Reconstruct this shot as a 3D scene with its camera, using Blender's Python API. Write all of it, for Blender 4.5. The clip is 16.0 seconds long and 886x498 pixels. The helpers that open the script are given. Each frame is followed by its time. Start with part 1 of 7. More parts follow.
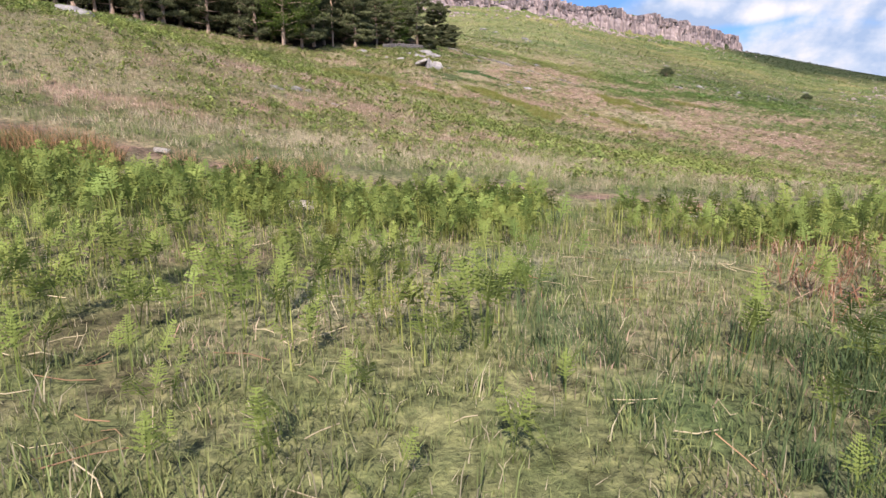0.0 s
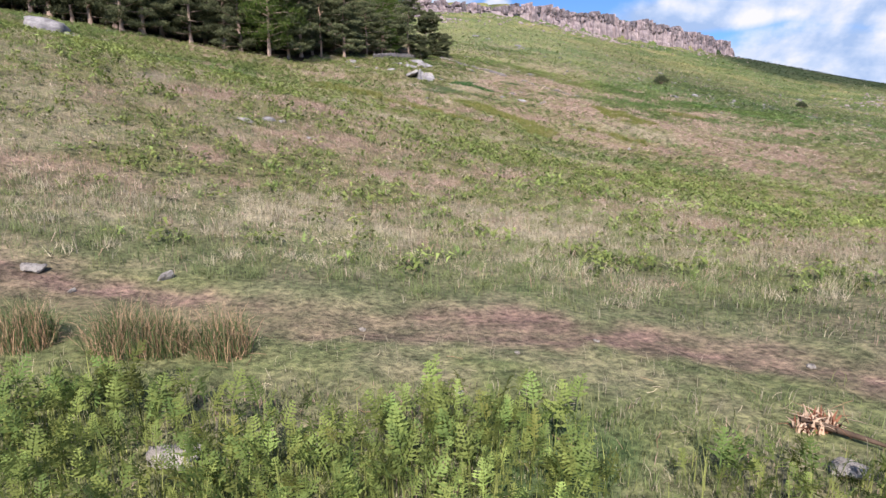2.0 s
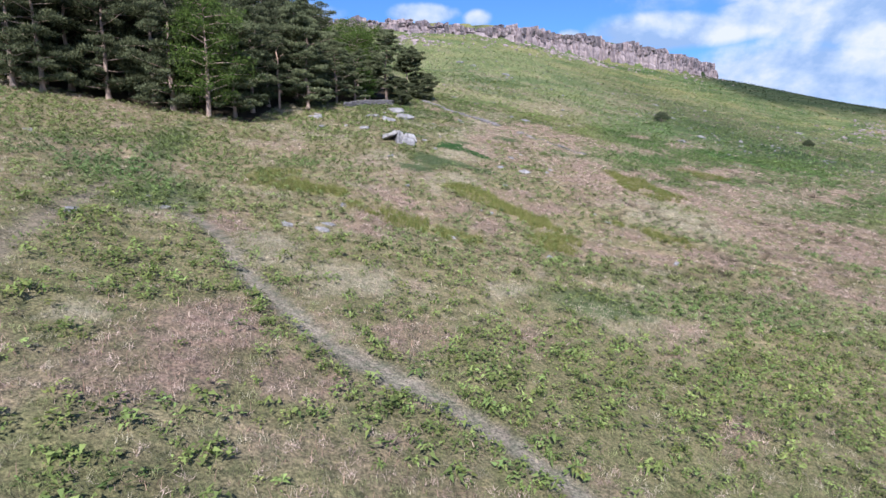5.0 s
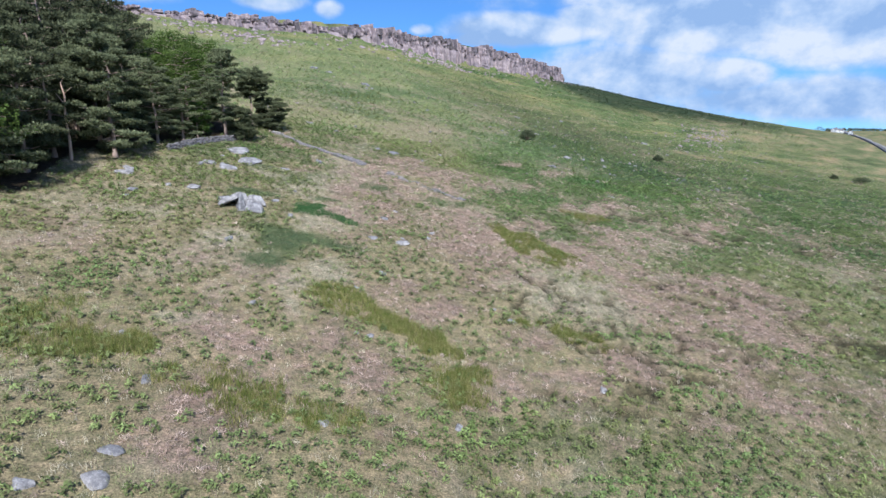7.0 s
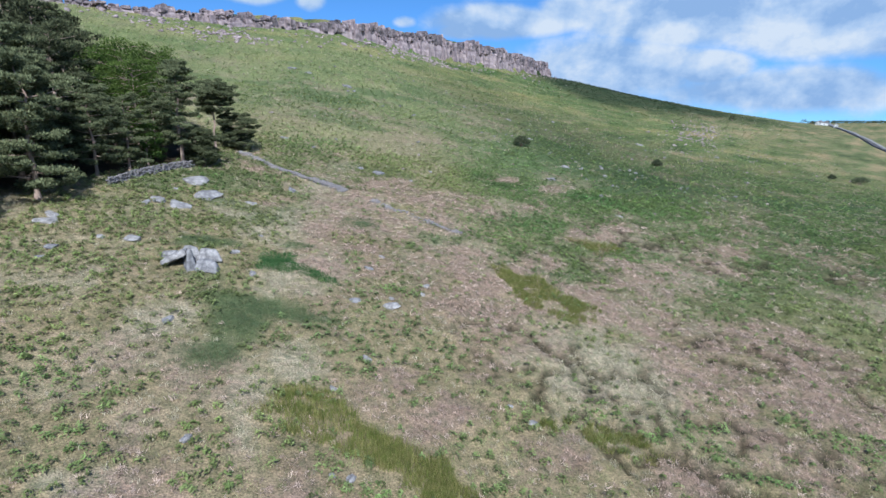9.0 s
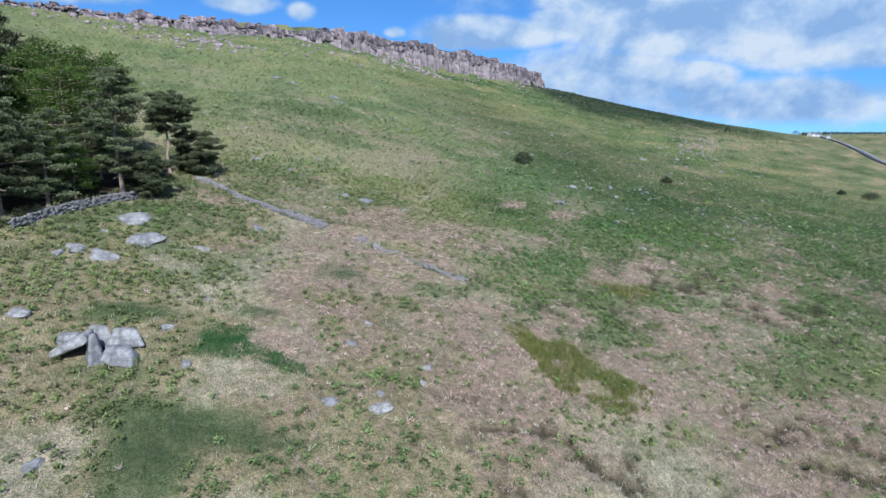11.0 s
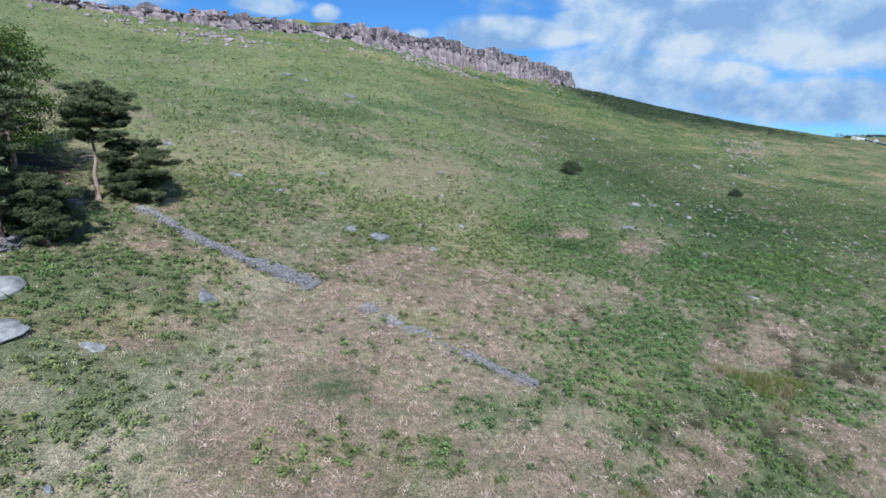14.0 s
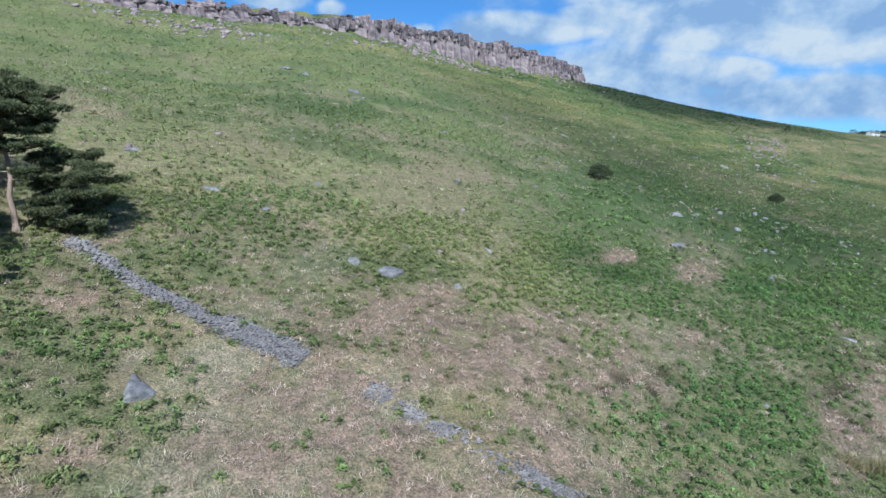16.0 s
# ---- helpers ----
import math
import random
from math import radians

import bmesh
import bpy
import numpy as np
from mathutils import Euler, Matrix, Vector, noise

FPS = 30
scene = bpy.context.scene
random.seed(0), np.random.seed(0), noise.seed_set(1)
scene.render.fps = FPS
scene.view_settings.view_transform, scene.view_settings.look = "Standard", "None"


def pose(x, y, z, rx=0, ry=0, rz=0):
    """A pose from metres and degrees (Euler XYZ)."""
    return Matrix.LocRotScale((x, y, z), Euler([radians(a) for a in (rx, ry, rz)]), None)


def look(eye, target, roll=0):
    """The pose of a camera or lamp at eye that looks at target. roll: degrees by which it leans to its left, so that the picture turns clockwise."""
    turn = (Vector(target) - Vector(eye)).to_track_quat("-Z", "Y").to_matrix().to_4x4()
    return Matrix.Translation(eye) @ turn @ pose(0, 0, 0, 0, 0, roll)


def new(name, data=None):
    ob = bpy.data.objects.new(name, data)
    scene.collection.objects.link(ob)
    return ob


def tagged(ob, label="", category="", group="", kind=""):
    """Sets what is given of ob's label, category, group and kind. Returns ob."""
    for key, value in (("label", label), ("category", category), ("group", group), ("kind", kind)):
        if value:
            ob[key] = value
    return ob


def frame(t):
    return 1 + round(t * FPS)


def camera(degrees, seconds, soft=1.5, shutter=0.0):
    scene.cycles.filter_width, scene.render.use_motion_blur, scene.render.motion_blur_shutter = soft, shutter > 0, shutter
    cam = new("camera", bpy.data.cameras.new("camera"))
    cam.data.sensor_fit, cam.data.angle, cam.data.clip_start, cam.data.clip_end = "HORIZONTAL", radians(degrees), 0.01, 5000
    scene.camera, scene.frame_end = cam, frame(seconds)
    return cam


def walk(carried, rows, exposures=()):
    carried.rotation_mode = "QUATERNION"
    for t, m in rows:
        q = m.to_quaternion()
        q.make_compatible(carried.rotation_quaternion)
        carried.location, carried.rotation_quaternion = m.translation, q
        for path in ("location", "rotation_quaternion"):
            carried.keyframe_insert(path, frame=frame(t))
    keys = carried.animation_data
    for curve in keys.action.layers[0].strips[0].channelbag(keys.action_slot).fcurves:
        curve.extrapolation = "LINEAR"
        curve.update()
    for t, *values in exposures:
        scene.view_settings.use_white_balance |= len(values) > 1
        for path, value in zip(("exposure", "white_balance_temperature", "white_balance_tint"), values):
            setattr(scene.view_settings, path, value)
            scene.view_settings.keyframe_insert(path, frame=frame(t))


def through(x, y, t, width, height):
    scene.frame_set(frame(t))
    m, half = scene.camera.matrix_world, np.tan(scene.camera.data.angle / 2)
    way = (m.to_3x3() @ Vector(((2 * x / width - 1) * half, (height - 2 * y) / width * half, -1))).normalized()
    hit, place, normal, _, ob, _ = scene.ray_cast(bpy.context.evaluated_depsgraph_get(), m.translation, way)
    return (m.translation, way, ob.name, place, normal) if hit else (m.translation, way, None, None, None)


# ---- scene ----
cam = camera(75.93, 16.0)
PATH = [
    (0, (0.012, 0.002, 1.310), (0.012, 9.769, -0.834), -0.23),
    (0.5, (0.065, 0.104, 1.893), (0.065, 9.872, -0.247), -0.38),
    (1, (0.104, 0.499, 2.083), (0.124, 10.270, -0.047), -0.40),
    (1.5, (0.129, 1.717, 2.354), (0.209, 11.494, 0.255), -0.33),
    (2, (0.204, 3.717, 2.819), (0.319, 13.499, 0.744), -0.31),
    (2.5, (0.262, 6.627, 4.043), (0.376, 16.432, 2.084), -0.04),
    (3, (0.304, 10.046, 5.478), (0.369, 19.877, 3.646), 0.13),
    (3.5, (0.303, 13.581, 6.847), (0.309, 23.423, 5.073), 0.20),
    (4, (0.251, 17.091, 8.159), (0.183, 26.932, 6.385), 0.17),
    (4.5, (0.182, 20.669, 9.763), (0.111, 30.494, 7.903), 0.10),
    (5, (0.063, 24.195, 11.490), (0.516, 34.005, 9.605), 0.14),
    (5.2, (0.010, 25.542, 12.202), (0.905, 35.321, 10.312), 0.12),
    (5.62, (0.007, 28.711, 13.785), (1.692, 38.382, 11.879), 0.12),
    (6.04, (0.184, 32.195, 15.515), (2.415, 41.749, 13.581), 0.15),
    (6.46, (0.512, 35.732, 17.247), (3.088, 45.193, 15.284), 0.16),
    (6.88, (0.960, 39.061, 18.840), (3.723, 48.464, 16.850), 0.13),
    (7.3, (1.500, 41.919, 20.149), (4.333, 51.298, 18.146), 0.01),
    (7.5, (1.774, 43.126, 20.683), (4.619, 52.501, 18.677), -0.08),
    (8, (2.365, 46.111, 21.689), (5.257, 55.460, 19.632), -0.20),
    (8.5, (2.982, 49.244, 22.530), (5.942, 58.564, 20.436), -0.26),
    (9, (3.726, 52.461, 23.229), (6.751, 61.756, 21.118), -0.32),
    (9.62, (4.713, 56.681, 23.916), (7.812, 65.955, 21.821), -0.34),
    (10.25, (5.801, 61.233, 24.336), (8.955, 70.503, 22.303), -0.29),
    (10.88, (6.967, 66.019, 24.654), (10.156, 75.291, 22.689), -0.21),
    (11.5, (8.191, 70.940, 25.032), (11.392, 80.215, 23.100), -0.16),
    (12, (9.187, 74.905, 25.402), (12.388, 84.180, 23.471), -0.14),
    (12.5, (10.134, 78.887, 25.546), (13.341, 88.159, 23.609), -0.08),
    (13, (11.151, 82.873, 25.554), (14.352, 92.149, 23.624), -0.13),
    (13.5, (12.061, 86.595, 25.576), (15.092, 95.926, 23.645), -0.08),
    (14, (12.836, 90.555, 25.707), (15.672, 99.947, 23.770), 0.00),
    (14.5, (13.466, 94.297, 25.861), (16.234, 103.707, 23.909), 0.04),
    (15, (14.069, 97.918, 25.988), (16.839, 107.324, 24.025), 0.08),
    (15.5, (14.523, 101.148, 26.240), (17.291, 110.550, 24.254), 0.07),
    (16, (14.846, 103.950, 26.586), (17.605, 113.349, 24.576), -0.01),
]
EXPOSURES = [(0, 0.94, 6600, 18), (1, 0.92, 6450, 17), (2.5, 0.86, 6050, 17), (5.2, 0.77, 5550, 14), (8, 0.56, 5350, 8), (13, 0.46, 5200, 5), (16, 0.41, 5200, 2)]
walk(cam, [(t, look(eye, target, roll)) for t, eye, target, roll in PATH], exposures=EXPOSURES)

# ---------------------------------------------------------------- light
SUN_AZ, SUN_EL = radians(-172), radians(43)
world = bpy.data.worlds.new("sky")
scene.world = world
world.use_nodes = True
wn, wl = world.node_tree.nodes, world.node_tree.links
wn.clear()


def wmath(operation, value):
    n = wn.new("ShaderNodeMath")
    n.operation, n.inputs[1].default_value = operation, value
    return n


def wnoise(scale, detail, rough, distortion=0.0):
    n = wn.new("ShaderNodeTexNoise")
    n.inputs["Scale"].default_value, n.inputs["Detail"].default_value = scale, detail
    n.inputs["Roughness"].default_value, n.inputs["Distortion"].default_value = rough, distortion
    return n


sky = wn.new("ShaderNodeTexSky")
sky.sky_type, sky.sun_disc = "NISHITA", False
sky.sun_elevation, sky.sun_rotation = SUN_EL, SUN_AZ
sky.altitude, sky.air_density, sky.dust_density, sky.ozone_density = 350, 1.0, 0.15, 3.0
coord = wn.new("ShaderNodeTexCoord")
lifted = wn.new("ShaderNodeVectorMath")
lifted.operation, lifted.inputs[1].default_value = "ADD", (0, 0, 0.07)
wl.new(coord.outputs["Generated"], lifted.inputs[0])
wl.new(lifted.outputs[0], sky.inputs["Vector"])
# clouds over compass bearing and height: bearing, height, half width, half height, thickness
CLOUDS = [
    (0.423, 0.165, 0.128, 0.025, 1), (0.519, 0.177, 0.057, 0.025, 1), (0.347, 0.154, 0.043, 0.014, 0.9), (0.729, 0.178, 0.180, 0.058, 1.2), (0.886, 0.154, 0.161, 0.053, 1.2), (0.799, 0.238, 0.340, 0.068, 1.2),
    (0.628, 0.205, 0.085, 0.043, 1.2), (0.740, 0.085, 0.057, 0.027, 1), (0.671, 0.071, 0.033, 0.011, 0.9), (0.833, 0.048, 0.225, 0.033, 0.8), (0.938, 0.042, 0.043, 0.010, 0.9), (0.967, 0.114, 0.076, 0.029, 0.8),
    (0.013, 0.202, 0.057, 0.014, 0.85), (0.103, 0.194, 0.025, 0.015, 0.8), (-0.241, 0.198, 0.123, 0.019, 0.85), (0.253, 0.167, 0.021, 0.010, 0.7), (0.591, 0.085, 0.189, 0.062, 0.8),
]
bearing = wn.new("ShaderNodeMath")
bearing.operation = "ARCTAN2"
parts = wn.new("ShaderNodeSeparateXYZ")
wl.new(coord.outputs["Generated"], parts.inputs[0])
wl.new(parts.outputs["X"], bearing.inputs[0])
wl.new(parts.outputs["Y"], bearing.inputs[1])
place = wn.new("ShaderNodeCombineXYZ")
wl.new(bearing.outputs[0], place.inputs["X"])
wl.new(parts.outputs["Z"], place.inputs["Y"])


def wvec(operation, a, b):
    n = wn.new("ShaderNodeVectorMath")
    n.operation = operation
    wl.new(a, n.inputs[0])
    if isinstance(b, tuple):
        n.inputs[1].default_value = b
    else:
        wl.new(b, n.inputs[1])
    return n


def wrange(value, lo, hi, to_lo, to_hi):
    n = wn.new("ShaderNodeMapRange")
    n.interpolation_type = "SMOOTHSTEP"
    for name, v in (("From Min", lo), ("From Max", hi), ("To Min", to_lo), ("To Max", to_hi)):
        n.inputs[name].default_value = v
    wl.new(value, n.inputs["Value"])
    return n.outputs[0]


stretched = wvec("MULTIPLY", place.outputs[0], (1.0, 1.3, 1.0)).outputs[0]
billow = wnoise(6.0, 9.0, 0.58, 0.1)
wl.new(stretched, billow.inputs["Vector"])
above = wnoise(6.0, 6.0, 0.54, 0.1)
wl.new(wvec("ADD", stretched, (-0.016, 0.042, 0.0)).outputs[0], above.inputs["Vector"])
mass = None
for cu, cv, ru, rv, thick in CLOUDS:
    off = wvec("SUBTRACT", place.outputs[0], (cu, cv, 0.0)).outputs[0]
    size = wvec("MULTIPLY", off, (1 / ru, 1 / rv, 0.0)).outputs[0]
    dist = wn.new("ShaderNodeVectorMath")
    dist.operation = "LENGTH"
    wl.new(size, dist.inputs[0])
    one = wrange(dist.outputs["Value"], 0.2, 1.75, 1.12 * thick, 0.0)
    if mass is None:
        mass = one
    else:
        top = wn.new("ShaderNodeMath")
        top.operation = "MAXIMUM"
        wl.new(mass, top.inputs[0])
        wl.new(one, top.inputs[1])
        mass = top.outputs[0]
# out of the view to either side the sky goes on broken and half clouded
behind = wrange(parts.outputs["Y"], 0.35, -0.1, 0.0, 0.42)
both = wmath("MAXIMUM", 0.0)
wl.new(mass, both.inputs[0])
wl.new(behind, both.inputs[1])
total = wmath("MULTIPLY_ADD", 1.5)
wl.new(billow.outputs["Fac"], total.inputs[0])
wl.new(both.outputs[0], total.inputs[2])
cover = wn.new("ShaderNodeMapRange")
cover.interpolation_type = "SMOOTHSTEP"
cover.inputs["From Min"].default_value, cover.inputs["From Max"].default_value = 0.98, 1.55
wl.new(total.outputs[0], cover.inputs["Value"])
rim = wn.new("ShaderNodeMath")
rim.operation = "SUBTRACT"
wl.new(billow.outputs["Fac"], rim.inputs[0])
wl.new(above.outputs["Fac"], rim.inputs[1])
shade = wn.new("ShaderNodeValToRGB")
shade.color_ramp.elements[0].position, shade.color_ramp.elements[0].color = 0.30, (0.44, 0.60, 0.85, 1)
shade.color_ramp.elements[1].position, shade.color_ramp.elements[1].color = 0.74, (1.0, 1.0, 1.0, 1)
mid_cloud = shade.color_ramp.elements.new(0.5)
mid_cloud.color = (0.66, 0.78, 0.95, 1)
lit = wmath("MULTIPLY_ADD", 2.2)
wl.new(rim.outputs[0], lit.inputs[0])
lit.inputs[2].default_value = 0.5
wl.new(lit.outputs[0], shade.inputs["Fac"])
dim = wn.new("ShaderNodeVectorMath")
dim.operation = "MULTIPLY"
dim.inputs[1].default_value = (0.056, 0.076, 0.094)
wl.new(sky.outputs[0], dim.inputs[0])
dimc = wn.new("ShaderNodeVectorMath")
dimc.operation = "SCALE"
dimc.inputs["Scale"].default_value = 0.53
wl.new(shade.outputs[0], dimc.inputs[0])
mixsky = wn.new("ShaderNodeMix")
mixsky.data_type = "RGBA"
wl.new(cover.outputs[0], mixsky.inputs["Factor"])
wl.new(dim.outputs[0], mixsky.inputs["A"])
wl.new(dimc.outputs[0], mixsky.inputs["B"])
bg = wn.new("ShaderNodeBackground")
bg.inputs["Strength"].default_value = 1.0
wl.new(mixsky.outputs["Result"], bg.inputs["Color"])
wout = wn.new("ShaderNodeOutputWorld")
wl.new(bg.outputs[0], wout.inputs[0])

sun_data = bpy.data.lights.new("sun", "SUN")
sun_data.energy, sun_data.angle, sun_data.color = 5.0, radians(0.6), (1.0, 0.93, 0.82)
sun_ob = new("sun", sun_data)
to_sun = Vector((math.sin(SUN_AZ) * math.cos(SUN_EL), math.cos(SUN_AZ) * math.cos(SUN_EL), math.sin(SUN_EL)))
sun_ob.matrix_world = look(to_sun * 300, (0, 0, 0))

# ---------------------------------------------------------------- materials
def material(name, rough=0.9, spec=0.2):
    m = bpy.data.materials.new(name)
    m.use_nodes = True
    b = m.node_tree.nodes["Principled BSDF"]
    b.inputs["Roughness"].default_value = rough
    b.inputs["Specular IOR Level"].default_value = spec
    return m, m.node_tree.nodes, m.node_tree.links, b


def noise_node(nodes, links, scale, detail=5.0, rough=0.6, coords=None, stretch=None):
    n = nodes.new("ShaderNodeTexNoise")
    n.inputs["Scale"].default_value, n.inputs["Detail"].default_value, n.inputs["Roughness"].default_value = scale, detail, rough
    if coords is None:
        coords = nodes.new("ShaderNodeTexCoord").outputs["Object"]
    if stretch:
        mp = nodes.new("ShaderNodeMapping")
        mp.inputs["Scale"].default_value = stretch
        links.new(coords, mp.inputs["Vector"])
        coords = mp.outputs[0]
    links.new(coords, n.inputs["Vector"])
    return n.outputs["Fac"]


def ramp(nodes, links, fac, stops):
    r = nodes.new("ShaderNodeValToRGB")
    e = r.color_ramp.elements
    while len(e) < len(stops):
        e.new(0.5)
    for k, (pos, col) in enumerate(stops):
        e[k].position, e[k].color = pos, (*col, 1)
    links.new(fac, r.inputs["Fac"])
    return r.outputs["Color"]


def blend(nodes, links, fac, a, b, how="MIX"):
    m = nodes.new("ShaderNodeMix")
    m.data_type, m.blend_type = "RGBA", how
    for sock, v in (("Factor", fac), ("A", a), ("B", b)):
        if isinstance(v, bpy.types.NodeSocket):
            links.new(v, m.inputs[sock])
        elif sock == "Factor":
            m.inputs[0].default_value = v
        else:
            m.inputs[sock].default_value = (*v, 1)
    return m.outputs["Result"]


def bump(nodes, links, b, height, strength, distance):
    n = nodes.new("ShaderNodeBump")
    n.inputs["Strength"].default_value, n.inputs["Distance"].default_value = strength, distance
    links.new(height, n.inputs["Height"])
    links.new(n.outputs[0], b.inputs["Normal"])


def plant_material(name, rough=0.75, through=0.25):
    """Leaves and stems: the plant's own colour from its tint, with a little variation, light passing through."""
    m, nodes, links, b = material(name, rough, 0.06)
    tint = nodes.new("ShaderNodeAttribute")
    tint.attribute_name = "tint"
    n = noise_node(nodes, links, 3.0, 3.0)
    v = ramp(nodes, links, n, [(0.3, (0.8, 0.8, 0.8)), (0.7, (1.18, 1.18, 1.1))])
    col = blend(nodes, links, 1.0, tint.outputs["Color"], v, "MULTIPLY")
    links.new(col, b.inputs["Base Color"])
    if through:
        tr = nodes.new("ShaderNodeBsdfTranslucent")
        links.new(col, tr.inputs["Color"])
        mx = nodes.new("ShaderNodeMixShader")
        mx.inputs[0].default_value = through
        links.new(b.outputs[0], mx.inputs[1])
        links.new(tr.outputs[0], mx.inputs[2])
        links.new(mx.outputs[0], nodes["Material Output"].inputs["Surface"])
    return m


MAT_LEAF = plant_material("green_leaf", 0.7, 0.36)
MAT_DRY = plant_material("dry_stalk", 0.85, 0.15)
MAT_NEEDLE = plant_material("pine_needles", 0.6, 0.15)


def ground_material():
    m, nodes, links, b = material("moor_turf", 0.95, 0.1)
    at = nodes.new("ShaderNodeAttribute")
    at.attribute_name = "tint"
    geo = nodes.new("ShaderNodeTexCoord").outputs["Object"]
    fine = noise_node(nodes, links, 9.0, 6.0, 0.7, geo)
    mid = noise_node(nodes, links, 1.6, 6.0, 0.7, geo)
    f = ramp(nodes, links, fine, [(0.34, (0.36, 0.36, 0.34)), (0.5, (0.95, 0.95, 0.95)), (0.66, (1.6, 1.55, 1.45))])
    g = ramp(nodes, links, mid, [(0.36, (0.66, 0.74, 0.64)), (0.64, (1.32, 1.24, 1.22))])
    c = blend(nodes, links, 1.0, at.outputs["Color"], f, "MULTIPLY")
    c = blend(nodes, links, 1.0, c, g, "MULTIPLY")
    split = nodes.new("ShaderNodeSeparateXYZ")
    links.new(geo, split.inputs[0])
    east = nodes.new("ShaderNodeMapRange")
    east.inputs["From Min"].default_value, east.inputs["From Max"].default_value = 60, 170
    links.new(split.outputs["X"], east.inputs["Value"])
    tilt = nodes.new("ShaderNodeMapping")
    tilt.inputs["Rotation"].default_value = (0, 0, radians(-32))
    links.new(geo, tilt.inputs["Vector"])
    wide = noise_node(nodes, links, 0.05, 9.0, 0.66, tilt.outputs[0], (0.45, 1.3, 1.0))
    w = ramp(nodes, links, wide, [(0.36, (0.5, 0.62, 0.5)), (0.47, (0.86, 1.0, 0.8)), (0.55, (1.15, 1.1, 1.05)), (0.64, (1.6, 1.38, 1.36))])
    c = blend(nodes, links, east.outputs[0], c, blend(nodes, links, 1.0, c, w, "MULTIPLY"))
    links.new(c, b.inputs["Base Color"])
    lumps = noise_node(nodes, links, 1.9, 4.0, 0.6, geo)
    both = nodes.new("ShaderNodeMath")
    both.operation, both.inputs[1].default_value = "MULTIPLY_ADD", 0.35
    links.new(fine, both.inputs[0])
    links.new(lumps, both.inputs[2])
    bump(nodes, links, b, both.outputs[0], 0.7, 0.26)
    return m


def rock_material(name, pale, dark, scale=1.0, tall_streaks=False):
    m, nodes, links, b = material(name, 0.92, 0.2)
    geo = nodes.new("ShaderNodeTexCoord").outputs["Object"]
    info = nodes.new("ShaderNodeObjectInfo")
    n1 = noise_node(nodes, links, 0.5 * scale, 7.0, 0.65, geo)
    n2 = noise_node(nodes, links, 5.0 * scale, 6.0, 0.7, geo)
    streak = noise_node(nodes, links, 0.9 * scale, 5.0, 0.6, geo, (1.2, 1.2, 0.2) if tall_streaks else (1, 1, 0.18))
    base = ramp(nodes, links, n1, [(0.32, dark), (0.5, tuple((p + q) / 2 for p, q in zip(pale, dark))), (0.66, pale)])
    st = ramp(nodes, links, streak, [(0.36, (0.55, 0.53, 0.55)), (0.5, (0.9, 0.89, 0.9)), (0.6, (1.08, 1.08, 1.08))])
    beds = noise_node(nodes, links, 1.1 * scale, 4.0, 0.6, geo, (0.12, 0.12, 1.6))
    bd = ramp(nodes, links, beds, [(0.38, (0.5, 0.48, 0.48)), (0.5, (1.0, 1.0, 1.0))])
    c = blend(nodes, links, 0.7 if tall_streaks else 0.5, base, st, "MULTIPLY")
    c = blend(nodes, links, 0.3, c, bd, "MULTIPLY")
    gr = ramp(nodes, links, n2, [(0.3, (0.72, 0.72, 0.72)), (0.72, (1.22, 1.22, 1.22))])
    c = blend(nodes, links, 1.0, c, gr, "MULTIPLY")
    rv = ramp(nodes, links, info.outputs["Random"], [(0.0, (0.82, 0.82, 0.84)), (1.0, (1.16, 1.13, 1.1))])
    c = blend(nodes, links, 1.0, c, rv, "MULTIPLY")
    links.new(c, b.inputs["Base Color"])
    bump(nodes, links, b, n2, 0.8, 0.15 / scale)
    return m


MAT_GROUND = ground_material()
MAT_CLIFF = rock_material("gritstone_cliff", (0.41, 0.335, 0.335), (0.22, 0.18, 0.19), 0.45, True)
MAT_CLIFF_CAP_AND_SHADE = rock_material("dark_weathered_and_shaded_gritstone", (0.26, 0.222, 0.23), (0.13, 0.112, 0.122), 0.45, True)
MAT_BOULDER = rock_material("lichened_gritstone", (0.385, 0.368, 0.358), (0.135, 0.13, 0.132), 4.0)
MAT_PALE_STONE = rock_material("pale_gritstone", (0.56, 0.52, 0.46), (0.34, 0.31, 0.28), 1.6)
MAT_WALLSTONE = rock_material("wall_gritstone", (0.34, 0.315, 0.31), (0.16, 0.148, 0.15), 3.0)


def bark_material(name, low, high):
    m, nodes, links, b = material(name, 0.95, 0.1)
    geo = nodes.new("ShaderNodeTexCoord").outputs["Object"]
    n = noise_node(nodes, links, 6.0, 6.0, 0.7, geo, (1, 1, 0.25))
    c = ramp(nodes, links, n, [(0.3, low), (0.7, high)])
    links.new(c, b.inputs["Base Color"])
    bump(nodes, links, b, n, 1.0, 0.05)
    return m


MAT_BARK = bark_material("pine_bark", (0.19, 0.13, 0.10), (0.44, 0.33, 0.27))
MAT_DEADWOOD = bark_material("bleached_wood", (0.42, 0.27, 0.19), (0.66, 0.47, 0.35))

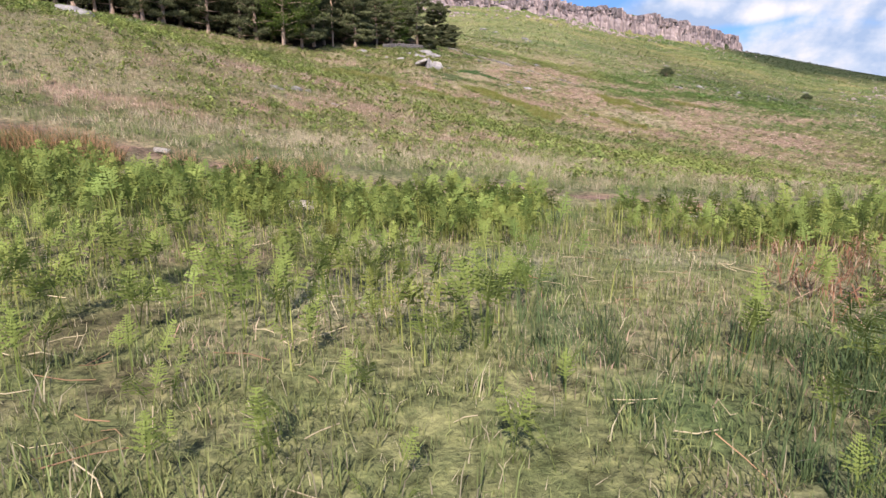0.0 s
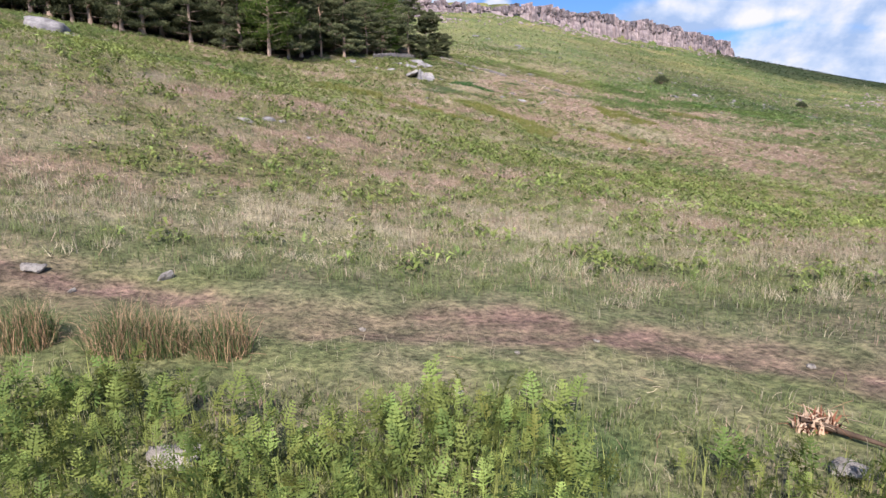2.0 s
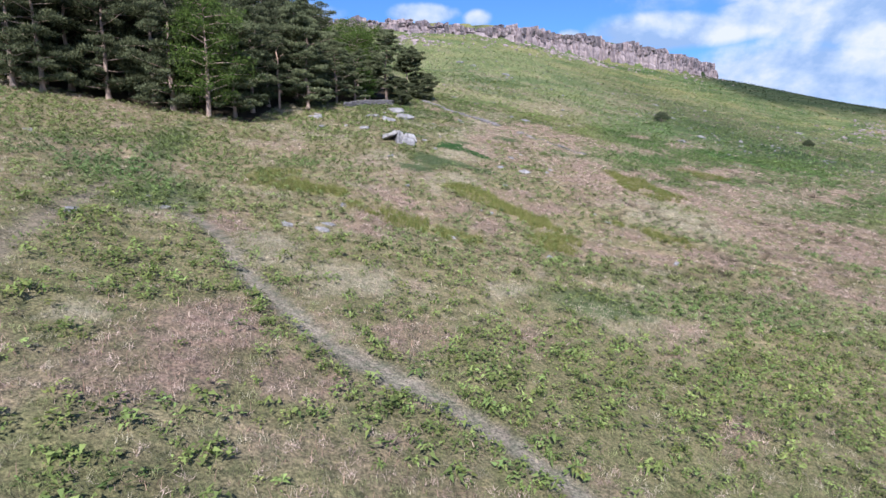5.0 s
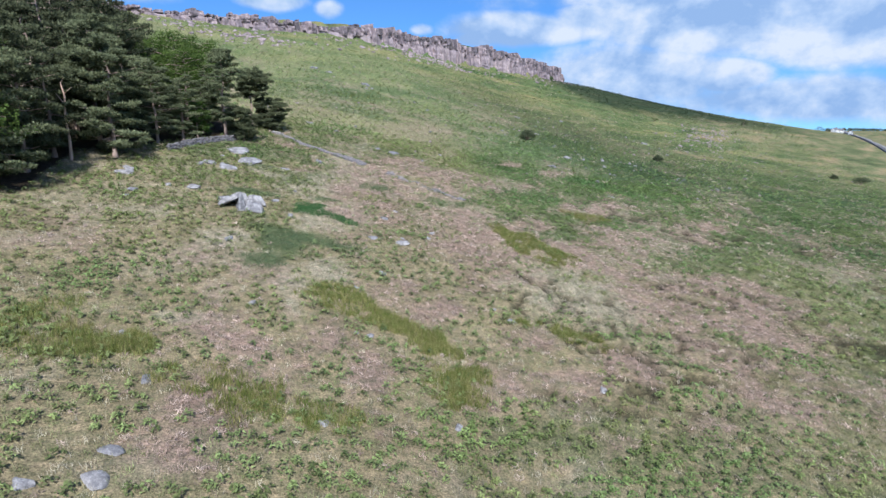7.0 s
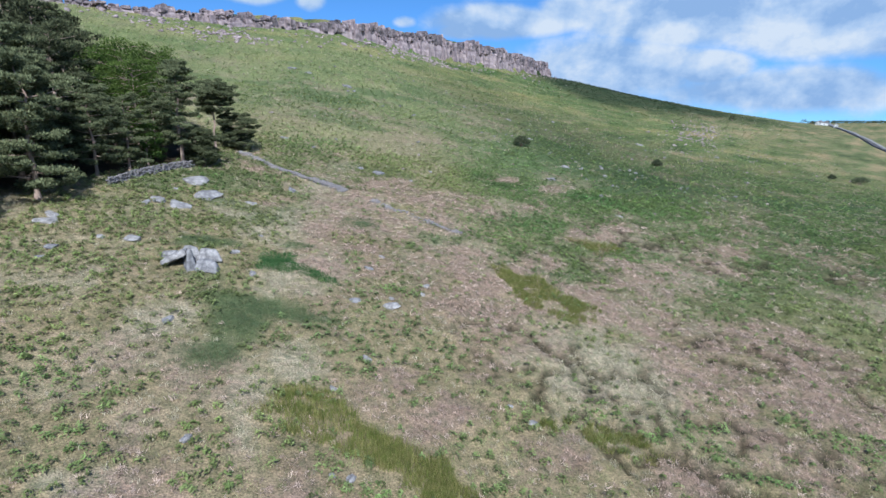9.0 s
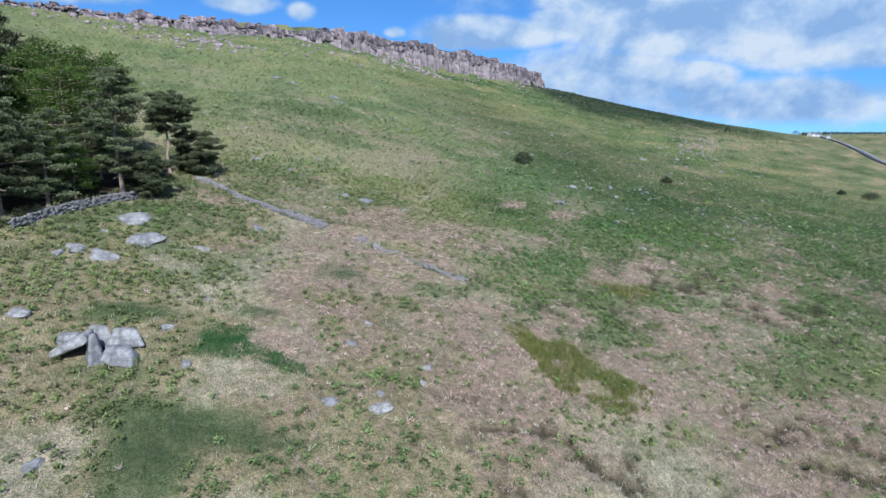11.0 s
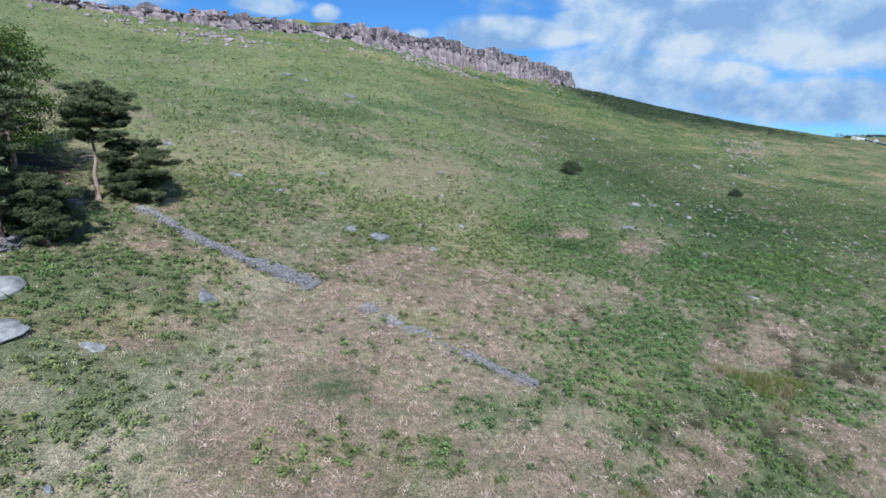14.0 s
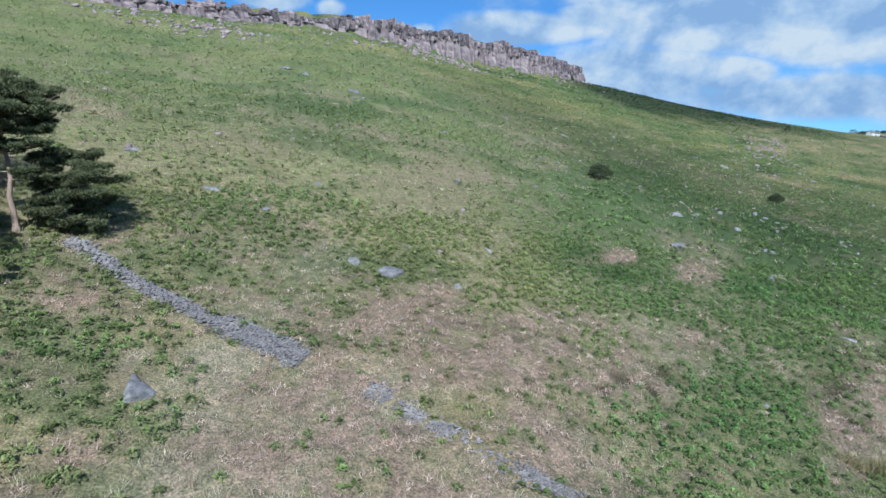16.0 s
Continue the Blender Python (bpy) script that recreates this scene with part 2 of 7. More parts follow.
# ---------------------------------------------------------------- the lie of the land
# Control heights of two smooth surfaces: the whole hillside, and the finer relief of its lower part.
HILL = [
    [-2.1, 11.8, 24.6, 34.1, 43.4, 55.6, 80.5, 125.2, 188.9, 265.8, 348.9],
    [-8.2, 2.1, 15.2, 30.3, 36.3, 46.4, 68.0, 121.5, 195.7, 281.0, 371.6],
    [-13.0, -6.2, 1.7, 26.7, 22.7, 40.1, 58.9, 121.0, 203.3, 294.8, 388.0],
    [-17.7, -3.4, -3.4, 2.5, 12.0, 31.9, 44.3, 107.0, 207.6, 300.9, 385.1],
    [-26.1, -4.8, 7.0, -15.4, 2.6, 16.5, 44.4, 100.0, 207.8, 286.0, 347.9],
    [-37.8, -28.7, -22.4, -20.9, -16.6, -8.0, 10.9, 59.4, 176.1, 225.9, 270.3],
    [-47.5, -39.7, -28.5, -21.9, -24.7, -29.2, -35.6, -6.9, 60.2, 98.8, 162.8],
    [-50.4, -34.8, -18.2, -11.8, -16.9, -23.3, -27.2, -26.5, -45.4, -12.4, 42.9],
    [-49.2, -26.9, -8.8, -1.4, -3.5, -9.8, -20.3, -42.5, -78.6, -90.9, -87.0],
]
RELIEF = [
    [0, 0, 0, 0, 0, 0, 0, 0, 0, 0, 0],
    [0, 0, 0, 0, 0, 0, 0, 0, 0, 0, 0],
    [0, -0.80, -2.46, 3.37, 2.44, -4.30, 0.38, -1.34, -2.66, 0, 0],
    [0, 1.20, -0.76, -1.59, 0.56, 0.53, 0.46, -0.53, -1.61, 0, 0],
    [0, 2.25, 2.99, 0.83, -1.28, -0.44, 0.78, 0, 0.19, 0, 0],
    [0, 1.55, 2.45, 2.21, 0.84, 0.88, -1.35, -0.67, 1.37, 0, 0],
    [0, 0.59, 1.00, 1.18, 1.59, 3.11, 1.57, -0.26, 1.55, 0, 0],
    [0, 0, 0, 0, 0, 0, 0, 0, 0, 0, 0],
    [0, 0, 0, 0, 0, 0, 0, 0, 0, 0, 0],
]


def lattice(table, cx, sx, cy, sy, x0, x1, y0, y1):
    g = np.array(table)
    nu, nv = g.shape

    def along(q, a, b, c, s, n):
        lo, hi = np.arcsinh((a - c) / s), np.arcsinh((b - c) / s)
        q = np.clip((np.arcsinh((q - c) / s) - lo) / (hi - lo), 0, 1) * (n - 3)
        i = np.minimum(q.astype(int), n - 4)
        f = q - i
        return i, ((1 - f) ** 3 / 6, (3 * f**3 - 6 * f**2 + 4) / 6, (-3 * f**3 + 3 * f**2 + 3 * f + 1) / 6, f**3 / 6)

    def height(x, y):
        iu, wu = along(x, x0, x1, cx, sx, nu)
        iv, wv = along(y, y0, y1, cy, sy, nv)
        return sum(g[iu + a, iv + b] * wu[a] * wv[b] for a in range(4) for b in range(4))

    return height


hill = lattice(HILL, 0, 60, 80, 110, -300, 1900, -150, 1500)
relief = lattice(RELIEF, 0, 26, 25, 55, -70, 260, -40, 420)


def vnoise(x, y, seed=0):
    """Smooth value noise from -1 to 1, one cell a unit."""
    ix, iy = np.floor(x).astype(np.int64), np.floor(y).astype(np.int64)
    fx, fy = x - ix, y - iy
    fx, fy = fx * fx * (3 - 2 * fx), fy * fy * (3 - 2 * fy)

    def h(a, b):
        n = (a * 374761393 + b * 668265263 + seed * 974634777) & 0xFFFFFFFF
        n = ((n ^ (n >> 13)) * 1274126177) & 0xFFFFFFFF
        return ((n ^ (n >> 16)) & 0xFFFF) / 32767.5 - 1

    return (h(ix, iy) * (1 - fx) + h(ix + 1, iy) * fx) * (1 - fy) + (h(ix, iy + 1) * (1 - fx) + h(ix + 1, iy + 1) * fx) * fy


def fbm(x, y, seed=0, octaves=4):
    return sum(vnoise(x * 2.03**k, y * 2.03**k, seed + 17 * k) * 0.5**k for k in range(octaves)) / 1.6


def smin(a, b, k):
    h = np.clip(0.5 + 0.5 * (b - a) / k, 0, 1)
    return b * (1 - h) + a * h - k * h * (1 - h)


def smooth(q, a, b):
    q = np.clip((q - a) / (b - a), 0, 1)
    return q * q * (3 - 2 * q)


def edge_line(x):
    """Where the foot of the rock edge runs."""
    return 390 + 0.42 * x + 0.00105 * x * x


def edge_top(x):
    return 83.7 + 3.44 * x / 100 - 0.91 * (x / 100) ** 2


def edge_foot(x):
    return 76.5 - 3.13 * x / 100 + 0.28 * (x / 100) ** 2


def track_y(x):
    """The middle of the worn footpath across the slope."""
    return 11.5 - 0.03 * x - 0.030 * x * x * np.where(x > 0, 1.0, -0.1) + 0.2 * np.sin(x * 0.6)


def on_track(x, y):
    wide = 0.95 + 0.3 * vnoise(x * 0.8, y * 0.8, 5)
    return smooth(np.abs(y - track_y(x)) + 0.25 * vnoise(x * 3, y * 3, 6), wide, wide * 0.35) * smooth(np.abs(x), 26, 18)


def by_track(x, y):
    """The close-cropped turf on both sides of the path."""
    mid = track_y(x) - 0.55
    return smooth(np.abs(y - mid) + 0.35 * vnoise(x * 0.9, y * 0.9, 8), 2.1, 1.35) * smooth(np.abs(x), 26, 18)


def meadow(x, y):
    """The greener grass between the path and the bracken."""
    return smooth(y - track_y(x), 0.7, 1.6) * smooth(y - track_y(x) - 0.22 * np.maximum(x, 0) + vnoise(x * 0.5, y * 0.5, 9), 6.5, 3.2) * smooth(np.abs(x), 40, 30)


def trail_y(x):
    """The narrow trod that climbs through the bracken above the path."""
    return np.interp(x, (-18.7, -14.4, -10.8, -8.7, -6.9, -5.2, -3.4, -2.2, -0.4, 1.4, 3.3, 5.7, 6.9, 7.8, 10), (68.3, 61.2, 56.5, 52.6, 50.6, 48.8, 46.7, 46.0, 45.3, 44.3, 42.8, 40.0, 37.4, 35.7, 31.5))


def on_trail(x, y):
    return smooth(np.abs(y - trail_y(x)) * 0.56 + 0.12 * vnoise(x * 2, y * 2, 9), 0.62, 0.3) * smooth(x, -19, -13) * smooth(x, 10, 8.5)


def on_trod(x, y):
    """The grassy trod that comes down beside the fern bank west of the trail."""
    mid = np.interp(y, (30, 40.7, 47.3, 54.5, 64.4, 75), (-14.5, -15.7, -17.3, -19.0, -21.5, -24.5))
    return smooth(np.abs(x - mid) + 0.3 * vnoise(x * 1.5, y * 1.5, 19), 0.95, 0.3) * smooth(y, 30, 36) * smooth(y, 72, 62)


def land(x, y):
    """The height of the ground."""
    x, y = np.asarray(x, float), np.asarray(y, float)
    z = smin(hill(x, y) + relief(x, y), 27 + 53 / (1 + np.exp(np.clip((x - 640) / 150, -30, 30))), 3.0)
    far = smooth(np.hypot(x, y), 400, 1300)
    z = -smin(-z, 60 - 85 * far, 4.0)
    rise = np.maximum(edge_top(x) - edge_foot(x) - 2.0, 0) * smooth(x, 312, 296)
    z = z + rise * smooth(y - edge_line(x), 3, 9)
    d = np.hypot(x, y)
    away = smooth(d, 2500, 400)
    z = z + away * (0.035 * fbm(x / 0.45, y / 0.45, 1, 2) * smooth(d, 70, 25) + 0.09 * fbm(x / 1.7, y / 1.7, 2, 3) * smooth(d, 2, 9)
                    + 0.16 * fbm(x / 3.2, y / 3.2, 12, 2) * smooth(d, 25, 60) + 0.35 * fbm(x / 9, y / 9, 3, 3) * smooth(d, 14, 60) + 1.2 * fbm(x / 45, y / 45, 4, 3) * smooth(d, 160, 420))
    u, v = 0.94 * x - 0.34 * y, 0.34 * x + 0.94 * y
    hummocks = smooth(x, 8, 24) * smooth(x, 150, 80) * smooth(y, 64, 76) * smooth(y, 152, 130)
    z = z + 0.34 * hummocks * (0.5 - np.abs(vnoise(u / 3.4, v / 1.7, 211)) + 0.5 * vnoise(u / 1.3, v / 0.9, 212))
    return z - 0.4 * cracks(x, y) - 0.06 * on_track(x, y) - 0.10 * on_trail(x, y) - 0.12 * on_trod(x, y)


def cracks(x, y):
    """Dark sheep trods and gaps that wind between the hummocks of old bracken east of the flight."""
    u, v = 0.94 * x - 0.34 * y, 0.34 * x + 0.94 * y
    n = vnoise(u / 5.5, v / 2.6, 201) + 0.45 * vnoise(u / 2.1, v / 1.2, 202) + 0.2 * vnoise(u / 0.8, v / 0.6, 203)
    return smooth(np.abs(n), 0.26, 0.08) * smooth(vnoise(u / 14, v / 9, 204), -0.25, 0.25) * smooth(x - 0.12 * y, 2, 12) * smooth(x, 150, 90) * smooth(y, 66, 76) * smooth(y, 150, 132)


def blobs(x, y, rows, rag=0.45, size=5.0, seed=30, grow=1.0):
    """How far a place lies within any of the patches (x, y, half length, half width, turn)."""
    out = np.zeros(np.shape(x))
    n = fbm(x / size, y / size, seed, 3) + 0.8 * fbm(x / 1.3, y / 1.3, seed + 5, 2)
    for cx, cy, a, b, turn in rows:
        c, s = math.cos(radians(turn)), math.sin(radians(turn))
        u, v = ((x - cx) * c + (y - cy) * s) / a, ((y - cy) * c - (x - cx) * s) / b
        u, v = u / grow, v / grow
        out = np.maximum(out, smooth(np.sqrt(u * u + v * v) + rag * n, 1.3, 0.55))
    return out


# What grows where, stretch by stretch: x, y, half length, half width, turn.
DEAD_WALL = [
    (24.1, 140.6, 6.1, 3.4, 59), (33.5, 141.8, 5.7, 2.7, 45), (27.8, 135.4, 6.5, 3, 18), (36.1, 135.3, 5.8, 3.4, 23), (19.7, 128.2, 2.8, 1.9, 59),
    (18.6, 131.5, 3.2, 1.2, 68), (63.4, 159, 7.1, 2.2, 37), (35.2, 126.4, 1.9, 0.8, 37), (55.3, 133.2, 10.3, 1.7, 38), (35.5, 130.5, 2.1, 0.9, 20),
    (3.3, 140, 2, 1.4, 7), (5.4, 125.5, 1.6, 0.9, 164), (6.6, 127.6, 1.4, 1, 155), (50.7, 160.1, 5.6, 1.7, 26), (50.9, 143, 5.7, 2.2, 28),
]
DEAD_RIDGE = [
    (26.4, 115.5, 8.2, 3.5, 13), (37.9, 117.2, 4.6, 2.2, 26), (55.6, 118.3, 9.4, 4.1, 14), (70.8, 120.9, 6.7, 4.3, 30), (26, 106.6, 4, 3.2, 160),
    (42.1, 107.5, 6.1, 3.7, 7), (47, 103.7, 4.7, 3.2, 167), (51.4, 102.1, 3.3, 1.2, 19), (31.1, 139, 9.6, 4.3, 39), (36.9, 135.8, 5.8, 2.5, 39),
    (19.4, 124, 5.1, 2.7, 83), (60.5, 134.5, 9.2, 3.5, 33), (14.9, 103.1, 1.6, 1.1, 8), (24, 110.3, 2.3, 1.2, 12), (80, 128.1, 6.9, 3.3, 17),
]
DEAD_MID = [
    (-2.4, 78.7, 2.4, 2.2, 3), (-0.6, 76.4, 2, 1.9, 6), (22.3, 76.1, 3.6, 2, 21), (29.5, 79.1, 3.8, 1.8, 20), (57.1, 99, 8.4, 4.8, 17),
    (57.9, 92.4, 8.8, 4.3, 32), (57.5, 86.5, 5.8, 3.6, 16), (42.9, 103.3, 6.5, 3.5, 6), (28.1, 113, 7.4, 5.2, 16), (23.3, 125.2, 9.9, 3.9, 38),
    (41.5, 81.2, 4.4, 3.5, 154), (40, 74.4, 4.7, 3.5, 169), (44.9, 91.9, 7.5, 3, 35), (21.5, 82.2, 3.5, 2, 25), (4.5, 79.5, 2.5, 1.6, 66),
    (11.1, 88.5, 3.4, 2.4, 42), (14.5, 85.8, 3.4, 2, 30), (23.4, 97.1, 7.2, 3.8, 41), (7, 76, 2.7, 1.6, 72), (15.3, 74.3, 2.5, 1.5, 39),
]
DEAD_TRAIL = [
    (-7.6, 46.1, 2.3, 1.8, 84), (-8.5, 42.6, 2.2, 2.1, 150), (-4.1, 43.6, 1.7, 1.4, 75), (-9.4, 41.1, 1.6, 1.1, 121), (-2.3, 70.7, 4.7, 2.4, 74),
    (0.1, 50.1, 2.4, 1.5, 71), (5.8, 52, 3.1, 1.6, 61), (16.2, 56.9, 4.2, 1.3, 58), (14.1, 46.3, 2.4, 0.8, 49), (-0.7, 41.3, 1.1, 0.5, 24),
    (51.7, 114.3, 13.2, 4.1, 45), (48.4, 94.8, 10.8, 6.9, 26), (50.1, 84, 9.2, 3.7, 50), (24.7, 104.5, 9.9, 6.5, 34), (14.1, 120.7, 20.6, 4.6, 78),
    (-12.4, 61.8, 3, 1.3, 100), (-8.9, 39.2, 0.7, 0.6, 169),
]
DEAD_LOW = [
    (-0.6, 27.5, 3, 1.8, 72), (-5.4, 31.9, 2.9, 1.4, 51), (-7.4, 22.9, 1.3, 0.8, 124), (-5.5, 20.4, 0.7, 0.6, 153), (10.4, 24.7, 2.6, 0.9, 45),
    (8.8, 34.2, 2, 0.8, 53), (15.6, 31.1, 1.8, 0.6, 40), (-4.2, 33.8, 1.7, 0.8, 87), (-6.4, 26.9, 1.1, 0.8, 84), (5, 36.8, 3.3, 1.1, 58),
    (-12.5, 35.7, 3, 1.2, 76),
]
DEAD_MAP = DEAD_WALL + DEAD_RIDGE + DEAD_MID + DEAD_TRAIL + DEAD_LOW
STRAW_WALL = [
    (12.4, 128.8, 2.8, 2, 2), (10.9, 126.7, 1.8, 1.4, 173), (15.2, 189, 17.3, 8, 59), (37.2, 184.6, 16.1, 5.7, 44), (30.1, 205.4, 14.1, 5, 66),
    (139.7, 333.3, 54.8, 4.6, 46), (176.7, 332.5, 54.2, 7.2, 44), (181.4, 264.2, 57, 7.2, 32), (17.6, 149, 4, 2.5, 65), (13.4, 139.3, 2.5, 1.6, 19),
    (7, 134.2, 1.4, 1.3, 122),
]
STRAW_RIDGE = [
    (7.6, 120.9, 5, 4.2, 54), (1.1, 121.5, 3.9, 2.6, 99), (7.2, 103.3, 1.6, 1.4, 157), (10.1, 109, 4.4, 1.9, 85), (5.4, 113.7, 3.3, 1.9, 5),
    (41.9, 188, 16.7, 5.9, 52), (12.1, 200.3, 16.2, 5.8, 76), (88.7, 146.9, 14.2, 4, 23), (11.5, 133.7, 3.7, 2.4, 35),
]
STRAW_MID = [
    (5.5, 119.4, 6.6, 3.7, 65), (15.7, 128.9, 8.4, 4.1, 45), (6.9, 105.4, 4.3, 3, 45), (39.8, 186.9, 25.6, 7.4, 64), (5.6, 91.1, 3, 1.8, 75),
    (-5, 80.2, 1.8, 1.2, 177), (95.5, 150, 17.2, 4.2, 28), (57.1, 131, 8.9, 3.4, 32), (-11.4, 102, 3.6, 2.7, 106), (-3.6, 96.3, 3, 2.5, 63),
    (2, 87, 5, 1.6, 87),
]
STRAW_TRAIL = [
    (-4, 55.2, 3.6, 2.3, 67), (5.9, 59.8, 2.6, 1.3, 44), (-3.4, 48.3, 0.9, 0.7, 83), (31.5, 91.9, 9.4, 7.7, 47), (-8.4, 58, 3.7, 2, 91),
    (-12.4, 44.6, 0.9, 0.7, 8),
]
STRAW_LOW = [
    (2.4, 21.9, 2.4, 1.5, 33), (5.5, 24.5, 2.2, 1.1, 45), (11.7, 32.5, 3.3, 1.1, 53), (-3.4, 20.4, 0.8, 0.7, 170), (-3.6, 19.6, 0.5, 0.4, 178),
]
STRAW_MAP = STRAW_WALL + STRAW_RIDGE + STRAW_MID + STRAW_TRAIL + STRAW_LOW
FERN_WALL = [
    (2.9, 133.9, 2.1, 1.4, 114), (6.1, 134.7, 2.3, 1.6, 108), (-0.1, 143.6, 2.3, 2, 126), (19, 164.4, 8.5, 4.5, 52), (27.4, 157.9, 9.3, 4.1, 34),
    (39.9, 152.9, 8.1, 3.8, 34), (47.4, 150.1, 11.8, 4.8, 31), (62.1, 148.4, 17.1, 5.2, 35), (49.2, 134.3, 8.2, 3.6, 39), (40.3, 128, 6.4, 2.5, 17),
    (61.2, 178.7, 16.2, 5.1, 41), (17.7, 126.1, 1.7, 1.3, 32), (94.5, 163.5, 27.2, 4.1, 36), (32.3, 146.2, 4.2, 1.8, 29),
]
FERN_RIDGE = [
    (37.3, 125.5, 7.4, 4.9, 27), (34.7, 131, 5.8, 2.7, 34), (46.5, 132.5, 8.9, 3.9, 29), (60.9, 142.1, 13.3, 4.3, 44), (-6.6, 128.8, 2.8, 2.5, 72),
    (13, 155.6, 10.5, 5.8, 55), (45.9, 162.5, 10.8, 4.2, 44), (43.9, 119.8, 5.1, 1.9, 62), (55.9, 122.7, 6.3, 2.1, 10), (-1.8, 132.8, 4, 1.8, 98),
    (12.9, 110.7, 2.6, 2, 53), (16.6, 104.9, 2.2, 1.8, 39), (13.6, 116, 3.4, 1.8, 14),
]
FERN_MID = [
    (-12.6, 87.4, 4.1, 2.1, 111), (-10, 91.7, 3.4, 2.9, 119), (-6.1, 87.7, 2.7, 2.1, 116), (-6, 82.7, 2.1, 1.8, 124), (0.1, 83.7, 2.7, 1.1, 90),
    (-18, 109.1, 4.8, 3.6, 97), (-12.5, 99.2, 2.7, 2.2, 150), (31.4, 74.7, 3.2, 1.1, 7), (1.8, 80.1, 1.5, 1.3, 65), (47.6, 133.7, 11.2, 4.4, 40),
    (69, 152.1, 18.2, 5.6, 42), (8.7, 77.7, 2.9, 0.9, 76), (35.3, 84.4, 3.8, 2.2, 14),
]
FERN_TRAIL = [
    (-5.5, 47.2, 3, 0.8, 136), (-0.9, 43.3, 2.5, 1.2, 28), (-12.9, 50.1, 2.8, 2.3, 80), (-16.7, 53.3, 3.6, 1.3, 117), (-33.7, 84.1, 9.8, 3.5, 114),
    (-24.8, 80.3, 14.9, 2.3, 105), (3.4, 49.4, 2.6, 1.5, 54), (13, 55, 4.9, 1.8, 57), (27.4, 57.6, 7.5, 2.7, 38), (11.7, 69.4, 5.4, 2.8, 22),
    (21.7, 65.2, 5.8, 2.4, 36), (-3, 41.3, 1.1, 0.9, 62),
]
FERN_LOW = [
    (-4.1, 24.1, 1.2, 1, 89), (-2, 22.2, 1.5, 0.7, 98), (8.5, 25.4, 2.9, 1, 53), (-9.5, 24.9, 1.3, 0.7, 122), (-6.8, 23.9, 1.2, 0.7, 114),
    (0.3, 20.3, 0.5, 0.3, 15), (21.7, 55.5, 15.2, 4.5, 47), (6.4, 21.5, 1.1, 0.5, 25), (-9.4, 26.7, 1.2, 1, 84), (1.6, 24.9, 1.5, 0.7, 77),
    (7.4, 50.7, 10.3, 3, 57),
]
FERN_MAP = FERN_WALL + FERN_RIDGE + FERN_MID + FERN_TRAIL + FERN_LOW
OLIVE_RIDGE = [
    (53.1, 125.7, 3.7, 1.3, 13), (35.3, 104.1, 2.6, 2.3, 128), (32.8, 108.1, 3.4, 2.1, 58), (31, 110.8, 3.1, 1.3, 89),
]
OLIVE_MID = [
    (5.5, 86, 2.8, 2, 173), (9.7, 82.5, 2, 1.8, 126), (12, 79.1, 3.2, 1.9, 82), (12.7, 74.3, 2.7, 1.6, 55), (-8.1, 76.2, 2.3, 1.3, 170),
    (-4, 73, 2.9, 1.2, 178), (26, 84, 3.7, 1.2, 159),
]
OLIVE_MAP = OLIVE_RIDGE + OLIVE_MID
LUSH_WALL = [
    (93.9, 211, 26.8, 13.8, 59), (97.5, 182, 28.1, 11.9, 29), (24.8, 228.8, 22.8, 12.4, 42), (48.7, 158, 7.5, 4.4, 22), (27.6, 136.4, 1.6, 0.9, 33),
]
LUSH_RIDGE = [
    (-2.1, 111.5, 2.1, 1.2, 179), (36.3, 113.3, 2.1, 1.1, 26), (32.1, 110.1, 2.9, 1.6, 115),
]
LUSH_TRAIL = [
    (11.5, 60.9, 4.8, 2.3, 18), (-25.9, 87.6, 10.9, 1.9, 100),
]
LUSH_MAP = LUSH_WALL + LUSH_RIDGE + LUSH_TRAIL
DEAD_PATCHES = DEAD_MAP + [(-10, 17.5, 3, 1.6, 0), (4.3, 5.8, 1.0, 1.3, 30), (3.4, 4.6, 0.7, 0.9, 30)]
STRAW_PATCHES = STRAW_MAP + [(-6.5, 15.6, 5, 1.2, 3), (4, 19.8, 3.2, 2.0, 20), (-2, 17.5, 2.5, 1.0, 0), (-0.3, 6.2, 0.7, 0.9, 0), (2.5, 5.8, 0.6, 0.6, 0), (-0.6, 4.4, 1.0, 0.8, 0), (0.2, 5.4, 1.0, 0.9, 0)]
# dark green grass by the start, with fern shadows put into its colour
NEAR_LUSH_SHADE = [(2.9, 2.5, 1.0, 0.9, 0), (3.7, 3.4, 0.8, 0.8, 0), (2.2, 1.6, 1.0, 0.7, 0), (0.9, 3.6, 0.4, 0.5, 0), (2.2, 2.9, 0.5, 0.5, 0), (1.1, 2.5, 0.4, 0.5, 0), (3.0, 3.5, 0.5, 0.4, 0), (0.6, 5.0, 0.5, 0.9, 0), (1.3, 8.2, 0.8, 1.0, 0), (1.9, 1.9, 0.5, 0.4, 0)]
# dark greens; on the far east slope they carry cloud shadow as colour
LUSH_SHADE_PATCHES = LUSH_MAP + [
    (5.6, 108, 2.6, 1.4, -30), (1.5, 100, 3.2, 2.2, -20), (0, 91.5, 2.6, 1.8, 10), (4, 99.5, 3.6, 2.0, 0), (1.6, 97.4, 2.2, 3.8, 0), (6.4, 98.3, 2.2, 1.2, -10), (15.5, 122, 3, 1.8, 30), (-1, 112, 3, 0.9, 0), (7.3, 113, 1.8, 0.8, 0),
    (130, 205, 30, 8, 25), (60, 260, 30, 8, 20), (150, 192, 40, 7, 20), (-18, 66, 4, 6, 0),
]


